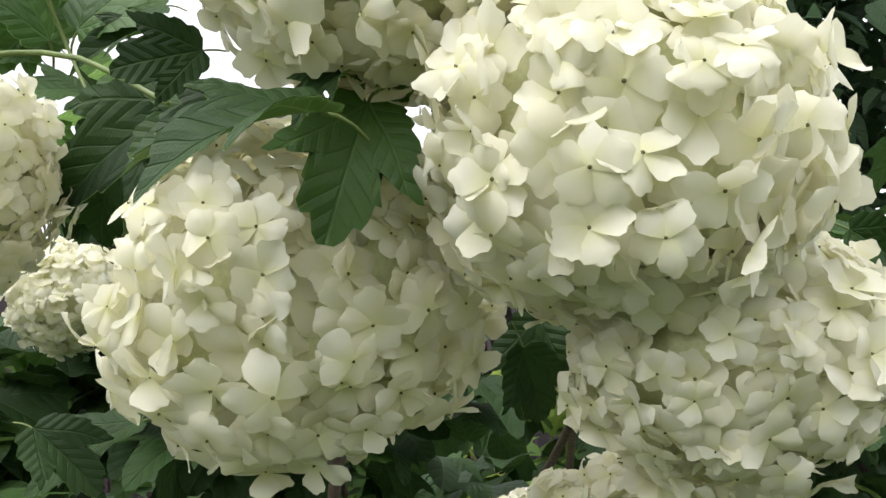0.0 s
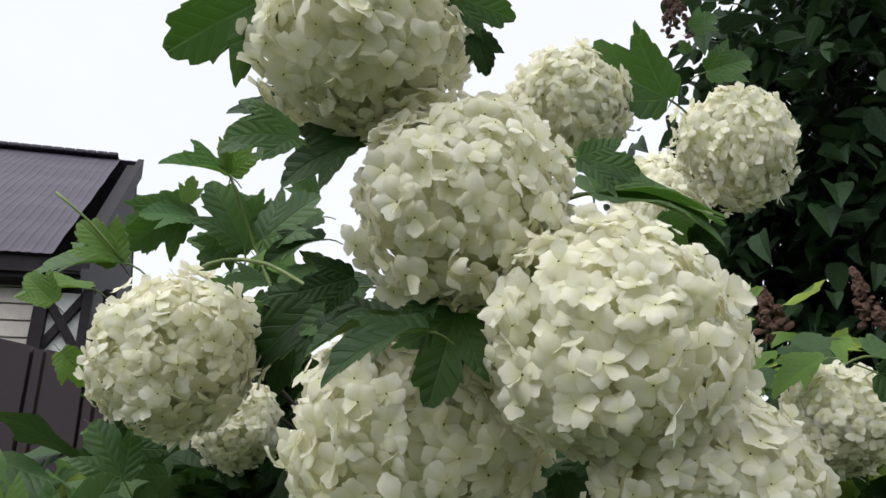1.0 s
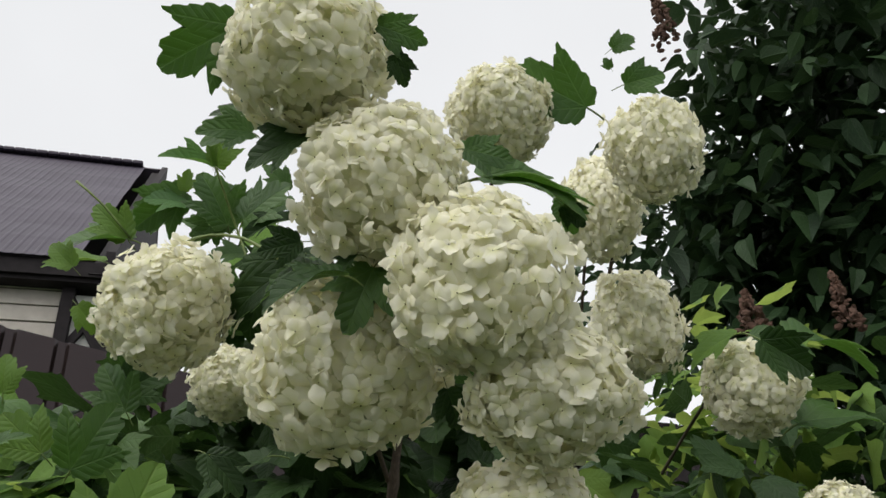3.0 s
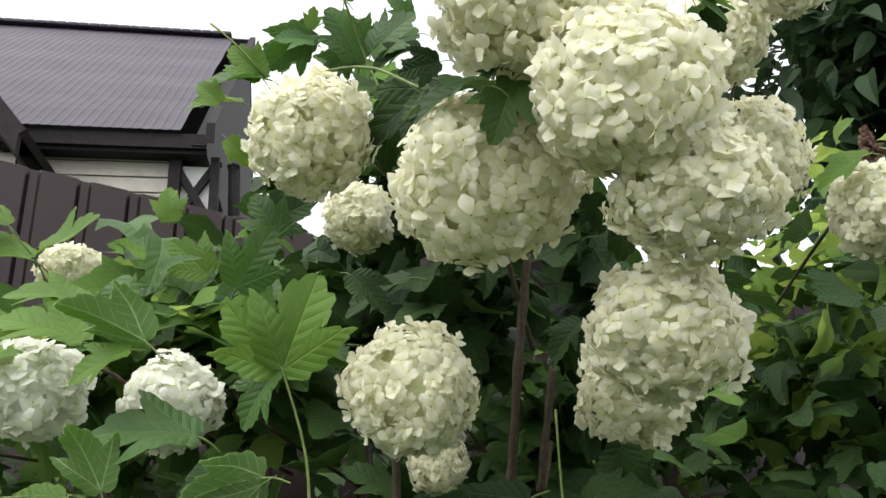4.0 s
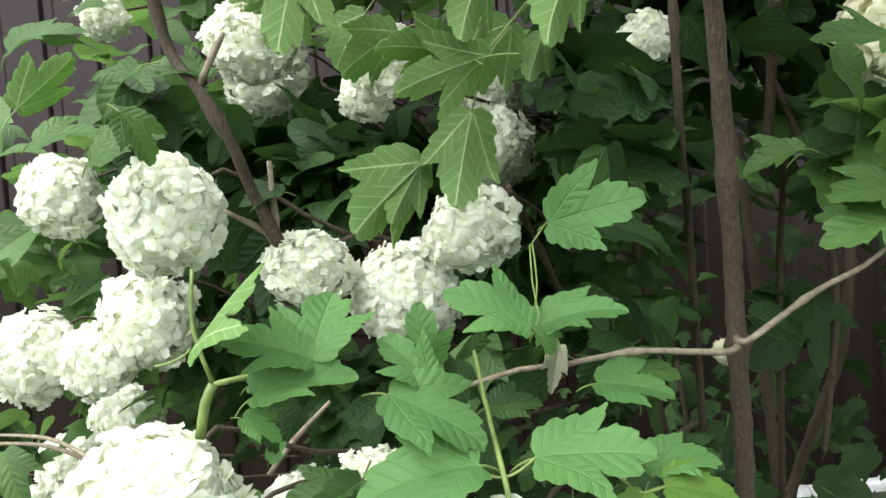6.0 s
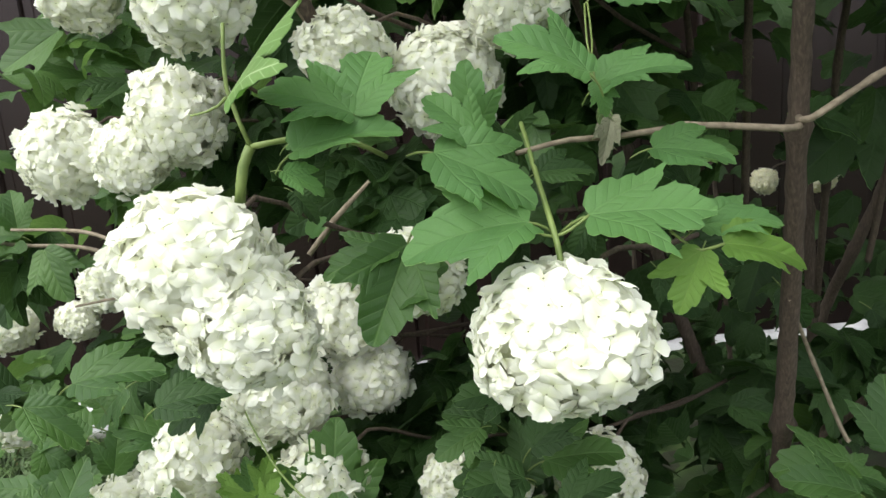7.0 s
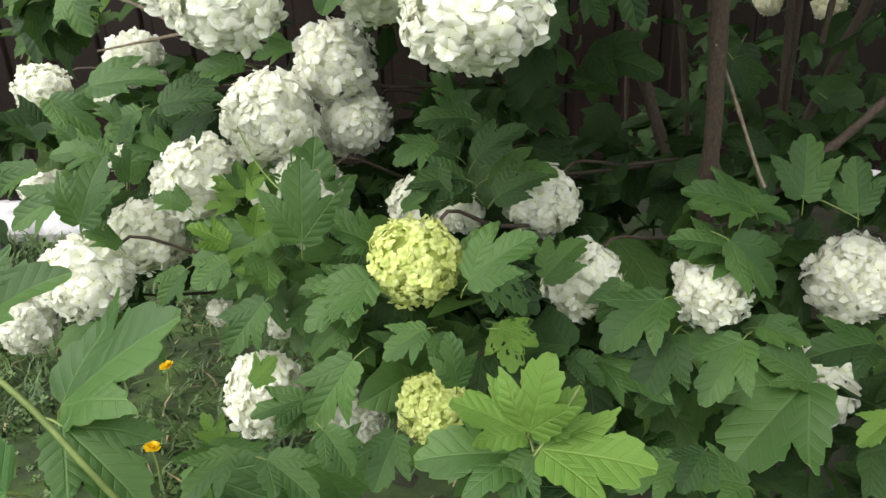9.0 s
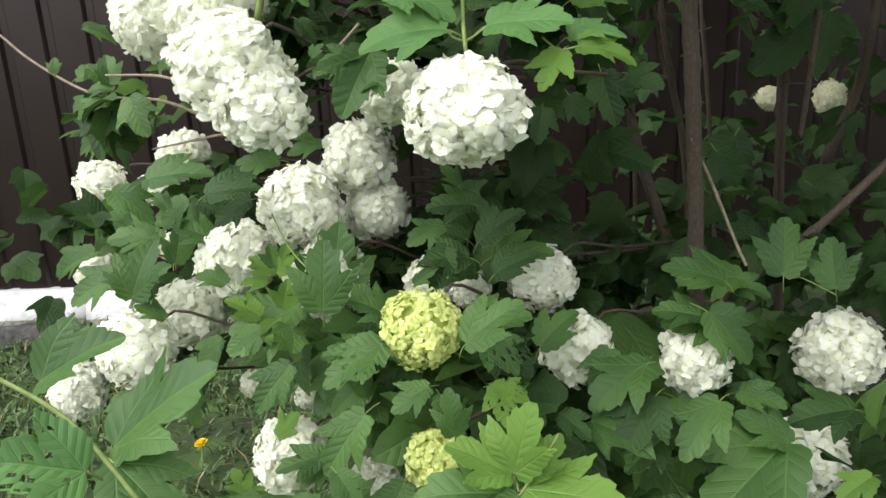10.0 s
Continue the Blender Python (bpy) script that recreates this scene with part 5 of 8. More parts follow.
leaf(shrub, (-0.275, 0.180, 1.202), (-0.317, 0.155, 1.222), (0.58, -0.43, 0.69), 0, LEAF_YOUNG, 0.88)
leaf(shrub, (-0.224, 0.171, 1.193), (-0.255, 0.142, 1.216), (-0.08, 0.81, 0.58), 4, LEAF_TOP, 0.77)
leaf(shrub, (-0.232, 0.167, 1.189), (-0.260, 0.153, 1.176), (0.02, -0.76, 0.64), 0, LEAF_YOUNG, 1.00)
leaf(shrub, (-0.203, 0.190, 1.145), (-0.244, 0.158, 1.152), (0.50, -0.43, 0.75), 0, LEAF_TOP, 1.00)
leaf(shrub, (-0.232, 0.158, 1.117), (-0.238, 0.141, 1.150), (-0.42, 0.77, 0.47), 8, LEAF_TOP, 0.80)
leaf(shrub, (-0.243, 0.147, 1.115), (-0.265, 0.129, 1.102), (0.24, -0.67, 0.70), 2, LEAF_YOUNG, 0.91)
leaf(shrub, (-0.166, 0.198, 1.122), (-0.205, 0.175, 1.116), (-0.54, 0.50, 0.68), 1, LEAF_TOP, 0.79)
leaf(shrub, (-0.168, 0.198, 1.118), (-0.192, 0.191, 1.094), (-0.64, 0.63, 0.45), 6, LEAF_TOP, 0.80)
leaf(shrub, (-0.186, 0.189, 1.070), (-0.221, 0.161, 1.098), (-0.32, 0.74, 0.59), 3, LEAF_TOP, 0.67)
leaf(shrub, (-0.263, 0.131, 1.070), (-0.284, 0.108, 1.085), (-0.46, 0.66, 0.59), 4, LEAF_TOP, 0.71)
leaf(shrub, (-0.265, 0.130, 1.071), (-0.272, 0.117, 1.112), (-0.49, 0.86, 0.16), 8, LEAF_TOP, 0.80)
leaf(shrub, (-0.284, 0.114, 1.102), (-0.308, 0.096, 1.063), (-0.84, 0.41, 0.36), 1, LEAF_TOP, 0.73)
leaf(shrub, (-0.219, 0.157, 1.071), (-0.259, 0.125, 1.069), (0.36, -0.48, 0.80), 0, LEAF_YOUNG, 0.95)
leaf(shrub, (-0.221, 0.156, 1.071), (-0.232, 0.142, 1.110), (0.65, -0.75, -0.07), 2, LEAF_YOUNG, 0.91)
leaf(shrub, (-0.264, 0.128, 1.055), (-0.275, 0.118, 1.007), (-0.81, 0.58, 0.07), 6, LEAF_TOP, 0.78)
leaf(shrub, (-0.223, 0.160, 1.065), (-0.253, 0.138, 1.041), (-0.76, 0.47, 0.46), 3, LEAF_TOP, 0.81)
leaf(shrub, (-0.195, 0.183, 1.050), (-0.210, 0.172, 1.010), (-0.77, 0.63, 0.07), 4, LEAF_TOP, 0.78)
leaf(shrub, (-0.145, 0.207, 1.084), (-0.175, 0.185, 1.107), (-0.29, 0.70, 0.65), 8, LEAF_TOP, 0.71)
leaf(shrub, (-0.167, 0.195, 1.071), (-0.185, 0.183, 1.062), (0.23, -0.60, 0.77), 1, LEAF_TOP, 0.95)
leaf(shrub, (-0.211, 0.180, 1.006), (-0.242, 0.155, 1.016), (-0.49, 0.66, 0.57), 1, LEAF_TOP, 0.76)
leaf(shrub, (-0.199, 0.186, 1.004), (-0.238, 0.158, 0.992), (-0.63, 0.59, 0.51), 6, LEAF_TOP, 0.71)
leaf(shrub, (-0.155, 0.210, 1.055), (-0.182, 0.196, 1.007), (-0.72, 0.68, 0.15), 3, LEAF_TOP, 0.78)
leaf(shrub, (-0.268, 0.119, 1.066), (-0.285, 0.099, 1.073), (0.63, -0.16, 0.76), 3, LEAF_YOUNG, 0.91)
leaf(shrub, (-0.160, 0.202, 1.177), (-0.136, 0.192, 1.224), (0.30, -0.89, -0.34), 0, LEAF_YOUNG, 1.00)
leaf(shrub, (-0.165, 0.204, 1.178), (-0.182, 0.180, 1.211), (0.58, -0.75, -0.33), 2, LEAF_YOUNG, 0.94)
leaf(shrub, (-0.165, 0.204, 1.178), (-0.188, 0.201, 1.150), (-0.17, -0.94, 0.30), 0, LEAF_TOP, 0.90)
leaf(shrub, (-0.071, 0.223, 1.044), (-0.065, 0.218, 1.074), (0.03, -0.87, -0.50), 0, LEAF_YOUNG, 1.00)
leaf(shrub, (-0.073, 0.219, 1.034), (-0.102, 0.206, 1.042), (0.53, -0.20, 0.82), 0, LEAF_YOUNG, 1.00)
leaf(shrub, (-0.071, 0.220, 1.032), (-0.034, 0.225, 1.031), (0.11, -0.57, 0.82), 2, LEAF_YOUNG, 1.00)
leaf(shrub, (-0.072, 0.220, 1.031), (-0.071, 0.218, 1.014), (0.20, -0.96, 0.22), 1, LEAF_YOUNG, 1.00)
leaf(shrub, (-0.026, 0.345, 1.104), (0.019, 0.353, 1.116), (0.14, -0.98, 0.14), 2, LEAF_SHADED, 0.84)
leaf(shrub, (-0.004, 0.337, 1.084), (-0.034, 0.314, 1.069), (0.44, -0.81, 0.37), 4, LEAF_SHADED, 0.91)
leaf(shrub, (-0.004, 0.337, 1.085), (0.017, 0.343, 1.052), (0.62, -0.74, 0.27), 3, LEAF_TOP, 0.79)
leaf(shrub, (-0.020, 0.280, 0.993), (-0.056, 0.248, 1.006), (0.51, -0.25, 0.82), 0, LEAF_TOP, 0.88)
leaf(shrub, (-0.003, 0.287, 0.998), (0.032, 0.295, 0.988), (0.34, -0.52, 0.79), 0, LEAF_TOP, 0.88)
leaf(shrub, (-0.058, 0.327, 1.003), (-0.040, 0.342, 0.972), (0.86, -0.43, 0.27), 0, LEAF_TOP, 0.82)
leaf(shrub, (0.040, 0.331, 1.052), (0.025, 0.320, 1.072), (0.82, -0.45, 0.36), 1, LEAF_TOP, 0.79)
leaf(shrub, (-0.432, 0.169, 0.982), (-0.461, 0.151, 0.998), (0.59, -0.26, 0.77), 0, LEAF_TOP, 0.85)
leaf(shrub, (-0.386, 0.184, 1.020), (-0.416, 0.166, 1.036), (0.58, -0.30, 0.76), 0, LEAF_TOP, 0.86)
leaf(shrub, (-0.200, 0.155, 1.057), (-0.222, 0.146, 1.047), (-0.04, -0.71, 0.70), 0, LEAF_SHADED, 0.93)
leaf(shrub, (-0.170, 0.384, 1.121), (-0.198, 0.365, 1.144), (0.72, -0.40, 0.57), 0, LEAF_SHADED, 0.94)
leaf(shrub, (-0.349, 0.037, 1.011), (-0.324, 0.050, 1.025), (-0.01, -0.75, 0.66), 1, LEAF_TOP, 0.86)
leaf(shrub, (-0.389, 0.115, 1.050), (-0.406, 0.106, 1.053), (0.38, -0.44, 0.81), 1, LEAF_TOP, 0.91)
leaf(shrub, (-0.273, 0.239, 0.959), (-0.302, 0.194, 0.920), (-0.49, 0.79, 0.36), 4, LEAF_TOP, 0.85)
leaf(shrub, (-0.274, 0.238, 0.958), (-0.289, 0.216, 0.923), (-0.50, 0.79, 0.35), 8, LEAF_TOP, 0.70)
leaf(shrub, (-0.240, 0.243, 0.986), (-0.250, 0.230, 0.929), (-0.45, 0.84, 0.31), 1, LEAF_TOP, 0.75)
leaf(shrub, (-0.218, 0.257, 1.034), (-0.245, 0.240, 0.996), (-0.37, 0.79, 0.48), 0, LEAF_TOP, 0.85)
leaf(shrub, (-0.024, 0.292, 0.914), (-0.060, 0.262, 0.908), (0.21, -0.40, 0.89), 0, LEAF_TOP, 0.91)
leaf(shrub, (-0.024, 0.303, 0.924), (-0.057, 0.273, 0.928), (0.37, -0.30, 0.88), 2, LEAF_TOP, 0.89)
leaf(shrub, (-0.019, 0.268, 0.960), (0.006, 0.283, 0.949), (0.53, -0.37, 0.76), 0, LEAF_TOP, 0.87)
leaf(shrub, (-0.078, 0.351, 0.951), (-0.109, 0.335, 0.944), (0.10, -0.55, 0.83), 4, LEAF_TOP, 0.88)
leaf(shrub, (-0.068, 0.154, 1.047), (-0.086, 0.146, 1.029), (-0.16, -0.82, 0.55), 0, LEAF_TOP, 0.83)
leaf(shrub, (-0.363, 0.100, 0.991), (-0.350, 0.109, 0.966), (0.90, -0.21, 0.37), 0, LEAF_TOP, 0.93)
leaf(shrub, (-0.415, 0.078, 0.997), (-0.389, 0.096, 1.021), (-0.75, 0.33, 0.57), 5, LEAF_TOP, 0.68)
leaf(shrub, (-0.378, 0.125, 1.018), (-0.404, 0.108, 0.997), (0.10, -0.82, 0.56), 3, LEAF_TOP, 0.89)
leaf(shrub, (-0.419, 0.121, 0.972), (-0.387, 0.141, 0.989), (0.10, -0.71, 0.70), 0, LEAF_TOP, 0.81)
leaf(shrub, (-0.302, 0.078, 0.876), (-0.269, 0.089, 0.916), (0.54, 0.59, -0.60), 5, LEAF_FRESH_LIT, 0.85)
leaf(shrub, (-0.267, 0.118, 0.866), (-0.296, 0.094, 0.884), (0.64, -0.20, 0.74), 0, LEAF_FRESH_LIT, 0.86)
leaf(shrub, (-0.268, 0.118, 0.866), (-0.279, 0.152, 0.897), (0.40, -0.54, 0.74), 2, LEAF_FRESH_LIT, 0.89)
leaf(shrub, (-0.237, 0.170, 0.850), (-0.236, 0.165, 0.884), (0.57, -0.81, -0.14), 0, LEAF_FRESH_LIT, 0.85)
leaf(shrub, (-0.172, 0.158, 0.877), (-0.202, 0.140, 0.899), (0.68, -0.30, 0.67), 0, LEAF_FRESH_LIT, 0.91)
leaf(shrub, (-0.195, 0.239, 0.919), (-0.144, 0.230, 0.932), (-0.21, -0.96, 0.17), 0, LEAF_FRESH_LIT, 0.82)
leaf(shrub, (-0.187, 0.203, 0.869), (-0.149, 0.209, 0.885), (-0.22, -0.62, 0.75), 1, LEAF_FRESH_LIT, 0.82)
leaf(shrub, (-0.184, 0.195, 0.871), (-0.176, 0.193, 0.857), (0.61, -0.65, 0.46), 1, LEAF_FRESH_LIT, 0.94)
leaf(shrub, (-0.163, 0.213, 0.838), (-0.127, 0.227, 0.836), (0.22, -0.46, 0.86), 0, LEAF_FRESH_LIT, 0.85)
leaf(shrub, (-0.286, 0.098, 0.852), (-0.247, 0.122, 0.865), (0.09, -0.57, 0.82), 4, LEAF_FRESH_LIT, 0.85)
leaf(shrub, (-0.123, 0.366, 0.942), (-0.097, 0.381, 0.933), (0.51, -0.41, 0.76), 1, LEAF_TOP, 0.92)
leaf(shrub, (-0.038, 0.413, 0.899), (-0.073, 0.394, 0.913), (0.52, -0.37, 0.77), 0, LEAF_TOP, 0.91)
leaf(shrub, (-0.088, 0.446, 0.951), (-0.050, 0.469, 0.964), (0.08, -0.57, 0.82), 0, LEAF_SHADED, 0.85)
leaf(shrub, (-0.456, 0.111, 0.986), (-0.425, 0.131, 0.994), (0.16, -0.62, 0.77), 0, LEAF_TOP, 0.78)
leaf(shrub, (-0.283, 0.087, 0.845), (-0.268, 0.096, 0.836), (0.59, -0.25, 0.77), 0, LEAF_FRESH_LIT, 0.92)
leaf(shrub, (-0.368, 0.219, 0.948), (-0.393, 0.204, 0.946), (0.26, -0.52, 0.81), 0, LEAF_SHADED, 0.90)
leaf(shrub, (-0.178, 0.272, 0.914), (-0.139, 0.295, 0.907), (0.40, -0.43, 0.81), 1, LEAF_SHADED, 0.93)
leaf(shrub, (-0.131, 0.469, 0.830), (-0.094, 0.490, 0.814), (0.53, -0.35, 0.77), 0, LEAF_SHADED, 0.93)
leaf(shrub, (-0.258, 0.138, 0.802), (-0.256, 0.103, 0.766), (0.54, -0.58, 0.61), 4, LEAF_TOP, 0.93)
leaf(shrub, (-0.263, 0.135, 0.801), (-0.292, 0.112, 0.794), (0.18, -0.53, 0.83), 0, LEAF_TOP, 0.80)
leaf(shrub, (-0.394, 0.205, 0.569), (-0.393, 0.219, 0.643), (0.62, -0.77, 0.15), 7, LEAF_TOP, 0.90)
leaf(shrub, (-0.530, 0.081, 0.689), (-0.495, 0.097, 0.666), (0.59, -0.15, 0.79), 0, LEAF_TOP, 0.80)
leaf(shrub, (-0.523, 0.112, 0.694), (-0.477, 0.147, 0.705), (0.15, -0.48, 0.87), 0, LEAF_TOP, 0.79)
leaf(shrub, (-0.458, 0.127, 0.683), (-0.423, 0.155, 0.694), (0.12, -0.51, 0.85), 0, LEAF_SHADED, 0.86)
leaf(shrub, (-0.327, 0.137, 0.825), (-0.314, 0.141, 0.810), (0.74, -0.34, 0.58), 0, LEAF_SHADED, 0.84)
leaf(shrub, (-0.275, 0.273, 0.600), (-0.309, 0.242, 0.611), (0.46, -0.20, 0.86), 0, LEAF_SHADED, 0.88)
leaf(shrub, (-0.260, 0.278, 0.616), (-0.214, 0.301, 0.627), (0.04, -0.50, 0.86), 0, LEAF_TOP, 0.89)
leaf(shrub, (-0.291, 0.305, 0.581), (-0.280, 0.336, 0.632), (0.14, -0.86, 0.50), 2, LEAF_SHADED, 0.82)
leaf(shrub, (-0.313, 0.307, 0.618), (-0.348, 0.290, 0.632), (0.49, -0.30, 0.82), 0, LEAF_SHADED, 0.82)
leaf(shrub, (-0.219, 0.174, 0.587), (-0.177, 0.202, 0.610), (-0.09, -0.58, 0.81), 0, LEAF_TOP, 0.88)
leaf(shrub, (-0.282, 0.195, 0.611), (-0.264, 0.202, 0.628), (-0.29, -0.73, 0.62), 2, LEAF_TOP, 0.80)
leaf(shrub, (-0.187, 0.237, 0.562), (-0.171, 0.262, 0.591), (-0.04, -0.75, 0.66), 0, LEAF_TOP, 0.93)
leaf(shrub, (-0.075, 0.336, 0.608), (-0.111, 0.308, 0.628), (0.57, -0.15, 0.81), 0, LEAF_TOP, 0.79)
leaf(shrub, (-0.086, 0.317, 0.582), (-0.117, 0.299, 0.591), (0.39, -0.28, 0.88), 0, LEAF_TOP, 0.89)
leaf(shrub, (-0.081, 0.321, 0.585), (-0.043, 0.330, 0.550), (0.68, -0.43, 0.60), 0, LEAF_TOP, 0.93)
leaf(shrub, (-0.156, 0.270, 0.532), (-0.116, 0.284, 0.528), (0.19, -0.36, 0.91), 0, LEAF_TOP, 0.78)
leaf(shrub, (-0.302, 0.172, 0.593), (-0.324, 0.168, 0.614), (0.71, -0.29, 0.65), 0, LEAF_TOP, 0.83)
leaf(shrub, (-0.305, 0.125, 0.552), (-0.275, 0.144, 0.575), (-0.16, -0.64, 0.75), 7, LEAF_TOP, 0.80)
leaf(shrub, (-0.191, 0.187, 0.545), (-0.156, 0.200, 0.521), (0.61, -0.24, 0.76), 7, LEAF_TOP, 0.78)
leaf(shrub, (-0.481, 0.158, 0.684), (-0.456, 0.179, 0.694), (0.17, -0.55, 0.82), 0, LEAF_SHADED, 0.83)
leaf(shrub, (-0.592, 0.125, 0.639), (-0.609, 0.121, 0.656), (0.71, -0.19, 0.68), 0, LEAF_TOP, 0.82)
leaf(shrub, (-0.562, 0.152, 0.653), (-0.580, 0.148, 0.671), (0.71, -0.22, 0.67), 0, LEAF_TOP, 0.80)
leaf(shrub, (-0.527, 0.081, 0.588), (-0.519, 0.097, 0.640), (0.52, -0.83, 0.19), 3, LEAF_TOP, 0.92)
leaf(shrub, (-0.318, -0.058, 0.574), (-0.265, -0.022, 0.631), (-0.14, -0.77, 0.62), 2, LEAF_TOP, 0.83)
leaf(shrub, (-0.293, -0.071, 0.578), (-0.239, -0.066, 0.554), (0.40, -0.17, 0.90), 0, LEAF_TOP, 0.89)
leaf(shrub, (-0.438, -0.047, 0.582), (-0.395, -0.009, 0.620), (0.03, -0.72, 0.69), 4, LEAF_TOP, 0.86)
leaf(shrub, (-0.108, 0.079, 0.557), (-0.101, 0.083, 0.601), (0.15, -0.99, 0.07), 0, LEAF_YOUNG, 0.93)
leaf(shrub, (-0.110, 0.078, 0.556), (-0.138, 0.056, 0.581), (0.68, -0.05, 0.73), 2, LEAF_YOUNG, 0.84)
leaf(shrub, (-0.101, 0.080, 0.548), (-0.045, 0.098, 0.553), (0.04, -0.38, 0.93), 2, LEAF_YOUNG, 0.93)
leaf(shrub, (-0.105, 0.076, 0.545), (-0.107, 0.052, 0.528), (0.19, -0.59, 0.79), 0, LEAF_TOP, 0.88)
leaf(shrub, (-0.112, 0.081, 0.540), (-0.153, 0.041, 0.551), (0.40, -0.15, 0.90), 0, LEAF_TOP, 0.92)
leaf(shrub, (-0.100, 0.085, 0.556), (-0.091, 0.103, 0.578), (0.30, -0.80, 0.51), 3, LEAF_YOUNG, 0.95)
leaf(shrub, (-0.015, 0.324, 0.487), (-0.042, 0.236, 0.462), (0.12, -0.30, 0.95), 2, LEAF_TOP, 0.83)
leaf(shrub, (-0.013, 0.325, 0.487), (-0.047, 0.311, 0.513), (0.65, -0.27, 0.71), 0, LEAF_TOP, 0.92)
leaf(shrub, (-0.064, 0.465, 0.576), (-0.072, 0.484, 0.628), (0.22, -0.91, 0.36), 0, LEAF_TOP, 0.88)
leaf(shrub, (-0.024, 0.490, 0.563), (-0.035, 0.503, 0.608), (0.19, -0.93, 0.32), 0, LEAF_TOP, 0.89)
leaf(shrub, (-0.088, 0.421, 0.583), (-0.128, 0.380, 0.593), (0.43, -0.21, 0.88), 0, LEAF_TOP, 0.90)
leaf(shrub, (-0.095, 0.414, 0.578), (-0.062, 0.424, 0.574), (0.26, -0.43, 0.87), 0, LEAF_TOP, 0.92)
leaf(shrub, (-0.075, 0.342, 0.566), (-0.110, 0.307, 0.580), (0.49, -0.15, 0.86), 0, LEAF_TOP, 0.89)
leaf(shrub, (-0.078, 0.338, 0.562), (-0.056, 0.348, 0.577), (-0.20, -0.66, 0.73), 1, LEAF_TOP, 0.91)
leaf(shrub, (-0.035, 0.380, 0.495), (-0.067, 0.348, 0.510), (0.50, -0.10, 0.86), 0, LEAF_TOP, 0.86)
leaf(shrub, (-0.174, 0.122, 0.611), (-0.147, 0.144, 0.642), (-0.07, -0.78, 0.62), 0, LEAF_TOP, 0.84)
leaf(shrub, (-0.268, 0.223, 0.638), (-0.266, 0.197, 0.609), (0.35, -0.69, 0.64), 0, LEAF_SHADED, 0.83)
leaf(shrub, (-0.259, 0.257, 0.636), (-0.232, 0.279, 0.665), (-0.04, -0.78, 0.62), 0, LEAF_SHADED, 0.78)
leaf(shrub, (-0.252, 0.232, 0.629), (-0.276, 0.201, 0.634), (0.44, -0.22, 0.87), 2, LEAF_SHADED, 0.94)
leaf(shrub, (-0.221, 0.225, 0.622), (-0.194, 0.243, 0.642), (-0.07, -0.70, 0.71), 0, LEAF_SHADED, 0.91)
leaf(shrub, (-0.268, 0.151, 0.600), (-0.289, 0.131, 0.621), (0.72, -0.06, 0.69), 0, LEAF_TOP, 0.93)
leaf(shrub, (-0.251, 0.120, 0.593), (-0.267, 0.073, 0.578), (0.30, -0.38, 0.88), 7, LEAF_TOP, 0.81)
leaf(shrub, (-0.188, 0.160, 0.602), (-0.156, 0.161, 0.579), (0.54, -0.39, 0.75), 7, LEAF_TOP, 0.80)
leaf(shrub, (-0.164, 0.139, 0.574), (-0.142, 0.152, 0.566), (0.46, -0.24, 0.86), 7, LEAF_YOUNG, 0.82)
leaf(shrub, (-0.324, 0.091, 0.569), (-0.333, 0.058, 0.543), (0.29, -0.63, 0.72), 0, LEAF_TOP, 0.80)
leaf(shrub, (-0.364, 0.096, 0.589), (-0.374, 0.070, 0.578), (0.32, -0.46, 0.83), 0, LEAF_TOP, 0.81)
leaf(shrub, (-0.297, 0.107, 0.614), (-0.300, 0.116, 0.666), (0.71, -0.69, 0.16), 0, LEAF_TOP, 0.91)
leaf(shrub, (-0.232, 0.078, 0.560), (-0.242, 0.042, 0.529), (0.24, -0.67, 0.70), 0, LEAF_TOP, 0.78)
leaf(shrub, (-0.213, 0.031, 0.545), (-0.189, 0.028, 0.528), (0.53, -0.30, 0.79), 0, LEAF_TOP, 0.81)
leaf(shrub, (-0.299, 0.053, 0.533), (-0.289, 0.068, 0.548), (0.11, -0.73, 0.67), 5, LEAF_YOUNG, 0.93)
leaf(shrub, (-0.200, 0.111, 0.576), (-0.212, 0.084, 0.568), (0.26, -0.38, 0.89), 0, LEAF_TOP, 0.88)
leaf(shrub, (-0.168, 0.098, 0.554), (-0.171, 0.098, 0.586), (0.72, -0.69, 0.05), 0, LEAF_TOP, 0.78)
leaf(shrub, (-0.138, 0.262, 0.562), (-0.138, 0.236, 0.535), (0.20, -0.70, 0.69), 0, LEAF_TOP, 0.87)
leaf(shrub, (-0.125, 0.266, 0.549), (-0.097, 0.275, 0.548), (0.15, -0.41, 0.90), 2, LEAF_TOP, 0.88)
leaf(shrub, (-0.123, 0.245, 0.501), (-0.097, 0.265, 0.528), (-0.16, -0.72, 0.68), 0, LEAF_TOP, 0.85)
leaf(shrub, (-0.091, 0.268, 0.495), (-0.104, 0.226, 0.487), (0.19, -0.24, 0.95), 0, LEAF_TOP, 0.80)
leaf(shrub, (-0.096, 0.300, 0.513), (-0.057, 0.294, 0.493), (0.35, -0.45, 0.82), 0, LEAF_TOP, 0.86)
leaf(shrub, (-0.138, 0.184, 0.540), (-0.112, 0.185, 0.529), (0.37, -0.36, 0.85), 0, LEAF_SHADED, 0.83)
leaf(shrub, (-0.068, 0.205, 0.470), (-0.094, 0.170, 0.467), (0.22, -0.24, 0.95), 0, LEAF_TOP, 0.91)
leaf(shrub, (-0.027, 0.230, 0.453), (-0.058, 0.201, 0.472), (0.55, -0.03, 0.84), 0, LEAF_TOP, 0.87)
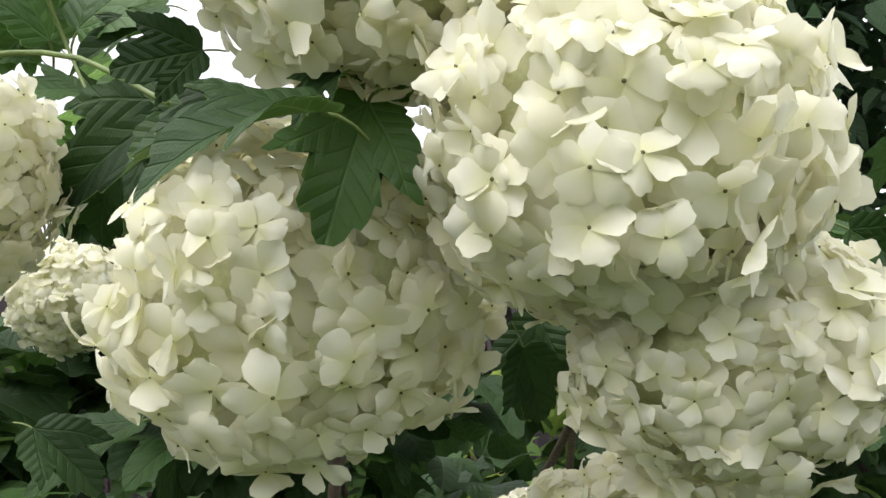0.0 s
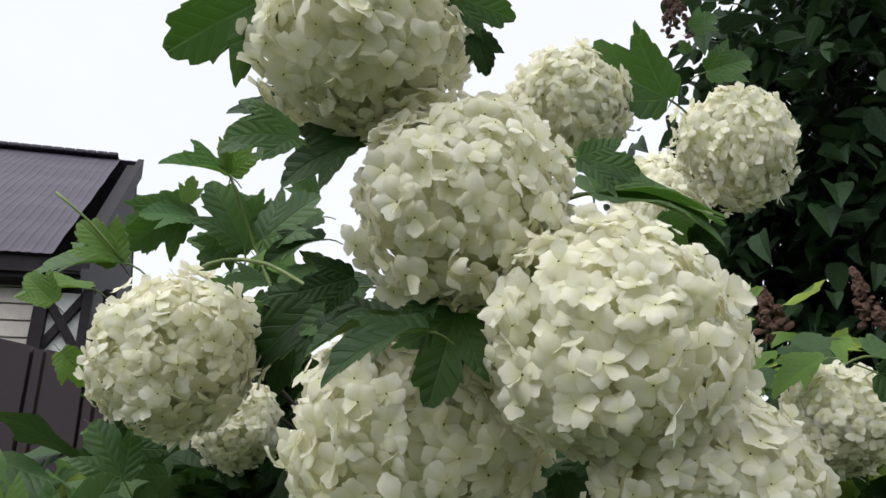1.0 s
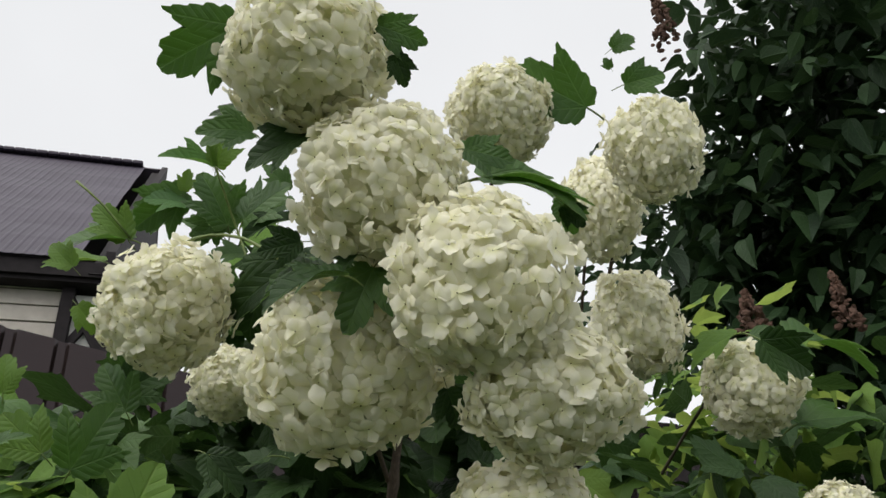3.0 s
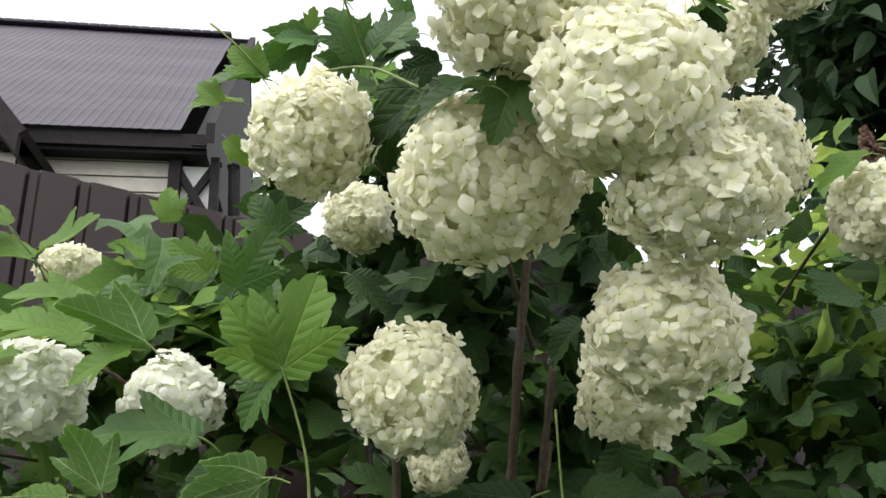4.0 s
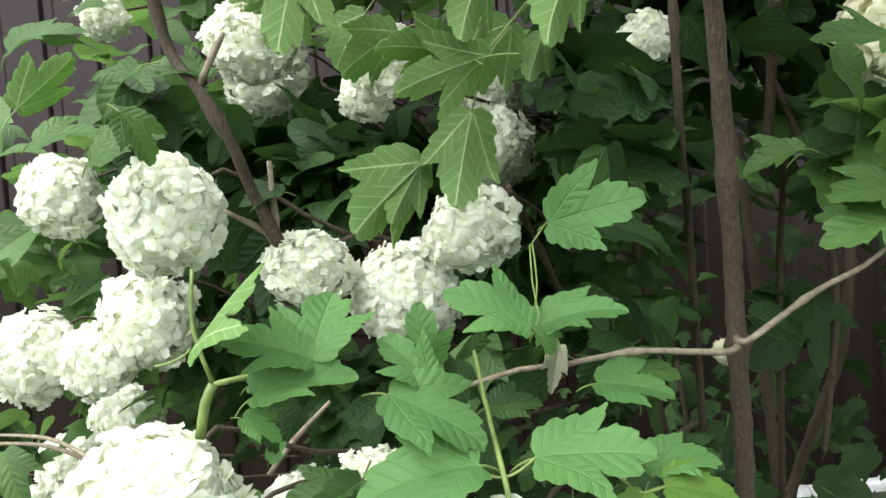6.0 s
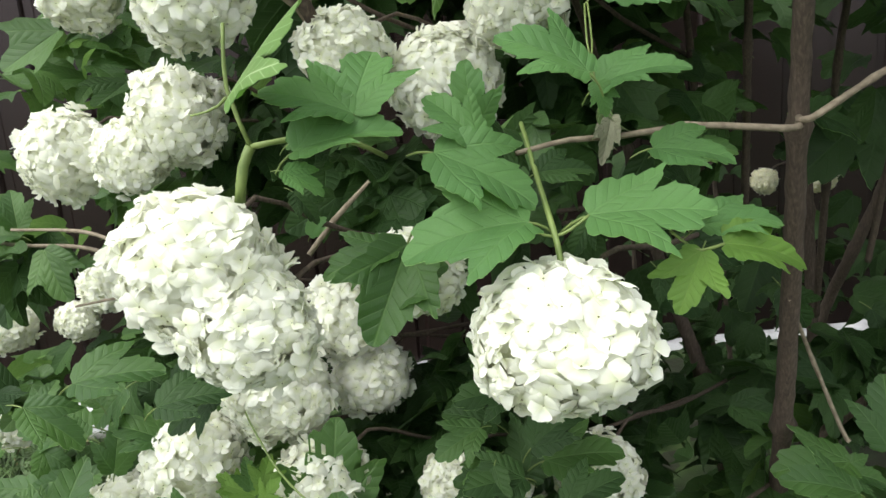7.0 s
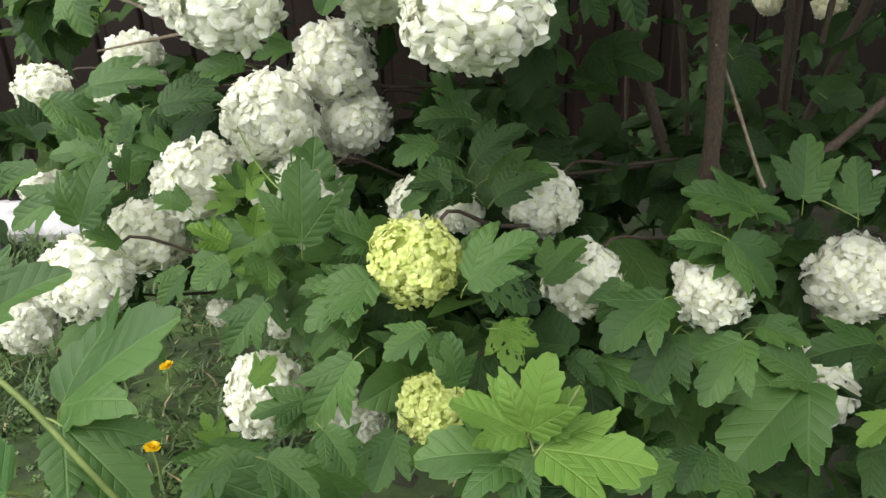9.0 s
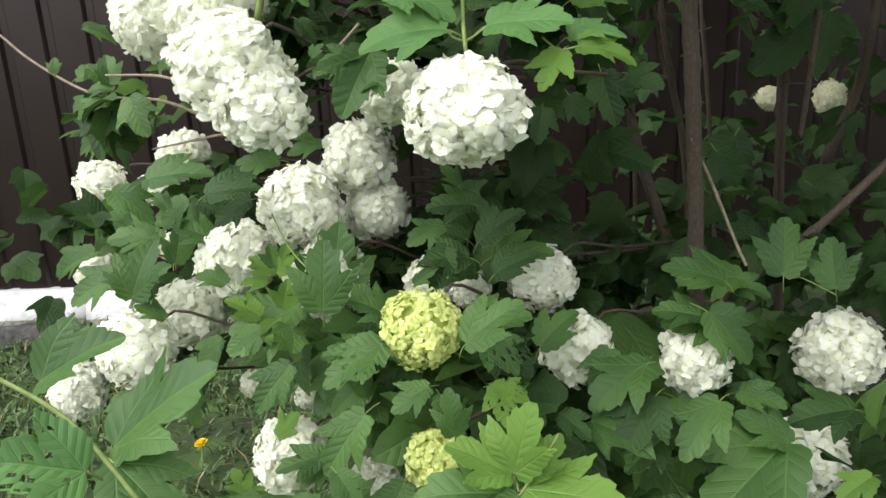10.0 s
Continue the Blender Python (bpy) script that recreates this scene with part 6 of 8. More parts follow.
leaf(shrub, (0.042, 0.356, 0.460), (0.025, 0.325, 0.451), (0.09, -0.32, 0.94), 0, LEAF_YOUNG, 0.79)
leaf(shrub, (0.015, 0.415, 0.484), (-0.023, 0.372, 0.487), (0.29, -0.20, 0.94), 0, LEAF_SHADED, 0.93)
leaf(shrub, (-0.530, 0.182, 0.616), (-0.560, 0.157, 0.640), (0.68, -0.10, 0.72), 0, LEAF_TOP, 0.82)
leaf(shrub, (-0.564, 0.175, 0.657), (-0.581, 0.151, 0.633), (0.25, -0.76, 0.61), 0, LEAF_TOP, 0.92)
leaf(shrub, (-0.472, 0.184, 0.665), (-0.488, 0.151, 0.650), (0.34, -0.51, 0.79), 0, LEAF_SHADED, 0.91)
leaf(shrub, (-0.691, 0.213, 0.661), (-0.701, 0.194, 0.639), (0.33, -0.79, 0.52), 0, LEAF_TOP, 0.79)
leaf(shrub, (-0.704, 0.176, 0.605), (-0.700, 0.193, 0.633), (0.50, -0.77, 0.39), 1, LEAF_TOP, 0.88)
leaf(shrub, (-0.729, 0.146, 0.584), (-0.749, 0.110, 0.571), (0.34, -0.48, 0.81), 1, LEAF_TOP, 0.85)
leaf(shrub, (-0.623, 0.172, 0.605), (-0.652, 0.154, 0.617), (0.48, -0.23, 0.84), 0, LEAF_TOP, 0.82)
leaf(shrub, (-0.615, 0.136, 0.574), (-0.592, 0.162, 0.589), (0.18, -0.60, 0.78), 2, LEAF_TOP, 0.88)
leaf(shrub, (-0.797, 0.214, 0.697), (-0.816, 0.195, 0.686), (0.23, -0.63, 0.74), 1, LEAF_TOP, 0.85)
leaf(shrub, (-0.744, 0.264, 0.712), (-0.731, 0.280, 0.724), (0.24, -0.69, 0.69), 1, LEAF_TOP, 0.84)
leaf(shrub, (-0.615, 0.214, 0.679), (-0.602, 0.226, 0.684), (0.23, -0.55, 0.81), 0, LEAF_TOP, 0.85)
leaf(shrub, (-0.396, 0.169, 0.736), (-0.374, 0.184, 0.731), (0.43, -0.34, 0.83), 0, LEAF_TOP, 0.79)
leaf(shrub, (-0.271, 0.123, 0.773), (-0.243, 0.142, 0.796), (0.03, -0.78, 0.63), 4, LEAF_TOP, 0.87)
leaf(shrub, (-0.832, 0.222, 0.771), (-0.799, 0.254, 0.781), (0.26, -0.54, 0.80), 1, LEAF_TOP, 0.83)
leaf(shrub, (-0.817, 0.222, 0.746), (-0.833, 0.205, 0.735), (0.25, -0.66, 0.71), 1, LEAF_TOP, 0.91)
leaf(shrub, (-0.799, 0.179, 0.780), (-0.802, 0.184, 0.799), (0.80, -0.54, 0.26), 1, LEAF_TOP, 0.82)
leaf(shrub, (-0.724, 0.205, 0.760), (-0.750, 0.187, 0.767), (0.46, -0.30, 0.84), 1, LEAF_TOP, 0.87)
leaf(shrub, (-0.732, 0.194, 0.748), (-0.755, 0.171, 0.735), (0.23, -0.64, 0.74), 0, LEAF_TOP, 0.86)
leaf(shrub, (-0.727, 0.205, 0.766), (-0.738, 0.211, 0.803), (0.83, -0.46, 0.31), 3, LEAF_TOP, 0.91)
leaf(shrub, (-0.168, 0.298, 0.804), (-0.178, 0.288, 0.833), (0.88, -0.46, 0.13), 0, LEAF_SHADED, 0.90)
leaf(shrub, (-0.156, 0.323, 0.772), (-0.126, 0.318, 0.764), (-0.02, -0.88, 0.48), 0, LEAF_SHADED, 0.83)
leaf(shrub, (-0.179, 0.272, 0.759), (-0.165, 0.275, 0.738), (0.53, -0.81, 0.24), 0, LEAF_SHADED, 0.86)
leaf(shrub, (-0.205, 0.274, 0.749), (-0.199, 0.256, 0.726), (0.37, -0.70, 0.62), 0, LEAF_SHADED, 0.90)
leaf(shrub, (-0.154, 0.529, 0.675), (-0.131, 0.535, 0.640), (0.47, -0.86, 0.18), 0, LEAF_SHADED, 0.89)
leaf(shrub, (-0.181, 0.812, 0.764), (-0.207, 0.786, 0.752), (0.53, -0.73, 0.43), 0, LEAF_SHADED, 0.96)
leaf(shrub, (-0.125, 0.858, 0.767), (-0.100, 0.871, 0.745), (0.49, -0.87, 0.08), 0, LEAF_SHADED, 0.91)
leaf(shrub, (-0.196, 0.144, 0.815), (-0.231, 0.102, 0.818), (0.42, -0.30, 0.85), 1, LEAF_FRESH_LIT, 0.90)
leaf(shrub, (-0.174, 0.159, 0.816), (-0.124, 0.176, 0.822), (0.09, -0.55, 0.83), 2, LEAF_FRESH_LIT, 0.93)
leaf(shrub, (-0.182, 0.183, 0.810), (-0.190, 0.172, 0.794), (0.04, -0.84, 0.55), 0, LEAF_SHADED, 0.81)
leaf(shrub, (-0.133, 0.190, 0.807), (-0.103, 0.206, 0.814), (0.10, -0.54, 0.84), 1, LEAF_FRESH_LIT, 0.82)
leaf(shrub, (-0.122, 0.182, 0.801), (-0.089, 0.197, 0.798), (0.28, -0.45, 0.85), 1, LEAF_YOUNG, 0.86)
leaf(shrub, (-0.130, 0.176, 0.799), (-0.133, 0.154, 0.779), (0.30, -0.66, 0.69), 6, LEAF_YOUNG, 0.90)
leaf(shrub, (-0.239, 0.138, 0.846), (-0.193, 0.150, 0.828), (0.43, -0.45, 0.79), 0, LEAF_FRESH_LIT, 0.90)
leaf(shrub, (-0.210, 0.183, 0.830), (-0.188, 0.200, 0.833), (0.24, -0.50, 0.83), 0, LEAF_SHADED, 0.87)
leaf(shrub, (-0.225, 0.155, 0.848), (-0.247, 0.149, 0.873), (0.72, -0.48, 0.51), 0, LEAF_FRESH_LIT, 0.83)
leaf(shrub, (-0.298, 0.108, 0.854), (-0.275, 0.119, 0.861), (0.08, -0.63, 0.77), 3, LEAF_FRESH_LIT, 0.92)
leaf(shrub, (-0.333, 0.152, 0.798), (-0.328, 0.159, 0.808), (0.17, -0.84, 0.51), 0, LEAF_FRESH_LIT, 0.94)
leaf(shrub, (-0.400, 0.126, 0.582), (-0.420, 0.109, 0.602), (0.72, -0.02, 0.69), 6, LEAF_YOUNG, 0.89)
leaf(shrub, (-0.396, 0.127, 0.578), (-0.394, 0.105, 0.556), (0.41, -0.63, 0.66), 6, LEAF_TOP, 0.87)
leaf(shrub, (-0.352, 0.127, 0.569), (-0.369, 0.107, 0.579), (0.54, -0.05, 0.84), 6, LEAF_YOUNG, 0.89)
leaf(shrub, (-0.456, 0.134, 0.599), (-0.482, 0.123, 0.611), (0.51, -0.20, 0.84), 0, LEAF_TOP, 0.89)
leaf(shrub, (-0.441, 0.112, 0.556), (-0.448, 0.085, 0.537), (0.29, -0.60, 0.75), 1, LEAF_TOP, 0.78)
leaf(shrub, (-0.385, 0.139, 0.588), (-0.379, 0.142, 0.613), (0.58, -0.82, -0.05), 6, LEAF_YOUNG, 0.96)
leaf(shrub, (-0.583, 0.105, 0.583), (-0.603, 0.099, 0.600), (0.66, -0.15, 0.74), 0, LEAF_TOP, 0.91)
leaf(shrub, (-0.506, 0.098, 0.567), (-0.523, 0.082, 0.585), (0.71, 0.03, 0.71), 0, LEAF_TOP, 0.78)
leaf(shrub, (-0.392, 0.162, 0.582), (-0.422, 0.100, 0.560), (0.30, -0.44, 0.85), 0, LEAF_TOP, 0.93)
leaf(shrub, (-0.299, 0.167, 0.560), (-0.332, 0.130, 0.564), (0.38, -0.24, 0.89), 7, LEAF_TOP, 0.78)
leaf(shrub, (-0.208, 0.193, 0.581), (-0.165, 0.191, 0.566), (0.28, -0.37, 0.88), 7, LEAF_SHADED, 0.92)
leaf(shrub, (-0.171, 0.159, 0.566), (-0.153, 0.137, 0.550), (0.27, -0.41, 0.87), 7, LEAF_YOUNG, 0.92)
leaf(shrub, (-0.400, 0.164, 0.546), (-0.404, 0.123, 0.499), (0.37, -0.71, 0.60), 0, LEAF_TOP, 0.94)
leaf(shrub, (-0.337, 0.144, 0.520), (-0.299, 0.153, 0.507), (0.36, -0.28, 0.89), 0, LEAF_SHADED, 0.91)
leaf(shrub, (-0.106, 0.259, 0.558), (-0.126, 0.209, 0.543), (0.18, -0.34, 0.92), 0, LEAF_TOP, 0.88)
leaf(shrub, (-0.092, 0.247, 0.540), (-0.096, 0.203, 0.516), (0.13, -0.50, 0.86), 2, LEAF_SHADED, 0.91)
leaf(shrub, (-0.053, 0.274, 0.535), (-0.062, 0.227, 0.511), (0.10, -0.47, 0.88), 0, LEAF_TOP, 0.79)
leaf(shrub, (-0.056, 0.331, 0.517), (-0.020, 0.332, 0.518), (-0.01, -0.43, 0.90), 0, LEAF_TOP, 0.84)
leaf(shrub, (-0.707, 0.142, 0.588), (-0.733, 0.103, 0.577), (0.33, -0.45, 0.83), 3, LEAF_TOP, 0.88)
leaf(shrub, (-0.650, 0.192, 0.599), (-0.693, 0.152, 0.611), (0.47, -0.23, 0.85), 0, LEAF_TOP, 0.83)
leaf(shrub, (-0.660, 0.153, 0.592), (-0.630, 0.146, 0.561), (0.66, -0.28, 0.70), 1, LEAF_TOP, 0.78)
leaf(shrub, (-0.622, 0.123, 0.584), (-0.652, 0.077, 0.565), (0.29, -0.52, 0.80), 0, LEAF_TOP, 0.86)
leaf(shrub, (-0.653, 0.234, 0.631), (-0.673, 0.197, 0.615), (0.34, -0.51, 0.79), 0, LEAF_TOP, 0.80)
leaf(shrub, (-0.587, 0.265, 0.646), (-0.593, 0.234, 0.623), (0.39, -0.61, 0.69), 0, LEAF_TOP, 0.90)
leaf(shrub, (-0.548, 0.285, 0.680), (-0.581, 0.245, 0.678), (0.39, -0.36, 0.84), 0, LEAF_TOP, 0.89)
leaf(shrub, (-0.498, 0.305, 0.697), (-0.519, 0.274, 0.695), (0.41, -0.34, 0.84), 0, LEAF_TOP, 0.81)
leaf(shrub, (-0.560, 0.151, 0.598), (-0.556, 0.159, 0.634), (0.79, -0.61, 0.06), 0, LEAF_TOP, 0.87)
leaf(shrub, (-0.585, 0.133, 0.599), (-0.595, 0.101, 0.579), (0.37, -0.57, 0.73), 2, LEAF_TOP, 0.84)
leaf(shrub, (-0.284, 0.285, 0.659), (-0.312, 0.253, 0.665), (0.46, -0.25, 0.85), 0, LEAF_SHADED, 0.92)
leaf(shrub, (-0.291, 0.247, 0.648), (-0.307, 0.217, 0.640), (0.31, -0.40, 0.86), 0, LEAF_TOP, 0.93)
leaf(shrub, (-0.266, 0.274, 0.638), (-0.244, 0.286, 0.655), (-0.12, -0.72, 0.68), 2, LEAF_SHADED, 0.87)
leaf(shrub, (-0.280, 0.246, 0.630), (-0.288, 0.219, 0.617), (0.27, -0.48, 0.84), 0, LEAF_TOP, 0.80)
leaf(shrub, (-0.263, 0.293, 0.617), (-0.228, 0.309, 0.623), (0.09, -0.51, 0.86), 0, LEAF_SHADED, 0.85)
leaf(shrub, (-0.335, 0.427, 0.640), (-0.275, 0.447, 0.617), (0.44, -0.39, 0.81), 0, LEAF_SHADED, 0.87)
leaf(shrub, (-0.308, 0.425, 0.598), (-0.258, 0.441, 0.581), (0.40, -0.39, 0.83), 0, LEAF_SHADED, 0.91)
leaf(shrub, (-0.311, 0.299, 0.672), (-0.320, 0.289, 0.692), (0.92, -0.15, 0.35), 0, LEAF_TOP, 0.85)
leaf(shrub, (-0.318, 0.111, 0.481), (-0.342, 0.078, 0.479), (0.29, -0.28, 0.91), 6, LEAF_TOP, 0.83)
leaf(shrub, (-0.315, 0.109, 0.473), (-0.322, 0.085, 0.464), (0.26, -0.42, 0.87), 6, LEAF_TOP, 0.83)
leaf(shrub, (-0.362, 0.063, 0.454), (-0.377, 0.062, 0.474), (0.75, -0.40, 0.53), 6, LEAF_YOUNG, 0.82)
leaf(shrub, (-0.363, 0.061, 0.452), (-0.353, 0.073, 0.459), (0.40, -0.71, 0.58), 6, LEAF_YOUNG, 0.89)
leaf(shrub, (-0.286, 0.137, 0.484), (-0.262, 0.150, 0.500), (-0.17, -0.63, 0.76), 0, LEAF_SHADED, 0.91)
leaf(shrub, (-0.255, 0.157, 0.529), (-0.259, 0.151, 0.549), (0.98, -0.14, 0.16), 0, LEAF_SHADED, 0.83)
leaf(shrub, (-0.217, 0.143, 0.551), (-0.198, 0.136, 0.534), (0.49, -0.43, 0.76), 0, LEAF_TOP, 0.88)
leaf(shrub, (-0.214, 0.093, 0.503), (-0.208, 0.061, 0.485), (0.29, -0.42, 0.86), 0, LEAF_TOP, 0.91)
leaf(shrub, (-0.282, 0.017, 0.508), (-0.287, -0.020, 0.499), (0.31, -0.28, 0.91), 0, LEAF_TOP, 0.78)
leaf(shrub, (-0.264, 0.028, 0.504), (-0.223, 0.028, 0.496), (0.18, -0.23, 0.96), 0, LEAF_TOP, 0.84)
leaf(shrub, (-0.047, 0.191, 0.498), (-0.049, 0.159, 0.492), (0.12, -0.19, 0.97), 0, LEAF_SHADED, 0.91)
leaf(shrub, (-0.425, 0.167, 0.606), (-0.446, 0.158, 0.617), (0.55, -0.24, 0.80), 6, LEAF_YOUNG, 0.82)
leaf(shrub, (-0.419, 0.168, 0.612), (-0.418, 0.179, 0.633), (0.65, -0.67, 0.36), 6, LEAF_YOUNG, 0.87)
leaf(shrub, (-0.433, 0.164, 0.598), (-0.450, 0.145, 0.599), (0.37, -0.29, 0.89), 6, LEAF_YOUNG, 0.90)
leaf(shrub, (-0.428, 0.167, 0.610), (-0.432, 0.169, 0.632), (0.76, -0.62, 0.20), 6, LEAF_TOP, 0.80)
leaf(shrub, (-0.436, 0.166, 0.607), (-0.453, 0.161, 0.620), (0.65, -0.24, 0.72), 6, LEAF_YOUNG, 0.86)
leaf(shrub, (-0.414, 0.162, 0.606), (-0.405, 0.170, 0.623), (0.05, -0.90, 0.43), 6, LEAF_YOUNG, 0.84)
leaf(shrub, (-0.172, 0.310, 0.773), (-0.153, 0.298, 0.737), (0.36, -0.81, 0.47), 0, LEAF_SHADED, 0.84)
leaf(shrub, (-0.155, 0.320, 0.763), (-0.129, 0.330, 0.767), (0.08, -0.56, 0.82), 2, LEAF_SHADED, 0.79)
leaf(shrub, (-0.110, 0.750, 0.805), (-0.159, 0.664, 0.754), (0.52, -0.63, 0.58), 0, LEAF_SHADED, 0.84)
leaf(shrub, (-0.104, 0.753, 0.798), (-0.096, 0.718, 0.762), (0.15, -0.69, 0.70), 2, LEAF_SHADED, 0.95)
leaf(shrub, (-0.209, 0.746, 0.656), (-0.216, 0.692, 0.600), (0.33, -0.70, 0.63), 0, LEAF_SHADED, 0.91)
leaf(shrub, (-0.097, 0.687, 0.613), (-0.057, 0.681, 0.585), (0.18, -0.88, 0.44), 2, LEAF_SHADED, 0.82)
leaf(shrub, (-0.079, 0.796, 0.684), (-0.085, 0.781, 0.658), (0.00, -0.85, 0.52), 0, LEAF_SHADED, 0.83)
leaf(shrub, (-0.174, 0.270, 0.830), (-0.139, 0.283, 0.832), (0.13, -0.55, 0.83), 0, LEAF_TOP, 0.88)
leaf(shrub, (-0.198, 0.239, 0.856), (-0.198, 0.231, 0.835), (-0.88, -0.44, 0.16), 3, LEAF_DRY, 0.55, "withered grey-green hanging leaf")
leaf(shrub, (-0.196, 0.241, 0.858), (-0.191, 0.238, 0.841), (-0.88, -0.43, -0.19), 3, LEAF_DRY, 0.55, "withered grey-green hanging leaf")

leaf(shrub, (-0.140, 0.240, 1.396), (-0.153, 0.233, 1.376), (0.49, -0.84, -0.24), 2, LEAF_TOP, 0.90)
leaf(shrub, (-0.133, 0.248, 1.391), (-0.143, 0.235, 1.400), (0.47, -0.88, -0.07), 0, LEAF_TOP, 0.90)
leaf(shrub, (-0.158, 0.285, 1.256), (-0.134, 0.289, 1.233), (0.42, -0.75, 0.51), 0, LEAF_SHADED, 0.90)
leaf(shrub, (-0.051, 0.099, 1.339), (-0.065, 0.081, 1.334), (0.45, -0.89, 0.02), 1, LEAF_TOP, 0.80)
leaf(shrub, (-0.186, 0.269, 1.434), (-0.218, 0.254, 1.425), (0.53, -0.85, -0.04), 0, LEAF_TOP, 0.90)
leaf(shrub, (-0.050, 0.157, 1.315), (-0.070, 0.151, 1.310), (0.36, -0.89, -0.27), 2, LEAF_SHADED, 0.90)
leaf(shrub, (0.039, 0.130, 1.333), (0.060, 0.136, 1.327), (0.10, -0.99, -0.11), 2, LEAF_TOP, 0.90)
leaf(shrub, (0.044, 0.151, 1.331), (0.094, 0.162, 1.321), (0.07, -0.88, 0.47), 1, LEAF_TOP, 0.62)
leaf(shrub, (0.079, 0.174, 1.322), (0.088, 0.180, 1.312), (-0.04, -0.95, -0.30), 0, LEAF_SHADED, 0.90)
leaf(shrub, (-0.193, 0.238, 0.851), (-0.192, 0.222, 0.830), (0.38, -0.90, 0.19), 4, LEAF_DRY, 0.50, "withered grey-green hanging leaf")
leaf(shrub, (-0.270, 0.217, 1.032), (-0.297, 0.190, 1.011), (-0.48, 0.73, 0.48), 1, LEAF_TOP, 0.85)
leaf(shrub, (-0.295, 0.221, 1.047), (-0.308, 0.196, 1.009), (-0.52, 0.74, 0.42), 3, LEAF_TOP, 0.80)
leaf(shrub, (-0.286, 0.150, 1.046), (-0.297, 0.137, 1.016), (-0.58, 0.68, 0.45), 6, LEAF_TOP, 0.80)
leaf(shrub, (-0.306, 0.190, 1.039), (-0.316, 0.179, 1.045), (0.60, -0.75, 0.27), 0, LEAF_TOP, 0.90)
leaf(shrub, (-0.230, 0.249, 1.045), (-0.238, 0.240, 1.018), (-0.42, 0.84, 0.33), 3, LEAF_TOP, 0.70)
leaf(shrub, (-0.207, 0.275, 1.029), (-0.215, 0.265, 0.999), (-0.36, 0.85, 0.39), 4, LEAF_TOP, 0.70)
leaf(shrub, (-0.127, -0.158, 0.678), (-0.134, -0.184, 0.695), (0.50, -0.42, 0.76), 7, LEAF_FRESH_LIT, 1.15)
leaf(shrub, (-0.024, 0.308, 1.099), (0.009, 0.297, 1.067), (0.06, -0.75, 0.66), 1, LEAF_TOP, 0.85)
leaf(shrub, (0.047, 0.311, 1.082), (0.023, 0.313, 1.052), (-0.04, -0.74, 0.67), 0, LEAF_TOP, 0.90)
leaf(shrub, (-0.003, 0.330, 1.096), (-0.024, 0.331, 1.075), (0.03, -0.75, 0.66), 2, LEAF_SHADED, 0.90)
leaf(shrub, (-0.306, 0.018, 1.208), (-0.276, 0.037, 1.189), (0.84, -0.53, 0.10), 2, LEAF_FRESH_LIT, 1.15)
leaf(shrub, (-0.065, 0.148, 1.388), (-0.101, 0.137, 1.379), (0.40, -0.87, 0.28), 0, LEAF_TOP, 0.75)
leaf(shrub, (-0.070, 0.152, 1.398), (-0.101, 0.145, 1.403), (0.41, -0.87, 0.28), 2, LEAF_SHADED, 0.70)
leaf(shrub, (-0.039, 0.131, 1.358), (-0.069, 0.124, 1.349), (0.35, -0.89, 0.30), 1, LEAF_SHADED, 0.90)
leaf(shrub, (-0.125, 0.200, 1.407), (-0.150, 0.180, 1.412), (0.47, -0.82, 0.33), 4, LEAF_FRESH_LIT, 0.55)
leaf(shrub, (-0.124, 0.201, 1.407), (-0.112, 0.191, 1.426), (0.47, -0.82, 0.33), 2, LEAF_YOUNG, 0.85)
leaf(shrub, (-0.125, 0.199, 1.408), (-0.125, 0.190, 1.419), (0.47, -0.82, 0.33), 4, LEAF_YOUNG, 0.50)
leaf(shrub, (-0.132, 0.238, 1.388), (-0.138, 0.214, 1.416), (0.44, -0.82, 0.37), 0, LEAF_TOP, 1.10)
leaf(shrub, (-0.119, 0.232, 1.386), (-0.088, 0.222, 1.403), (0.42, -0.83, 0.37), 2, LEAF_TOP, 1.10)
leaf(shrub, (-0.141, 0.246, 1.388), (-0.159, 0.230, 1.396), (0.44, -0.81, 0.38), 2, LEAF_TOP, 1.05)
leaf(shrub, (-0.125, 0.246, 1.400), (-0.129, 0.231, 1.417), (0.42, -0.83, 0.36), 1, LEAF_TOP, 1.00)
leaf(shrub, (-0.085, 0.228, 1.378), (-0.117, 0.217, 1.371), (0.36, -0.86, 0.36), 3, LEAF_SHADED, 0.55)
leaf(shrub, (-0.079, 0.232, 1.356), (-0.105, 0.219, 1.358), (0.34, -0.86, 0.39), 2, LEAF_TOP, 1.05)
leaf(shrub, (-0.121, 0.243, 1.368), (-0.142, 0.232, 1.367), (0.41, -0.82, 0.39), 0, LEAF_TOP, 0.90)
leaf(shrub, (-0.072, 0.218, 1.342), (-0.121, 0.210, 1.316), (0.33, -0.85, 0.40), 1, LEAF_SHADED, 0.70)
leaf(shrub, (-0.100, 0.229, 1.346), (-0.124, 0.248, 1.308), (0.38, -0.83, 0.41), 8, LEAF_SHADED, 0.80)
leaf(shrub, (-0.062, 0.214, 1.334), (-0.092, 0.208, 1.324), (0.32, -0.86, 0.40), 0, LEAF_TOP, 0.85)
leaf(shrub, (-0.093, 0.240, 1.353), (-0.118, 0.237, 1.337), (0.36, -0.84, 0.40), 2, LEAF_SHADED, 1.00)
leaf(shrub, (-0.170, 0.243, 1.426), (-0.164, 0.237, 1.439), (0.50, -0.79, 0.35), 2, LEAF_YOUNG, 0.80)
leaf(shrub, (-0.170, 0.248, 1.419), (-0.191, 0.232, 1.421), (0.49, -0.79, 0.36), 0, LEAF_FRESH_LIT, 1.00)
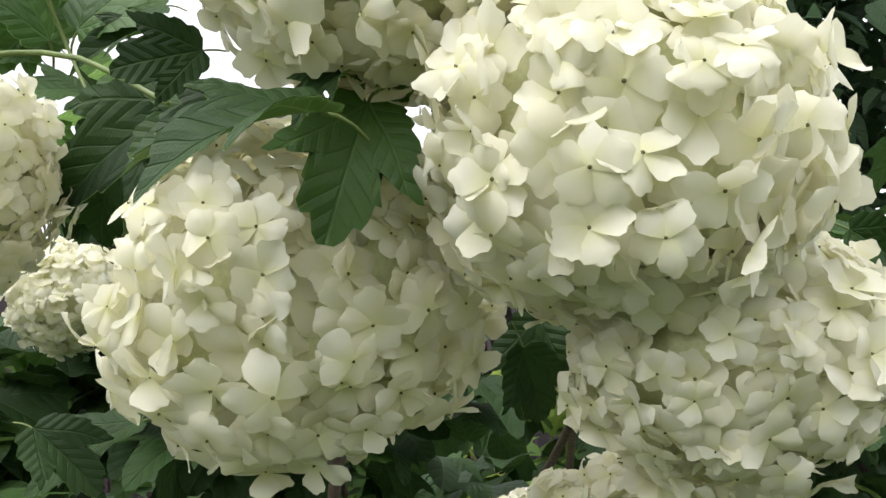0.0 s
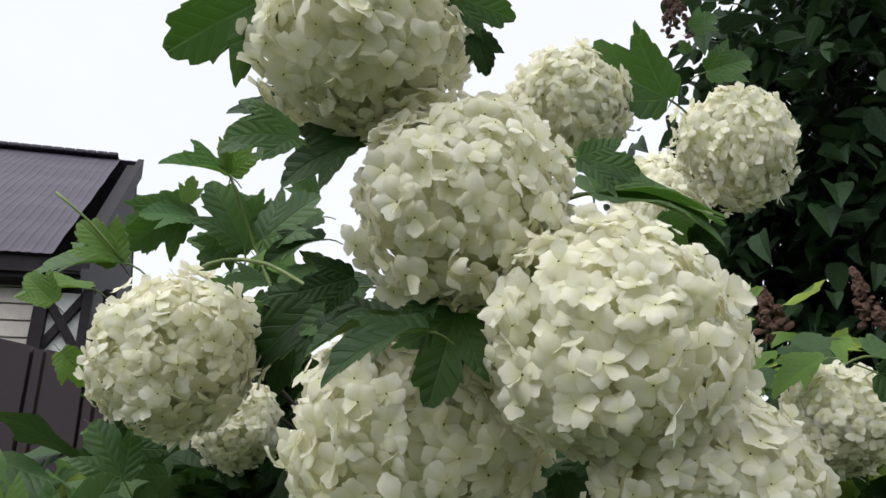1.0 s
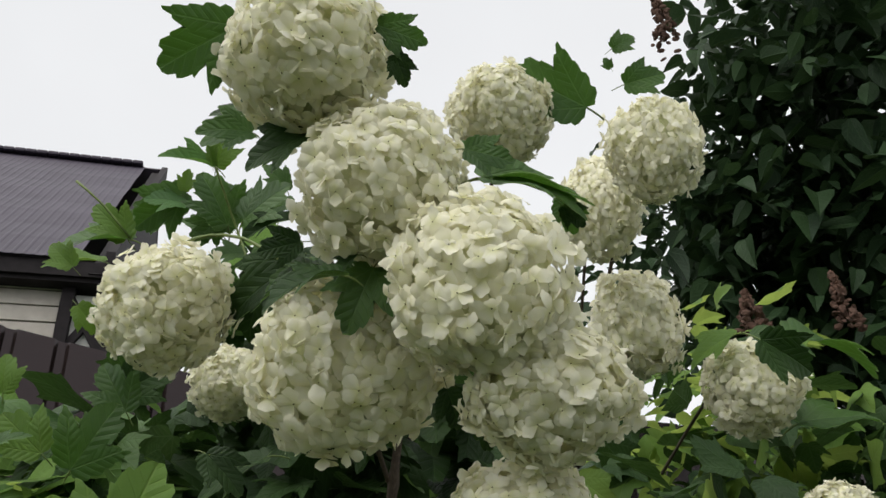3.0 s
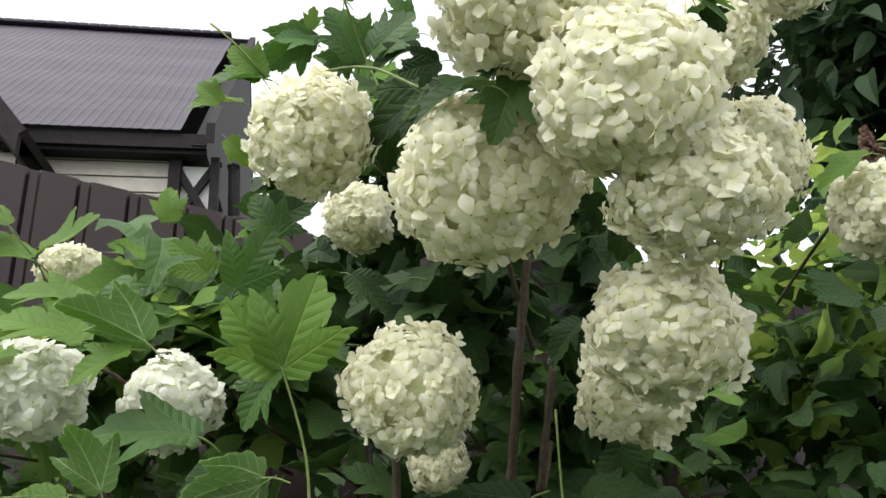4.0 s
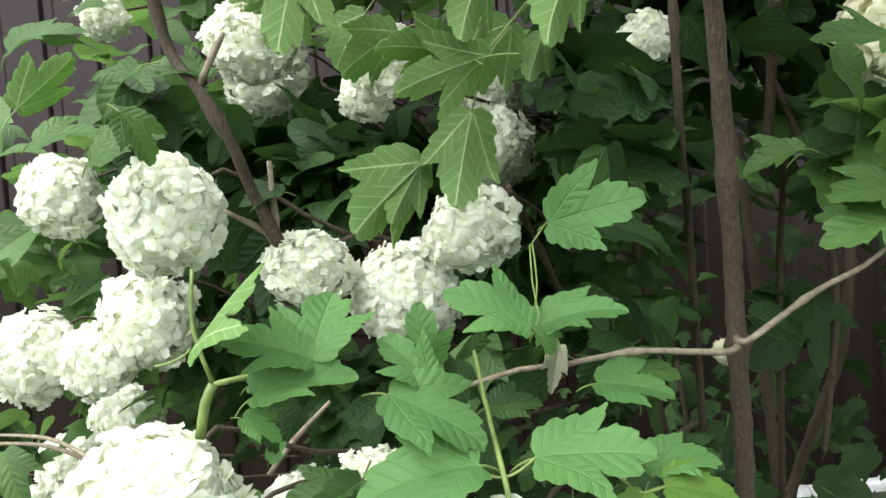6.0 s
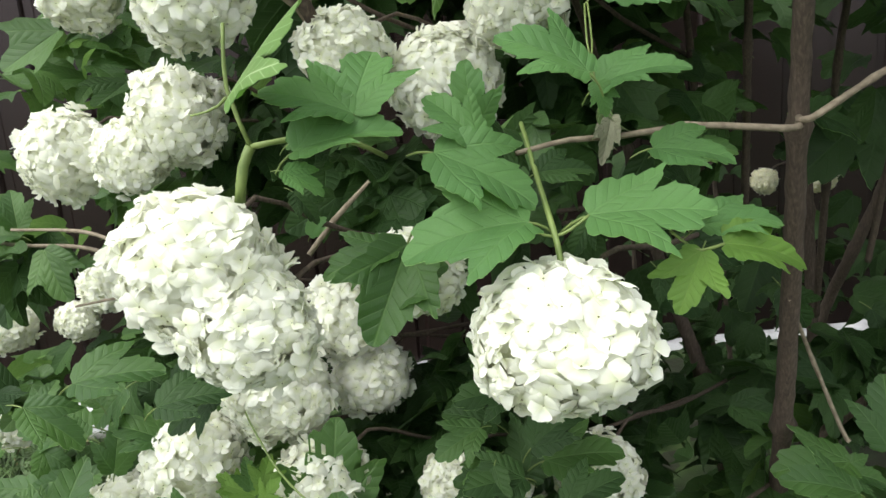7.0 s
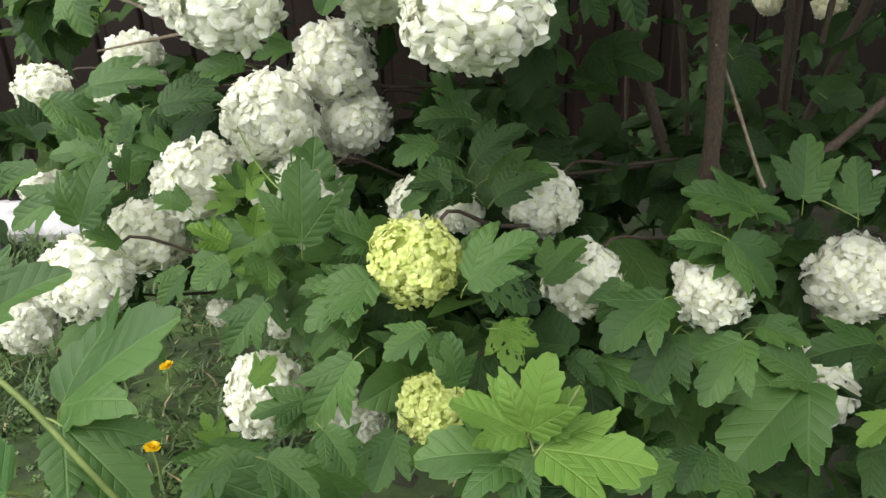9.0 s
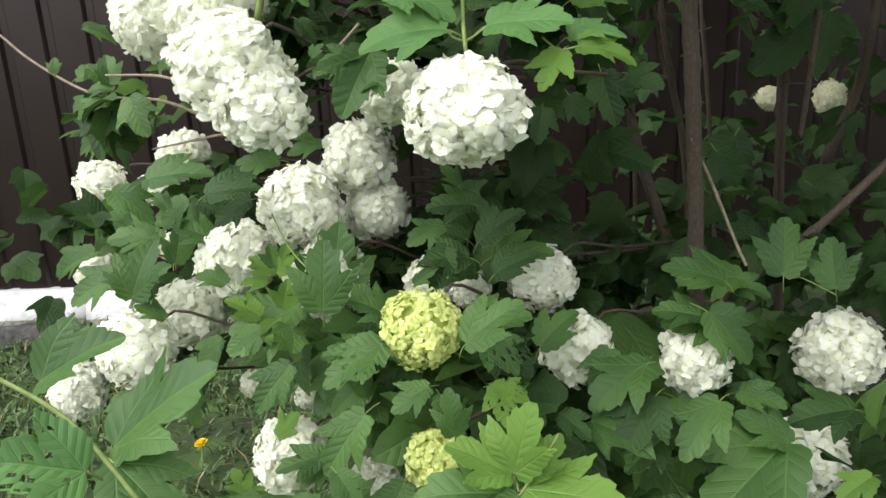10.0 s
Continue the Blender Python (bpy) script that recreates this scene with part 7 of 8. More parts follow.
leaf(shrub, (-0.092, 0.246, 1.403), (-0.117, 0.240, 1.396), (0.36, -0.86, 0.35), 0, LEAF_TOP, 0.95)
leaf(shrub, (-0.097, 0.248, 1.415), (-0.105, 0.233, 1.430), (0.37, -0.86, 0.34), 1, LEAF_TOP, 0.80)
leaf(shrub, (-0.129, 0.249, 1.411), (-0.150, 0.236, 1.414), (0.42, -0.83, 0.35), 2, LEAF_TOP, 0.90)

# the crown's inside: added leaf masses, darkened in colour and shading the fence behind
foliage("foliage", shrub, 201, [((0.35, 1.00, 1.20), (0.55, 0.35, 0.28), 720, 0.065, (0, -0.4, -0.4)), ((0.75, 0.75, 0.96), (0.5, 0.35, 0.38), 400, 0.065, (0, -0.4, -0.4)), ((-0.25, 1.05, 1.25), (0.45, 0.25, 0.22), 260, 0.06, (0, -0.4, -0.4)), ((0.30, 1.25, 0.75), (0.6, 0.3, 0.5), 360, 0.065, (0, -0.4, -0.4))], LEAF_SHADED, keep=clear_view)
foliage("foliage", shrub, 202, [((-0.62, 1.36, 1.00), (0.40, 0.22, 0.32), 58, 0.07, (0, -0.4, -0.4)), ((-0.30, 1.45, 1.10), (0.35, 0.22, 0.30), 36, 0.07, (0, -0.4, -0.4))], LEAF_SHADED, keep=clear_view)

# ---- inner foliage ----
# clumps deep in the shrub carry their shade in the leaf colour
foliage("foliage", shrub, 1, [((-0.195, 0.321, 1.457), (0.05, 0.07, 0.05), 3, .045, (0.3, -0.4, -0.3))], LEAF_TOP, keep=clear_view)
foliage("foliage", shrub, 90, [((-0.236, 0.484, 1.478), (0.05, 0.05, 0.06), 12, .05, (0.3, -0.5, -0.3)), ((-0.333, 0.649, 1.413), (0.07, 0.06, 0.05), 34, .05, (0.3, -0.5, -0.3)), ((-0.225, 0.504, 1.554), (0.05, 0.05, 0.05), 3, .05, (0.3, -0.5, -0.3))], LEAF_TOP, keep=clear_view)
foliage("foliage", shrub, 2, [((-0.059, 0.265, 1.354), (0.07, 0.05, 0.03), 20, .045, (0.2, -0.5, -0.3))], LEAF_SHADED, keep=clear_view)
foliage("foliage", shrub, 3, [((-0.284, 0.505, 1.338), (0.09, 0.13, 0.08), 50, .055, (0.3, -0.5, -0.3))], LEAF_SHADED, keep=clear_view)
foliage("foliage", shrub, 4, [((-0.435, 0.480, 1.292), (0.11, 0.16, 0.08), 24, .055, (0.4, -0.5, -0.3))], LEAF_TOP, keep=clear_view)
foliage("foliage", shrub, 5, [((-0.455, 0.506, 1.297), (0.11, 0.16, 0.08), 36, .055, (0.4, -0.5, -0.3))], LEAF_TOP, keep=clear_view)
foliage("foliage", shrub, 6, [((-0.496, 0.547, 1.275), (0.12, 0.18, 0.11), 32, .055, (0.4, -0.5, -0.3))], LEAF_TOP, keep=clear_view)
foliage("foliage", shrub, 7, [((-0.510, 0.565, 1.280), (0.12, 0.18, 0.11), 55, .055, (0.4, -0.5, -0.3))], LEAF_TOP, keep=clear_view)
foliage("foliage", shrub, 8, [((-0.301, 0.535, 1.270), (0.12, 0.14, 0.09), 80, .055, (0.3, -0.5, -0.3))], LEAF_SHADED, keep=clear_view)
foliage("foliage", shrub, 9, [((-0.085, 0.439, 1.261), (0.09, 0.09, 0.06), 70, .05, (0.1, -0.6, -0.3))], LEAF_SHADED, keep=clear_view)
foliage("foliage", shrub, 10, [((-0.048, 0.406, 1.297), (0.05, 0.07, 0.04), 25, .05, (0.1, -0.6, -0.3))], LEAF_SHADED, keep=clear_view)
foliage("foliage", shrub, 11, [((-0.192, 0.545, 1.343), (0.10, 0.14, 0.08), 60, .055, (0.2, -0.5, -0.3))], LEAF_SHADED, keep=clear_view)
foliage("foliage", shrub, 12, [((-0.099, 0.577, 1.181), (0.12, 0.14, 0.14), 90, .055, (0.1, -0.6, -0.3))], LEAF_TOP, keep=clear_view)
foliage("foliage", shrub, 13, [((-0.148, 0.525, 1.098), (0.13, 0.14, 0.07), 90, .055, (0.2, -0.6, -0.3))], LEAF_SHADED, keep=clear_view)
foliage("foliage", shrub, 14, [((-0.308, 0.446, 1.272), (0.09, 0.14, 0.07), 50, .055, (0.3, -0.5, -0.3))], LEAF_TOP, keep=clear_view)
foliage("foliage", shrub, 15, [((-0.426, 0.414, 1.263), (0.12, 0.14, 0.08), 56, .055, (0.4, -0.5, -0.3))], LEAF_YOUNG, keep=clear_view)
foliage("foliage", shrub, 16, [((-0.527, 0.331, 1.212), (0.09, 0.11, 0.07), 25, .055, (0.4, -0.4, -0.3))], LEAF_TOP, keep=clear_view)
foliage("foliage", shrub, 17, [((-0.389, 0.420, 1.248), (0.13, 0.12, 0.10), 90, .055, (0.3, -0.5, -0.3))], LEAF_TOP, keep=clear_view)
foliage("foliage", shrub, 18, [((-0.287, 0.339, 1.054), (0.11, 0.10, 0.09), 90, .055, (0.3, -0.5, -0.3))], LEAF_SHADED, keep=clear_view)
foliage("foliage", shrub, 19, [((-0.539, 0.392, 1.015), (0.14, 0.15, 0.08), 70, .055, (0.4, -0.4, -0.3))], LEAF_SHADED, keep=clear_view)
foliage("foliage", shrub, 20, [((-0.085, 0.590, 1.151), (0.11, 0.14, 0.14), 90, .055, (0.1, -0.6, -0.3))], LEAF_SHADED, keep=clear_view)
foliage("foliage", shrub, 21, [((-0.017, 0.488, 0.975), (0.09, 0.10, 0.04), 45, .055, (0.0, -0.6, -0.3))], LEAF_TOP, keep=clear_view)
foliage("foliage", shrub, 22, [((-0.405, 0.375, 0.988), (0.13, 0.12, 0.08), 80, .055, (0.4, -0.5, -0.3))], LEAF_SHADED, keep=clear_view)
foliage("foliage", shrub, 23, [((-0.260, 0.417, 1.026), (0.11, 0.12, 0.09), 70, .055, (0.2, -0.5, -0.3))], LEAF_SHADED, keep=clear_view)
foliage("foliage", shrub, 24, [((-0.596, 0.347, 1.025), (0.11, 0.12, 0.08), 20, .05, (0.5, -0.4, -0.3))], LEAF_SHADED, keep=clear_view)
foliage("foliage", shrub, 25, [((-0.716, 0.306, 0.989), (0.09, 0.11, 0.11), 14, .05, (0.5, -0.3, -0.3))], LEAF_TOP, keep=clear_view)
foliage("foliage", shrub, 26, [((-0.674, 0.317, 0.797), (0.12, 0.12, 0.07), 60, .05, (0.5, -0.3, -0.3))], LEAF_TOP, keep=clear_view)
foliage("foliage", shrub, 27, [((-0.412, 0.335, 0.965), (0.09, 0.08, 0.05), 45, .05, (0.4, -0.5, -0.3))], LEAF_SHADED, keep=clear_view)
foliage("foliage", shrub, 28, [((-0.295, 0.195, 0.827), (0.06, 0.06, 0.04), 30, .045, (0.4, -0.5, -0.3))], LEAF_SHADED, keep=clear_view)
foliage("foliage", shrub, 29, [((-0.084, 0.681, 0.938), (0.10, 0.13, 0.14), 6, .06, (0.0, -0.6, -0.3))], LEAF_SHADED, keep=clear_view)
foliage("foliage", shrub, 30, [((-0.632, 0.288, 0.580), (0.15, 0.13, 0.08), 70, .05, (0.4, -0.3, -0.3))], LEAF_SHADED, keep=clear_view)
foliage("foliage", shrub, 31, [((-0.388, 0.270, 0.784), (0.08, 0.08, 0.05), 40, .05, (0.4, -0.5, -0.3))], LEAF_SHADED, keep=clear_view)
foliage("foliage", shrub, 32, [((-0.379, 0.391, 0.569), (0.10, 0.10, 0.06), 50, .05, (0.3, -0.5, -0.3))], LEAF_SHADED, keep=clear_view)
foliage("foliage", shrub, 33, [((-0.716, 0.210, 0.615), (0.12, 0.12, 0.09), 80, .045, (0.5, -0.3, -0.3))], LEAF_SHADED, keep=clear_view)
foliage("foliage", shrub, 34, [((-0.514, 0.182, 0.539), (0.12, 0.11, 0.09), 80, .05, (0.5, -0.3, -0.3))], LEAF_TOP, keep=clear_view)
foliage("foliage", shrub, 35, [((-0.365, 0.194, 0.532), (0.11, 0.10, 0.08), 80, .05, (0.4, -0.4, -0.3))], LEAF_TOP, keep=clear_view)
foliage("foliage", shrub, 36, [((-0.399, 0.303, 0.608), (0.10, 0.10, 0.09), 60, .05, (0.4, -0.4, -0.3))], LEAF_SHADED, keep=clear_view)
foliage("foliage", shrub, 37, [((-0.390, 0.438, 0.588), (0.09, 0.09, 0.07), 50, .05, (0.3, -0.5, -0.3))], LEAF_SHADED, keep=clear_view)
foliage("foliage", shrub, 38, [((-0.251, 0.284, 0.525), (0.11, 0.10, 0.08), 80, .055, (0.3, -0.5, -0.3))], LEAF_SHADED, keep=clear_view)
foliage("foliage", shrub, 39, [((-0.247, 0.192, 0.489), (0.11, 0.11, 0.06), 60, .055, (0.3, -0.4, -0.3))], LEAF_TOP, keep=clear_view)
foliage("foliage", shrub, 40, [((-0.175, 0.363, 0.466), (0.11, 0.11, 0.08), 90, .055, (0.2, -0.5, -0.3))], LEAF_TOP, keep=clear_view)
foliage("foliage", shrub, 41, [((-0.179, 0.507, 0.497), (0.13, 0.12, 0.07), 36, .055, (0.2, -0.5, -0.3))], LEAF_SHADED, keep=clear_view)
foliage("foliage", shrub, 42, [((-0.086, 0.502, 0.462), (0.12, 0.12, 0.08), 70, .055, (0.1, -0.5, -0.3))], LEAF_TOP, keep=clear_view)
foliage("foliage", shrub, 43, [((-0.047, 0.478, 0.389), (0.11, 0.11, 0.07), 60, .06, (0.1, -0.5, -0.3))], LEAF_SHADED, keep=clear_view)
foliage("foliage", shrub, 44, [((-0.147, 0.306, 0.432), (0.10, 0.09, 0.05), 50, .06, (0.2, -0.5, -0.3))], LEAF_SHADED, keep=clear_view)
foliage("foliage", shrub, 45, [((-0.316, 0.075, 0.473), (0.06, 0.06, 0.03), 25, .055, (0.4, -0.3, -0.3))], LEAF_TOP, keep=clear_view)
foliage("foliage", shrub, 46, [((-0.261, 0.464, 0.730), (0.09, 0.10, 0.09), 17, .055, (0.3, -0.5, -0.3))], LEAF_SHADED, keep=clear_view)
foliage("foliage", shrub, 47, [((-0.425, 1.379, 0.655), (0.30, 0.27, 0.19), 18, .06, (0.2, -0.6, -0.3))], LEAF_SHADED, keep=clear_view)
foliage("foliage", shrub, 48, [((-0.235, 1.327, 0.471), (0.18, 0.18, 0.14), 18, .06, (0.1, -0.6, -0.3))], LEAF_SHADED, keep=clear_view)
foliage("foliage", shrub, 49, [((-0.489, 0.289, 0.761), (0.10, 0.11, 0.09), 50, .05, (0.4, -0.4, -0.3))], LEAF_SHADED, keep=clear_view)
foliage("foliage", shrub, 50, [((-0.677, 0.217, 0.449), (0.09, 0.09, 0.05), 30, .05, (0.5, -0.3, -0.3))], LEAF_SHADED, keep=clear_view)
# rear clumps take the young-leaf colour to lighten leaves that lie in shade
foliage("foliage", shrub, 51, [((0.279, 1.166, 1.515), (0.21, 0.23, 0.14), 110, .06, (-0.1, -0.6, -0.3))], LEAF_YOUNG, keep=clear_view)
foliage("foliage", shrub, 52, [((0.250, 1.022, 1.336), (0.19, 0.23, 0.14), 130, .06, (-0.1, -0.6, -0.3))], LEAF_YOUNG, keep=clear_view)
foliage("foliage", shrub, 53, [((0.170, 1.140, 1.292), (0.21, 0.23, 0.14), 90, .06, (-0.0, -0.6, -0.3))], LEAF_YOUNG, keep=clear_view)
foliage("foliage", shrub, 64, [((-0.316, 0.434, 0.895), (0.13, 0.10, 0.09), 110, .05, (0.3, -0.5, -0.3))], LEAF_SHADED, keep=clear_view)
foliage("foliage", shrub, 66, [((-0.389, 1.057, 0.600), (0.24, 0.17, 0.16), 13, .055, (0.2, -0.6, -0.3))], LEAF_SHADED, keep=clear_view)
foliage("foliage", shrub, 67, [((-0.611, 0.323, 0.846), (0.10, 0.09, 0.06), 60, .05, (0.5, -0.4, -0.3))], LEAF_SHADED, keep=clear_view)
foliage("foliage", shrub, 68, [((-0.312, 0.222, 0.847), (0.06, 0.06, 0.02), 16, .045, (0.4, -0.5, -0.3))], LEAF_TOP, keep=clear_view)
foliage("foliage", shrub, 69, [((-0.297, 1.123, 0.351), (0.18, 0.13, 0.10), 60, .05, (0.1, -0.5, -0.3))], LEAF_SHADED, keep=clear_view)
foliage("foliage", shrub, 70, [((-0.244, 0.902, 0.267), (0.15, 0.11, 0.07), 36, .05, (0.1, -0.5, -0.3))], LEAF_SHADED, keep=clear_view)
foliage("foliage", shrub, 71, [((-0.331, 0.581, 0.485), (0.09, 0.08, 0.05), 60, .05, (0.2, -0.5, -0.3))], LEAF_SHADED, keep=clear_view)
foliage("foliage", shrub, 72, [((-0.441, 1.348, 0.505), (0.28, 0.22, 0.13), 22, .055, (0.2, -0.6, -0.3))], LEAF_SHADED, keep=clear_view)
foliage("foliage", shrub, 73, [((-0.732, 0.255, 0.679), (0.08, 0.08, 0.07), 50, .045, (0.5, -0.3, -0.3))], LEAF_SHADED, keep=clear_view)
foliage("foliage", shrub, 74, [((-0.613, 0.150, 0.617), (0.07, 0.06, 0.04), 24, .045, (0.5, -0.3, -0.3))], LEAF_TOP, keep=clear_view)
foliage("foliage", shrub, 75, [((-0.266, 1.371, 0.460), (0.22, 0.18, 0.22), 30, .055, (0.1, -0.6, -0.3))], LEAF_SHADED, keep=clear_view)
foliage("foliage", shrub, 76, [((-0.415, 1.122, 0.424), (0.14, 0.13, 0.15), 16, .05, (0.2, -0.5, -0.3))], LEAF_SHADED, keep=clear_view)
foliage("foliage", shrub, 77, [((-0.553, 0.430, 0.993), (0.16, 0.11, 0.07), 45, .05, (0.4, -0.4, -0.3))], LEAF_TOP, keep=clear_view)
foliage("foliage", shrub, 78, [((-0.331, 0.558, 0.921), (0.11, 0.10, 0.09), 70, .05, (0.2, -0.5, -0.3))], LEAF_TOP, keep=clear_view)
foliage("foliage", shrub, 79, [((-0.499, 0.348, 1.278), (0.12, 0.08, 0.05), 16, .05, (0.4, -0.4, -0.3))], LEAF_TOP, keep=clear_view)
foliage("foliage", shrub, 80, [((-0.577, 0.357, 1.097), (0.11, 0.10, 0.08), 26, .05, (0.4, -0.4, -0.3))], LEAF_TOP, keep=clear_view)
foliage("foliage", shrub, 81, [((-0.437, 0.273, 1.230), (0.09, 0.06, 0.04), 14, .05, (0.4, -0.4, -0.3))], LEAF_YOUNG, keep=clear_view)
foliage("foliage", shrub, 82, [((-0.155, 0.977, 1.155), (0.18, 0.14, 0.20), 65, .055, (0.1, -0.6, -0.3))], LEAF_SHADED, keep=clear_view)
foliage("foliage", shrub, 83, [((-0.282, 0.567, 1.008), (0.13, 0.11, 0.07), 90, .055, (0.2, -0.6, -0.3))], LEAF_SHADED, keep=clear_view)
foliage("foliage", shrub, 84, [((-0.087, 0.671, 0.830), (0.08, 0.09, 0.13), 6, .06, (0.0, -0.6, -0.3))], LEAF_SHADED, keep=clear_view)
foliage("foliage", shrub, 85, [((-0.619, 0.495, 1.209), (0.15, 0.09, 0.09), 72, .055, (0.4, -0.4, -0.3))], LEAF_TOP, keep=clear_view)
foliage("foliage", shrub, 86, [((-0.414, 0.534, 1.256), (0.12, 0.08, 0.08), 49, .055, (0.3, -0.5, -0.3))], LEAF_TOP, keep=clear_view)
foliage("foliage", shrub, 87, [((-0.751, 0.433, 1.139), (0.11, 0.09, 0.14), 16, .055, (0.5, -0.4, -0.3))], LEAF_TOP, keep=clear_view)
foliage("foliage", shrub, 88, [((-0.839, 0.402, 0.921), (0.11, 0.09, 0.14), 80, .055, (0.5, -0.3, -0.3))], LEAF_TOP, keep=clear_view)
foliage("foliage", shrub, 89, [((-0.834, 0.287, 0.608), (0.09, 0.08, 0.11), 60, .05, (0.5, -0.3, -0.3))], LEAF_TOP, keep=clear_view)

foliage("foliage", shrub, 91, [((-0.09, 0.60, 0.565), (0.09, 0.06, 0.035), 34, 0.05, (0, -0.5, -0.3)), ((-0.27, 0.62, 0.535), (0.09, 0.05, 0.03), 24, 0.045, (0, -0.5, -0.3)), ((0.02, 0.55, 0.56), (0.07, 0.06, 0.04), 26, 0.05, (0, -0.5, -0.3)), ((-0.11, 0.66, 0.59), (0.09, 0.05, 0.04), 24, 0.05, (0, -0.5, -0.3)), ((-0.27, 0.66, 0.57), (0.07, 0.05, 0.03), 14, 0.045, (0, -0.5, -0.3))], LEAF_SHADED, keep=clear_view)

# small clump added over the four rear heads to cast shade on them
foliage("foliage", shrub, 92, [((0.00, 0.47, 1.130), (0.07, 0.06, 0.02), 22, 0.055, (0, -0.5, -0.2))], LEAF_TOP, keep=clear_view)

foliage("foliage", shrub, 93, [((-0.243, 0.427, 1.393), (0.045, 0.05, 0.022), 20, 0.05, (0.2, -0.5, -0.3)), ((-0.216, 0.463, 1.421), (0.04, 0.05, 0.03), 16, 0.05, (0.2, -0.5, -0.3))], LEAF_SHADED, keep=clear_view)

# ---- lilac behind ----
lilac = thing("lilac_tree", "tall dark green lilac with faded brown flower spikes", "tree")
LT = Vector((0.95, 1.75, 0.0))
for i, (dx, dy, top) in enumerate(((-0.05, 0.1, 2.6), (0.25, -0.1, 2.9), (0.50, 0.25, 2.8), (-0.10, 0.2, 2.1), (0.1, 0.4, 2.8))):
    tube("trunk", [LT + Vector((dx * 0.2, dy * 0.2, -0.05)), LT + Vector((dx * 0.6, dy * 0.6, 0.9)), LT + Vector((dx, dy, 1.9)), LT + Vector((dx * 1.3, dy * 1.4, top))], (0.045, 0.012), BARK, lilac, seed=40 + i, step=0.1)
    for k in range(0 if i == 3 else 4):
        rnd = random.Random(10 * i + k)
        z = rnd.uniform(1.1, top - 0.4)
        s = LT + Vector((dx * (0.4 + z * 0.25), dy * (0.4 + z * 0.25), z))
        tube("limb", [s, s + Vector((rnd.uniform(-0.25, 0.25), rnd.uniform(-0.25, 0.2), 0.2)), s + Vector((rnd.uniform(-0.2, 0.5), rnd.uniform(-0.4, 0.3), 0.40))], (0.012, 0.004), BARK, lilac, seed=80 + 5 * i + k, step=0.06, sides=6)
CROWN = []
CROWN.append(((0.774, 1.404, 2.456), (0.30, 0.32, 0.26), 520, .075, (-0.2, -0.4, -0.5)))
CROWN.append(((0.749, 1.507, 2.096), (0.34, 0.32, 0.26), 620, .075, (-0.2, -0.4, -0.5)))
CROWN.append(((0.560, 1.686, 1.952), (0.27, 0.27, 0.23), 420, .075, (-0.1, -0.4, -0.5)))
CROWN.append(((0.761, 1.734, 1.760), (0.36, 0.37, 0.31), 800, .075, (-0.2, -0.4, -0.5)))
CROWN.append(((0.720, 1.800, 1.420), (0.42, 0.35, 0.26), 620, .075, (-0.2, -0.4, -0.5)))
CROWN.append(((0.576, 1.515, 2.416), (0.12, 0.24, 0.23), 160, .07, (-0.1, -0.4, -0.5)))
CROWN.append(((0.459, 1.655, 2.164), (0.14, 0.24, 0.23), 220, .07, (-0.1, -0.4, -0.5)))
CROWN.append(((1.190, 1.469, 2.651), (0.44, 0.50, 0.50), 600, .08, (-0.2, -0.3, -0.5)))
CROWN.append(((0.996, 1.335, 3.001), (0.38, 0.38, 0.33), 350, .08, (-0.2, -0.3, -0.5)))
CROWN.append(((0.714, 1.899, 2.286), (0.47, 0.35, 0.32), 700, .075, (-0.1, -0.4, -0.5)))
CROWN.append(((0.442, 1.955, 2.058), (0.32, 0.29, 0.26), 350, .075, (-0.1, -0.4, -0.5)))
CROWN.append(((1.15, 1.80, 2.85), (0.55, 0.50, 0.50), 900, 0.080, (0.0, -0.3, -0.5)))
CROWN.append(((1.45, 1.90, 2.20), (0.45, 0.50, 0.60), 700, 0.080, (0.0, -0.3, -0.5)))
foliage("crown", lilac, 77, CROWN, LEAF_LILAC, OVALS)


def spike(place, height, width, seed):
    rnd = random.Random(seed)
    bm = bmesh.new()
    for _ in range(110):
        f = rnd.random() ** 0.8
        a = rnd.uniform(0, 6.28)
        r = width * (1 - f) * rnd.uniform(0.3, 1.0)
        p = Vector((r * math.cos(a), r * math.sin(a), f * height))
        bmesh.ops.create_icosphere(bm, subdivisions=1, radius=rnd.uniform(0.004, 0.008), matrix=Matrix.Translation(p) @ pose(0, 0, 0, rnd.uniform(0, 180), rnd.uniform(0, 180)) @ Matrix.Diagonal((1, 0.5, 1.5, 1)))
    me = bpy.data.meshes.new("flower_spike")
    bm.to_mesh(me)
    bm.free()
    me.materials.append(PANICLE)
    ob = part("flower_spike", me, lilac, "faded reddish-brown flower spike")
    ob.location = place


spike((0.36, 1.15, 2.26), 0.20, 0.040, 1)
spike((0.40, 1.28, 1.66), 0.10, 0.040, 2)
spike((0.57, 1.30, 1.66), 0.12, 0.035, 3)
spike((0.66, 1.35, 1.60), 0.09, 0.035, 4)


# ---- grass and dandelions ----
def under_shrub(x, y):
    """Bare, shaded ground below the shrub and along the fence beside it."""
    edge = 0.07 * noise.noise(Vector((x * 7, y * 7, 1)))
    return (Vector((x, y, 0)) - FENCE_FOOT).dot(FX) > 1.02 + edge and y > -0.05 + edge


def lawn_share(x, y):
    """The lawn thins out away from the shrub."""
    r = math.hypot((x + 1.1) / 2.3, (y - 0.3) / 1.7) + 0.15 * noise.noise(Vector((x * 2, y * 2, 5)))
    return max(0.0, min(1.0, (1.0 - r) / 0.55))


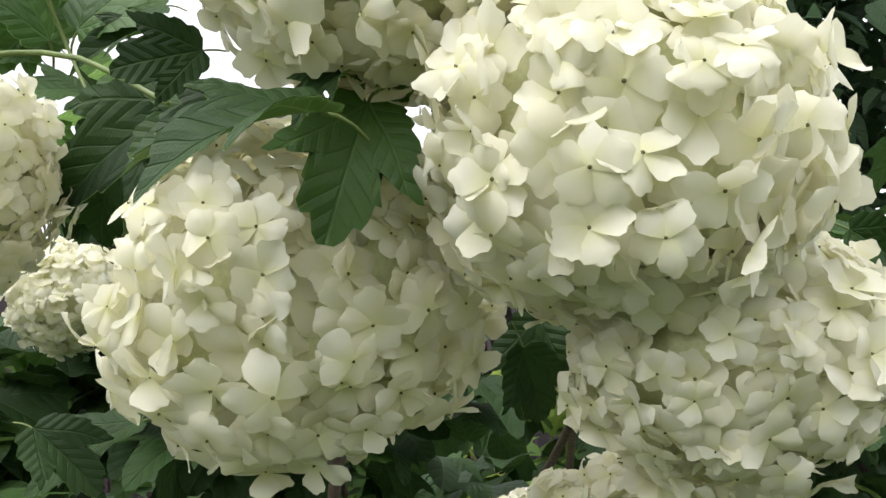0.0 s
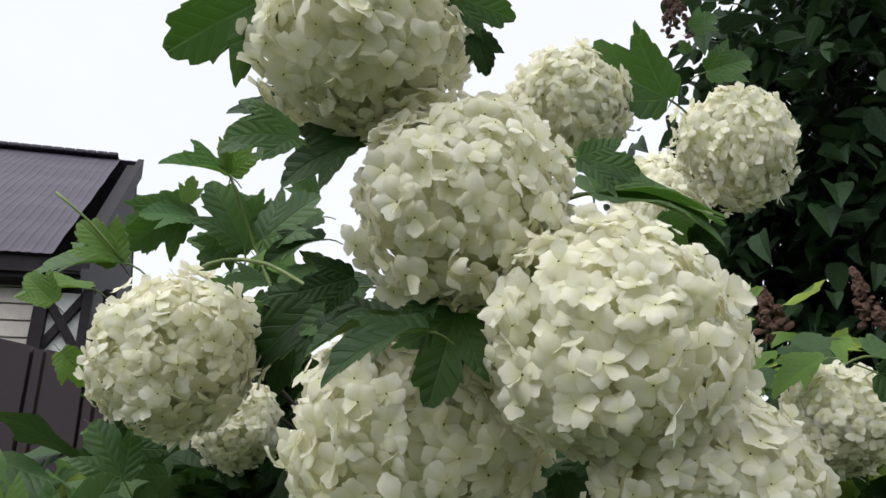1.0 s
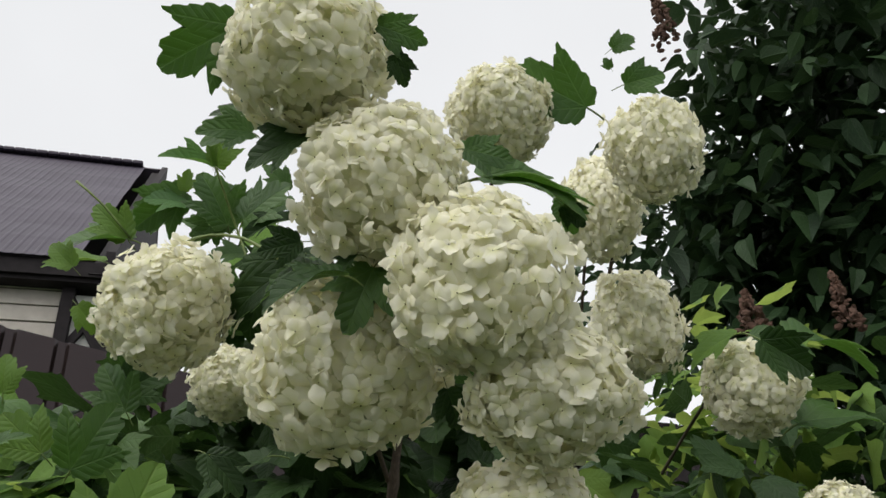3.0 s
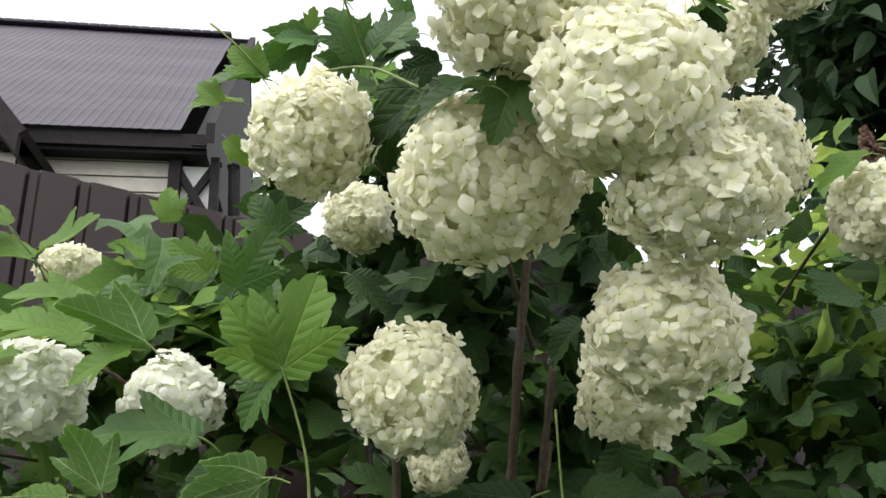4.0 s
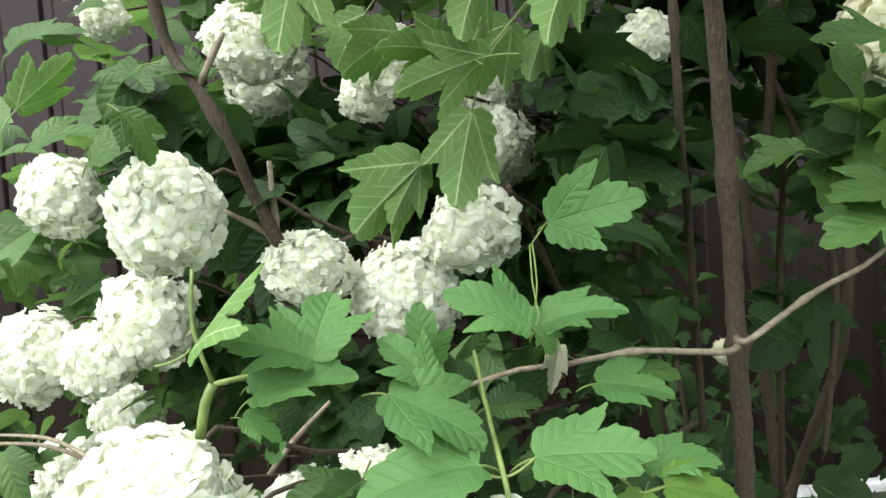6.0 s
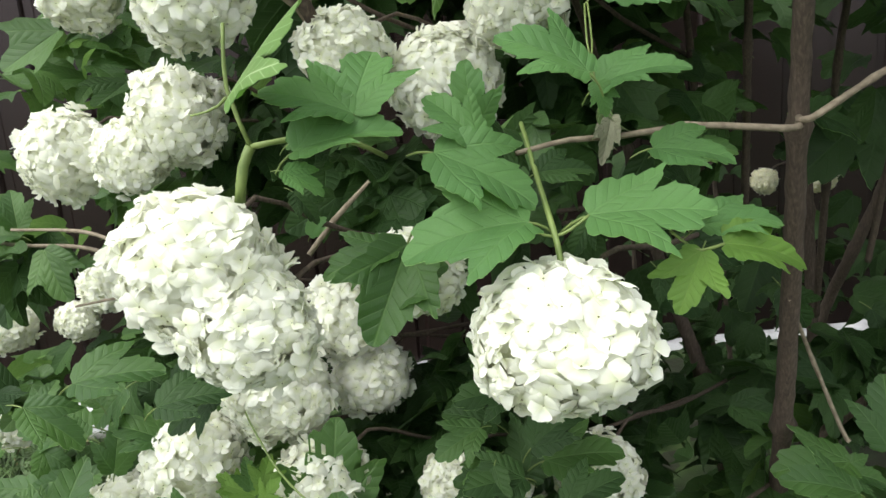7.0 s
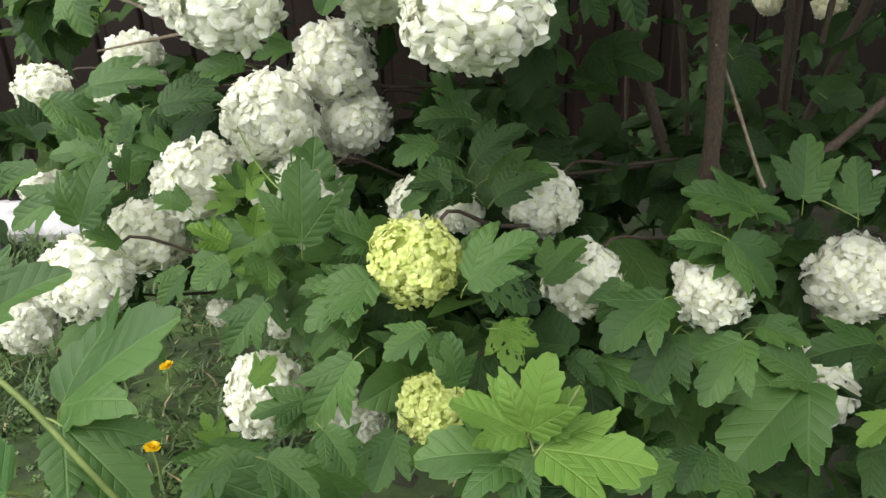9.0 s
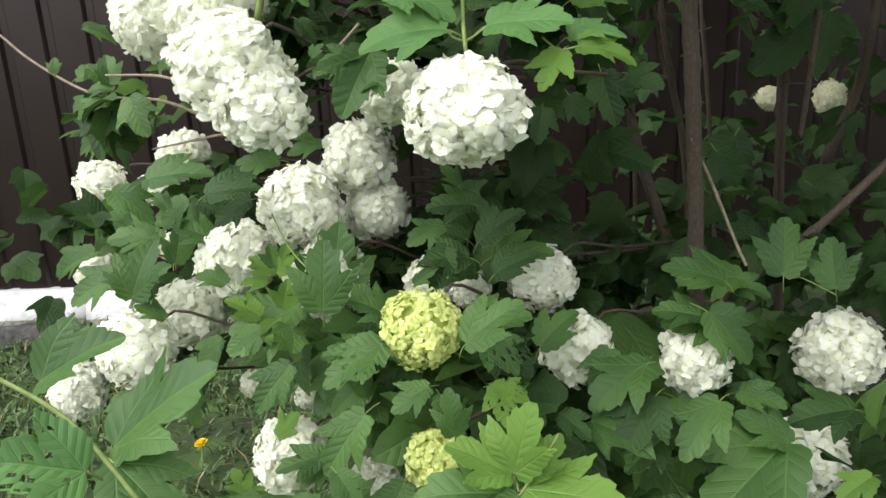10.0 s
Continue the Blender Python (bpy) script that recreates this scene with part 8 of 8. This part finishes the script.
def grass_mesh(seed, count, area, tall, mat):
    rnd = random.Random(seed)
    vs, fs = [], []
    for _ in range(count):
        x, y = rnd.uniform(area[0], area[1]), rnd.uniform(area[2], area[3])
        if (Vector((x, y, 0)) - FENCE_FOOT).dot(FY) > -0.09:
            continue
        if under_shrub(x, y) and rnd.random() < 0.93 or rnd.random() > lawn_share(x, y):
            continue
        z = soil_rise(x, y) - 0.012
        if noise.noise(Vector((x * 2.2, y * 2.2, 3))) < -0.25 and rnd.random() < 0.7:
            continue
        h, a, w = tall * rnd.uniform(0.4, 1.2), rnd.uniform(0, 6.28), rnd.uniform(0.0016, 0.0034)
        lean = Vector((math.cos(a), math.sin(a), 0)) * h * rnd.uniform(0.5, 1.6)
        side = Vector((-math.sin(a), math.cos(a), 0)) * w
        b = Vector((x, y, z))
        k = len(vs)
        vs += [b - side, b + side, b + lean * 0.35 + Vector((0, 0, h * 0.6)) + side * 0.8, b + lean * 0.35 + Vector((0, 0, h * 0.6)) - side * 0.8, b + lean + Vector((0, 0, h * 0.85))]
        fs += [(k, k + 1, k + 2, k + 3), (k + 3, k + 2, k + 4)]
    return mesh_of("grass", vs, fs, [mat])


def clover_mesh(seed, count, area, mat):
    """Low round weed leaves between the grass."""
    rnd = random.Random(seed)
    vs, fs = [], []
    for _ in range(count):
        x, y = rnd.uniform(area[0], area[1]), rnd.uniform(area[2], area[3])
        if (Vector((x, y, 0)) - FENCE_FOOT).dot(FY) > -0.10:
            continue
        if under_shrub(x, y) and rnd.random() < 0.95 or rnd.random() > lawn_share(x, y):
            continue
        c = Vector((x, y, rnd.uniform(0.004, 0.04) + soil_rise(x, y)))
        n = Vector((rnd.gauss(0, 0.4), rnd.gauss(0, 0.4), 1)).normalized()
        u = n.orthogonal().normalized()
        v = n.cross(u)
        for j in range(3):
            a = 2.09 * j + rnd.uniform(-0.2, 0.2)
            d = u * math.cos(a) + v * math.sin(a)
            e = n.cross(d)
            r = rnd.uniform(0.004, 0.009)
            k = len(vs)
            vs += [c, c + d * r * 0.8 + e * r * 0.6, c + d * r * 1.5, c + d * r * 0.8 - e * r * 0.6]
            fs.append((k, k + 1, k + 2, k + 3))
    return mesh_of("clover", vs, fs, [mat])


LAWN = (-3.6, 1.4, -1.6, 2.2)
tagged(new("grass", grass_mesh(5, 120000, LAWN, 0.050, GRASS)), "short mown green grass with weeds", "grass", kind="stuff")
tagged(new("dry_grass", grass_mesh(6, 7500, LAWN, 0.055, STRAW)), "dry yellow blades among the grass", "grass", kind="stuff")
tagged(new("clover", clover_mesh(7, 20000, LAWN, GRASS)), "low green clover among the grass", "grass", kind="stuff")


def dandelion(place, seed):
    rnd = random.Random(seed)
    ob = thing("dandelion", "orange-yellow dandelion flower standing in the grass", "flower", "dandelions in the grass", at=(place[0], place[1], 0))
    top = Vector((rnd.uniform(-0.01, 0.01), rnd.uniform(-0.01, 0.01), place[2]))
    tube("stem", [Vector((0, 0, -0.01)), top * 0.5 + Vector((0.006, 0, 0)), top], (0.0022, 0.0018), STALK, ob, seed=seed, sides=6)
    bits = []
    for ring, (count, reach, lift) in enumerate(((20, 0.017, 8), (16, 0.014, 30), (10, 0.009, 55))):
        for i in range(count):
            v, f, u = petal(0.14, 1.0, 0.1, 0.1, 2, 1)
            bits.append((v, f, u, [0] * len(f), pose(0, 0, 0.001 * ring, lift + rnd.uniform(-8, 8), 0, 360 * i / count + rnd.uniform(-6, 6)) @ Matrix.Diagonal((reach, reach, reach, 1))))
    v, f, u, ix = bake(bits)
    fl = part("flower", mesh_of("flower", v, f, [PETAL_YELLOW], ix, u), ob)
    fl.location = top
    fl.rotation_euler = (rnd.uniform(-0.2, 0.2), rnd.uniform(-0.2, 0.2), 0)


dandelion((-1.157, 0.39, 0.07), 1)
dandelion((-1.080, 0.446, 0.07), 2)
dandelion((-0.885, 0.295, 0.07), 3)
dandelion((-1.42, 0.20, 0.06), 4)


def broken_stone(place, size, turn):
    """A loose chipped lump of dark concrete."""
    ob = tagged(new("broken_stone", rough_block(size, 21, 6, 0.03, (STONE, STONE))), "dark grey broken lump of concrete by the kerb", "stone")
    ob.matrix_world = Matrix.Translation(place) @ Matrix.Rotation(radians(turn), 4, "Z")


broken_stone((-1.926, 0.508, 0.050), (0.16, 0.10, 0.10), 50)
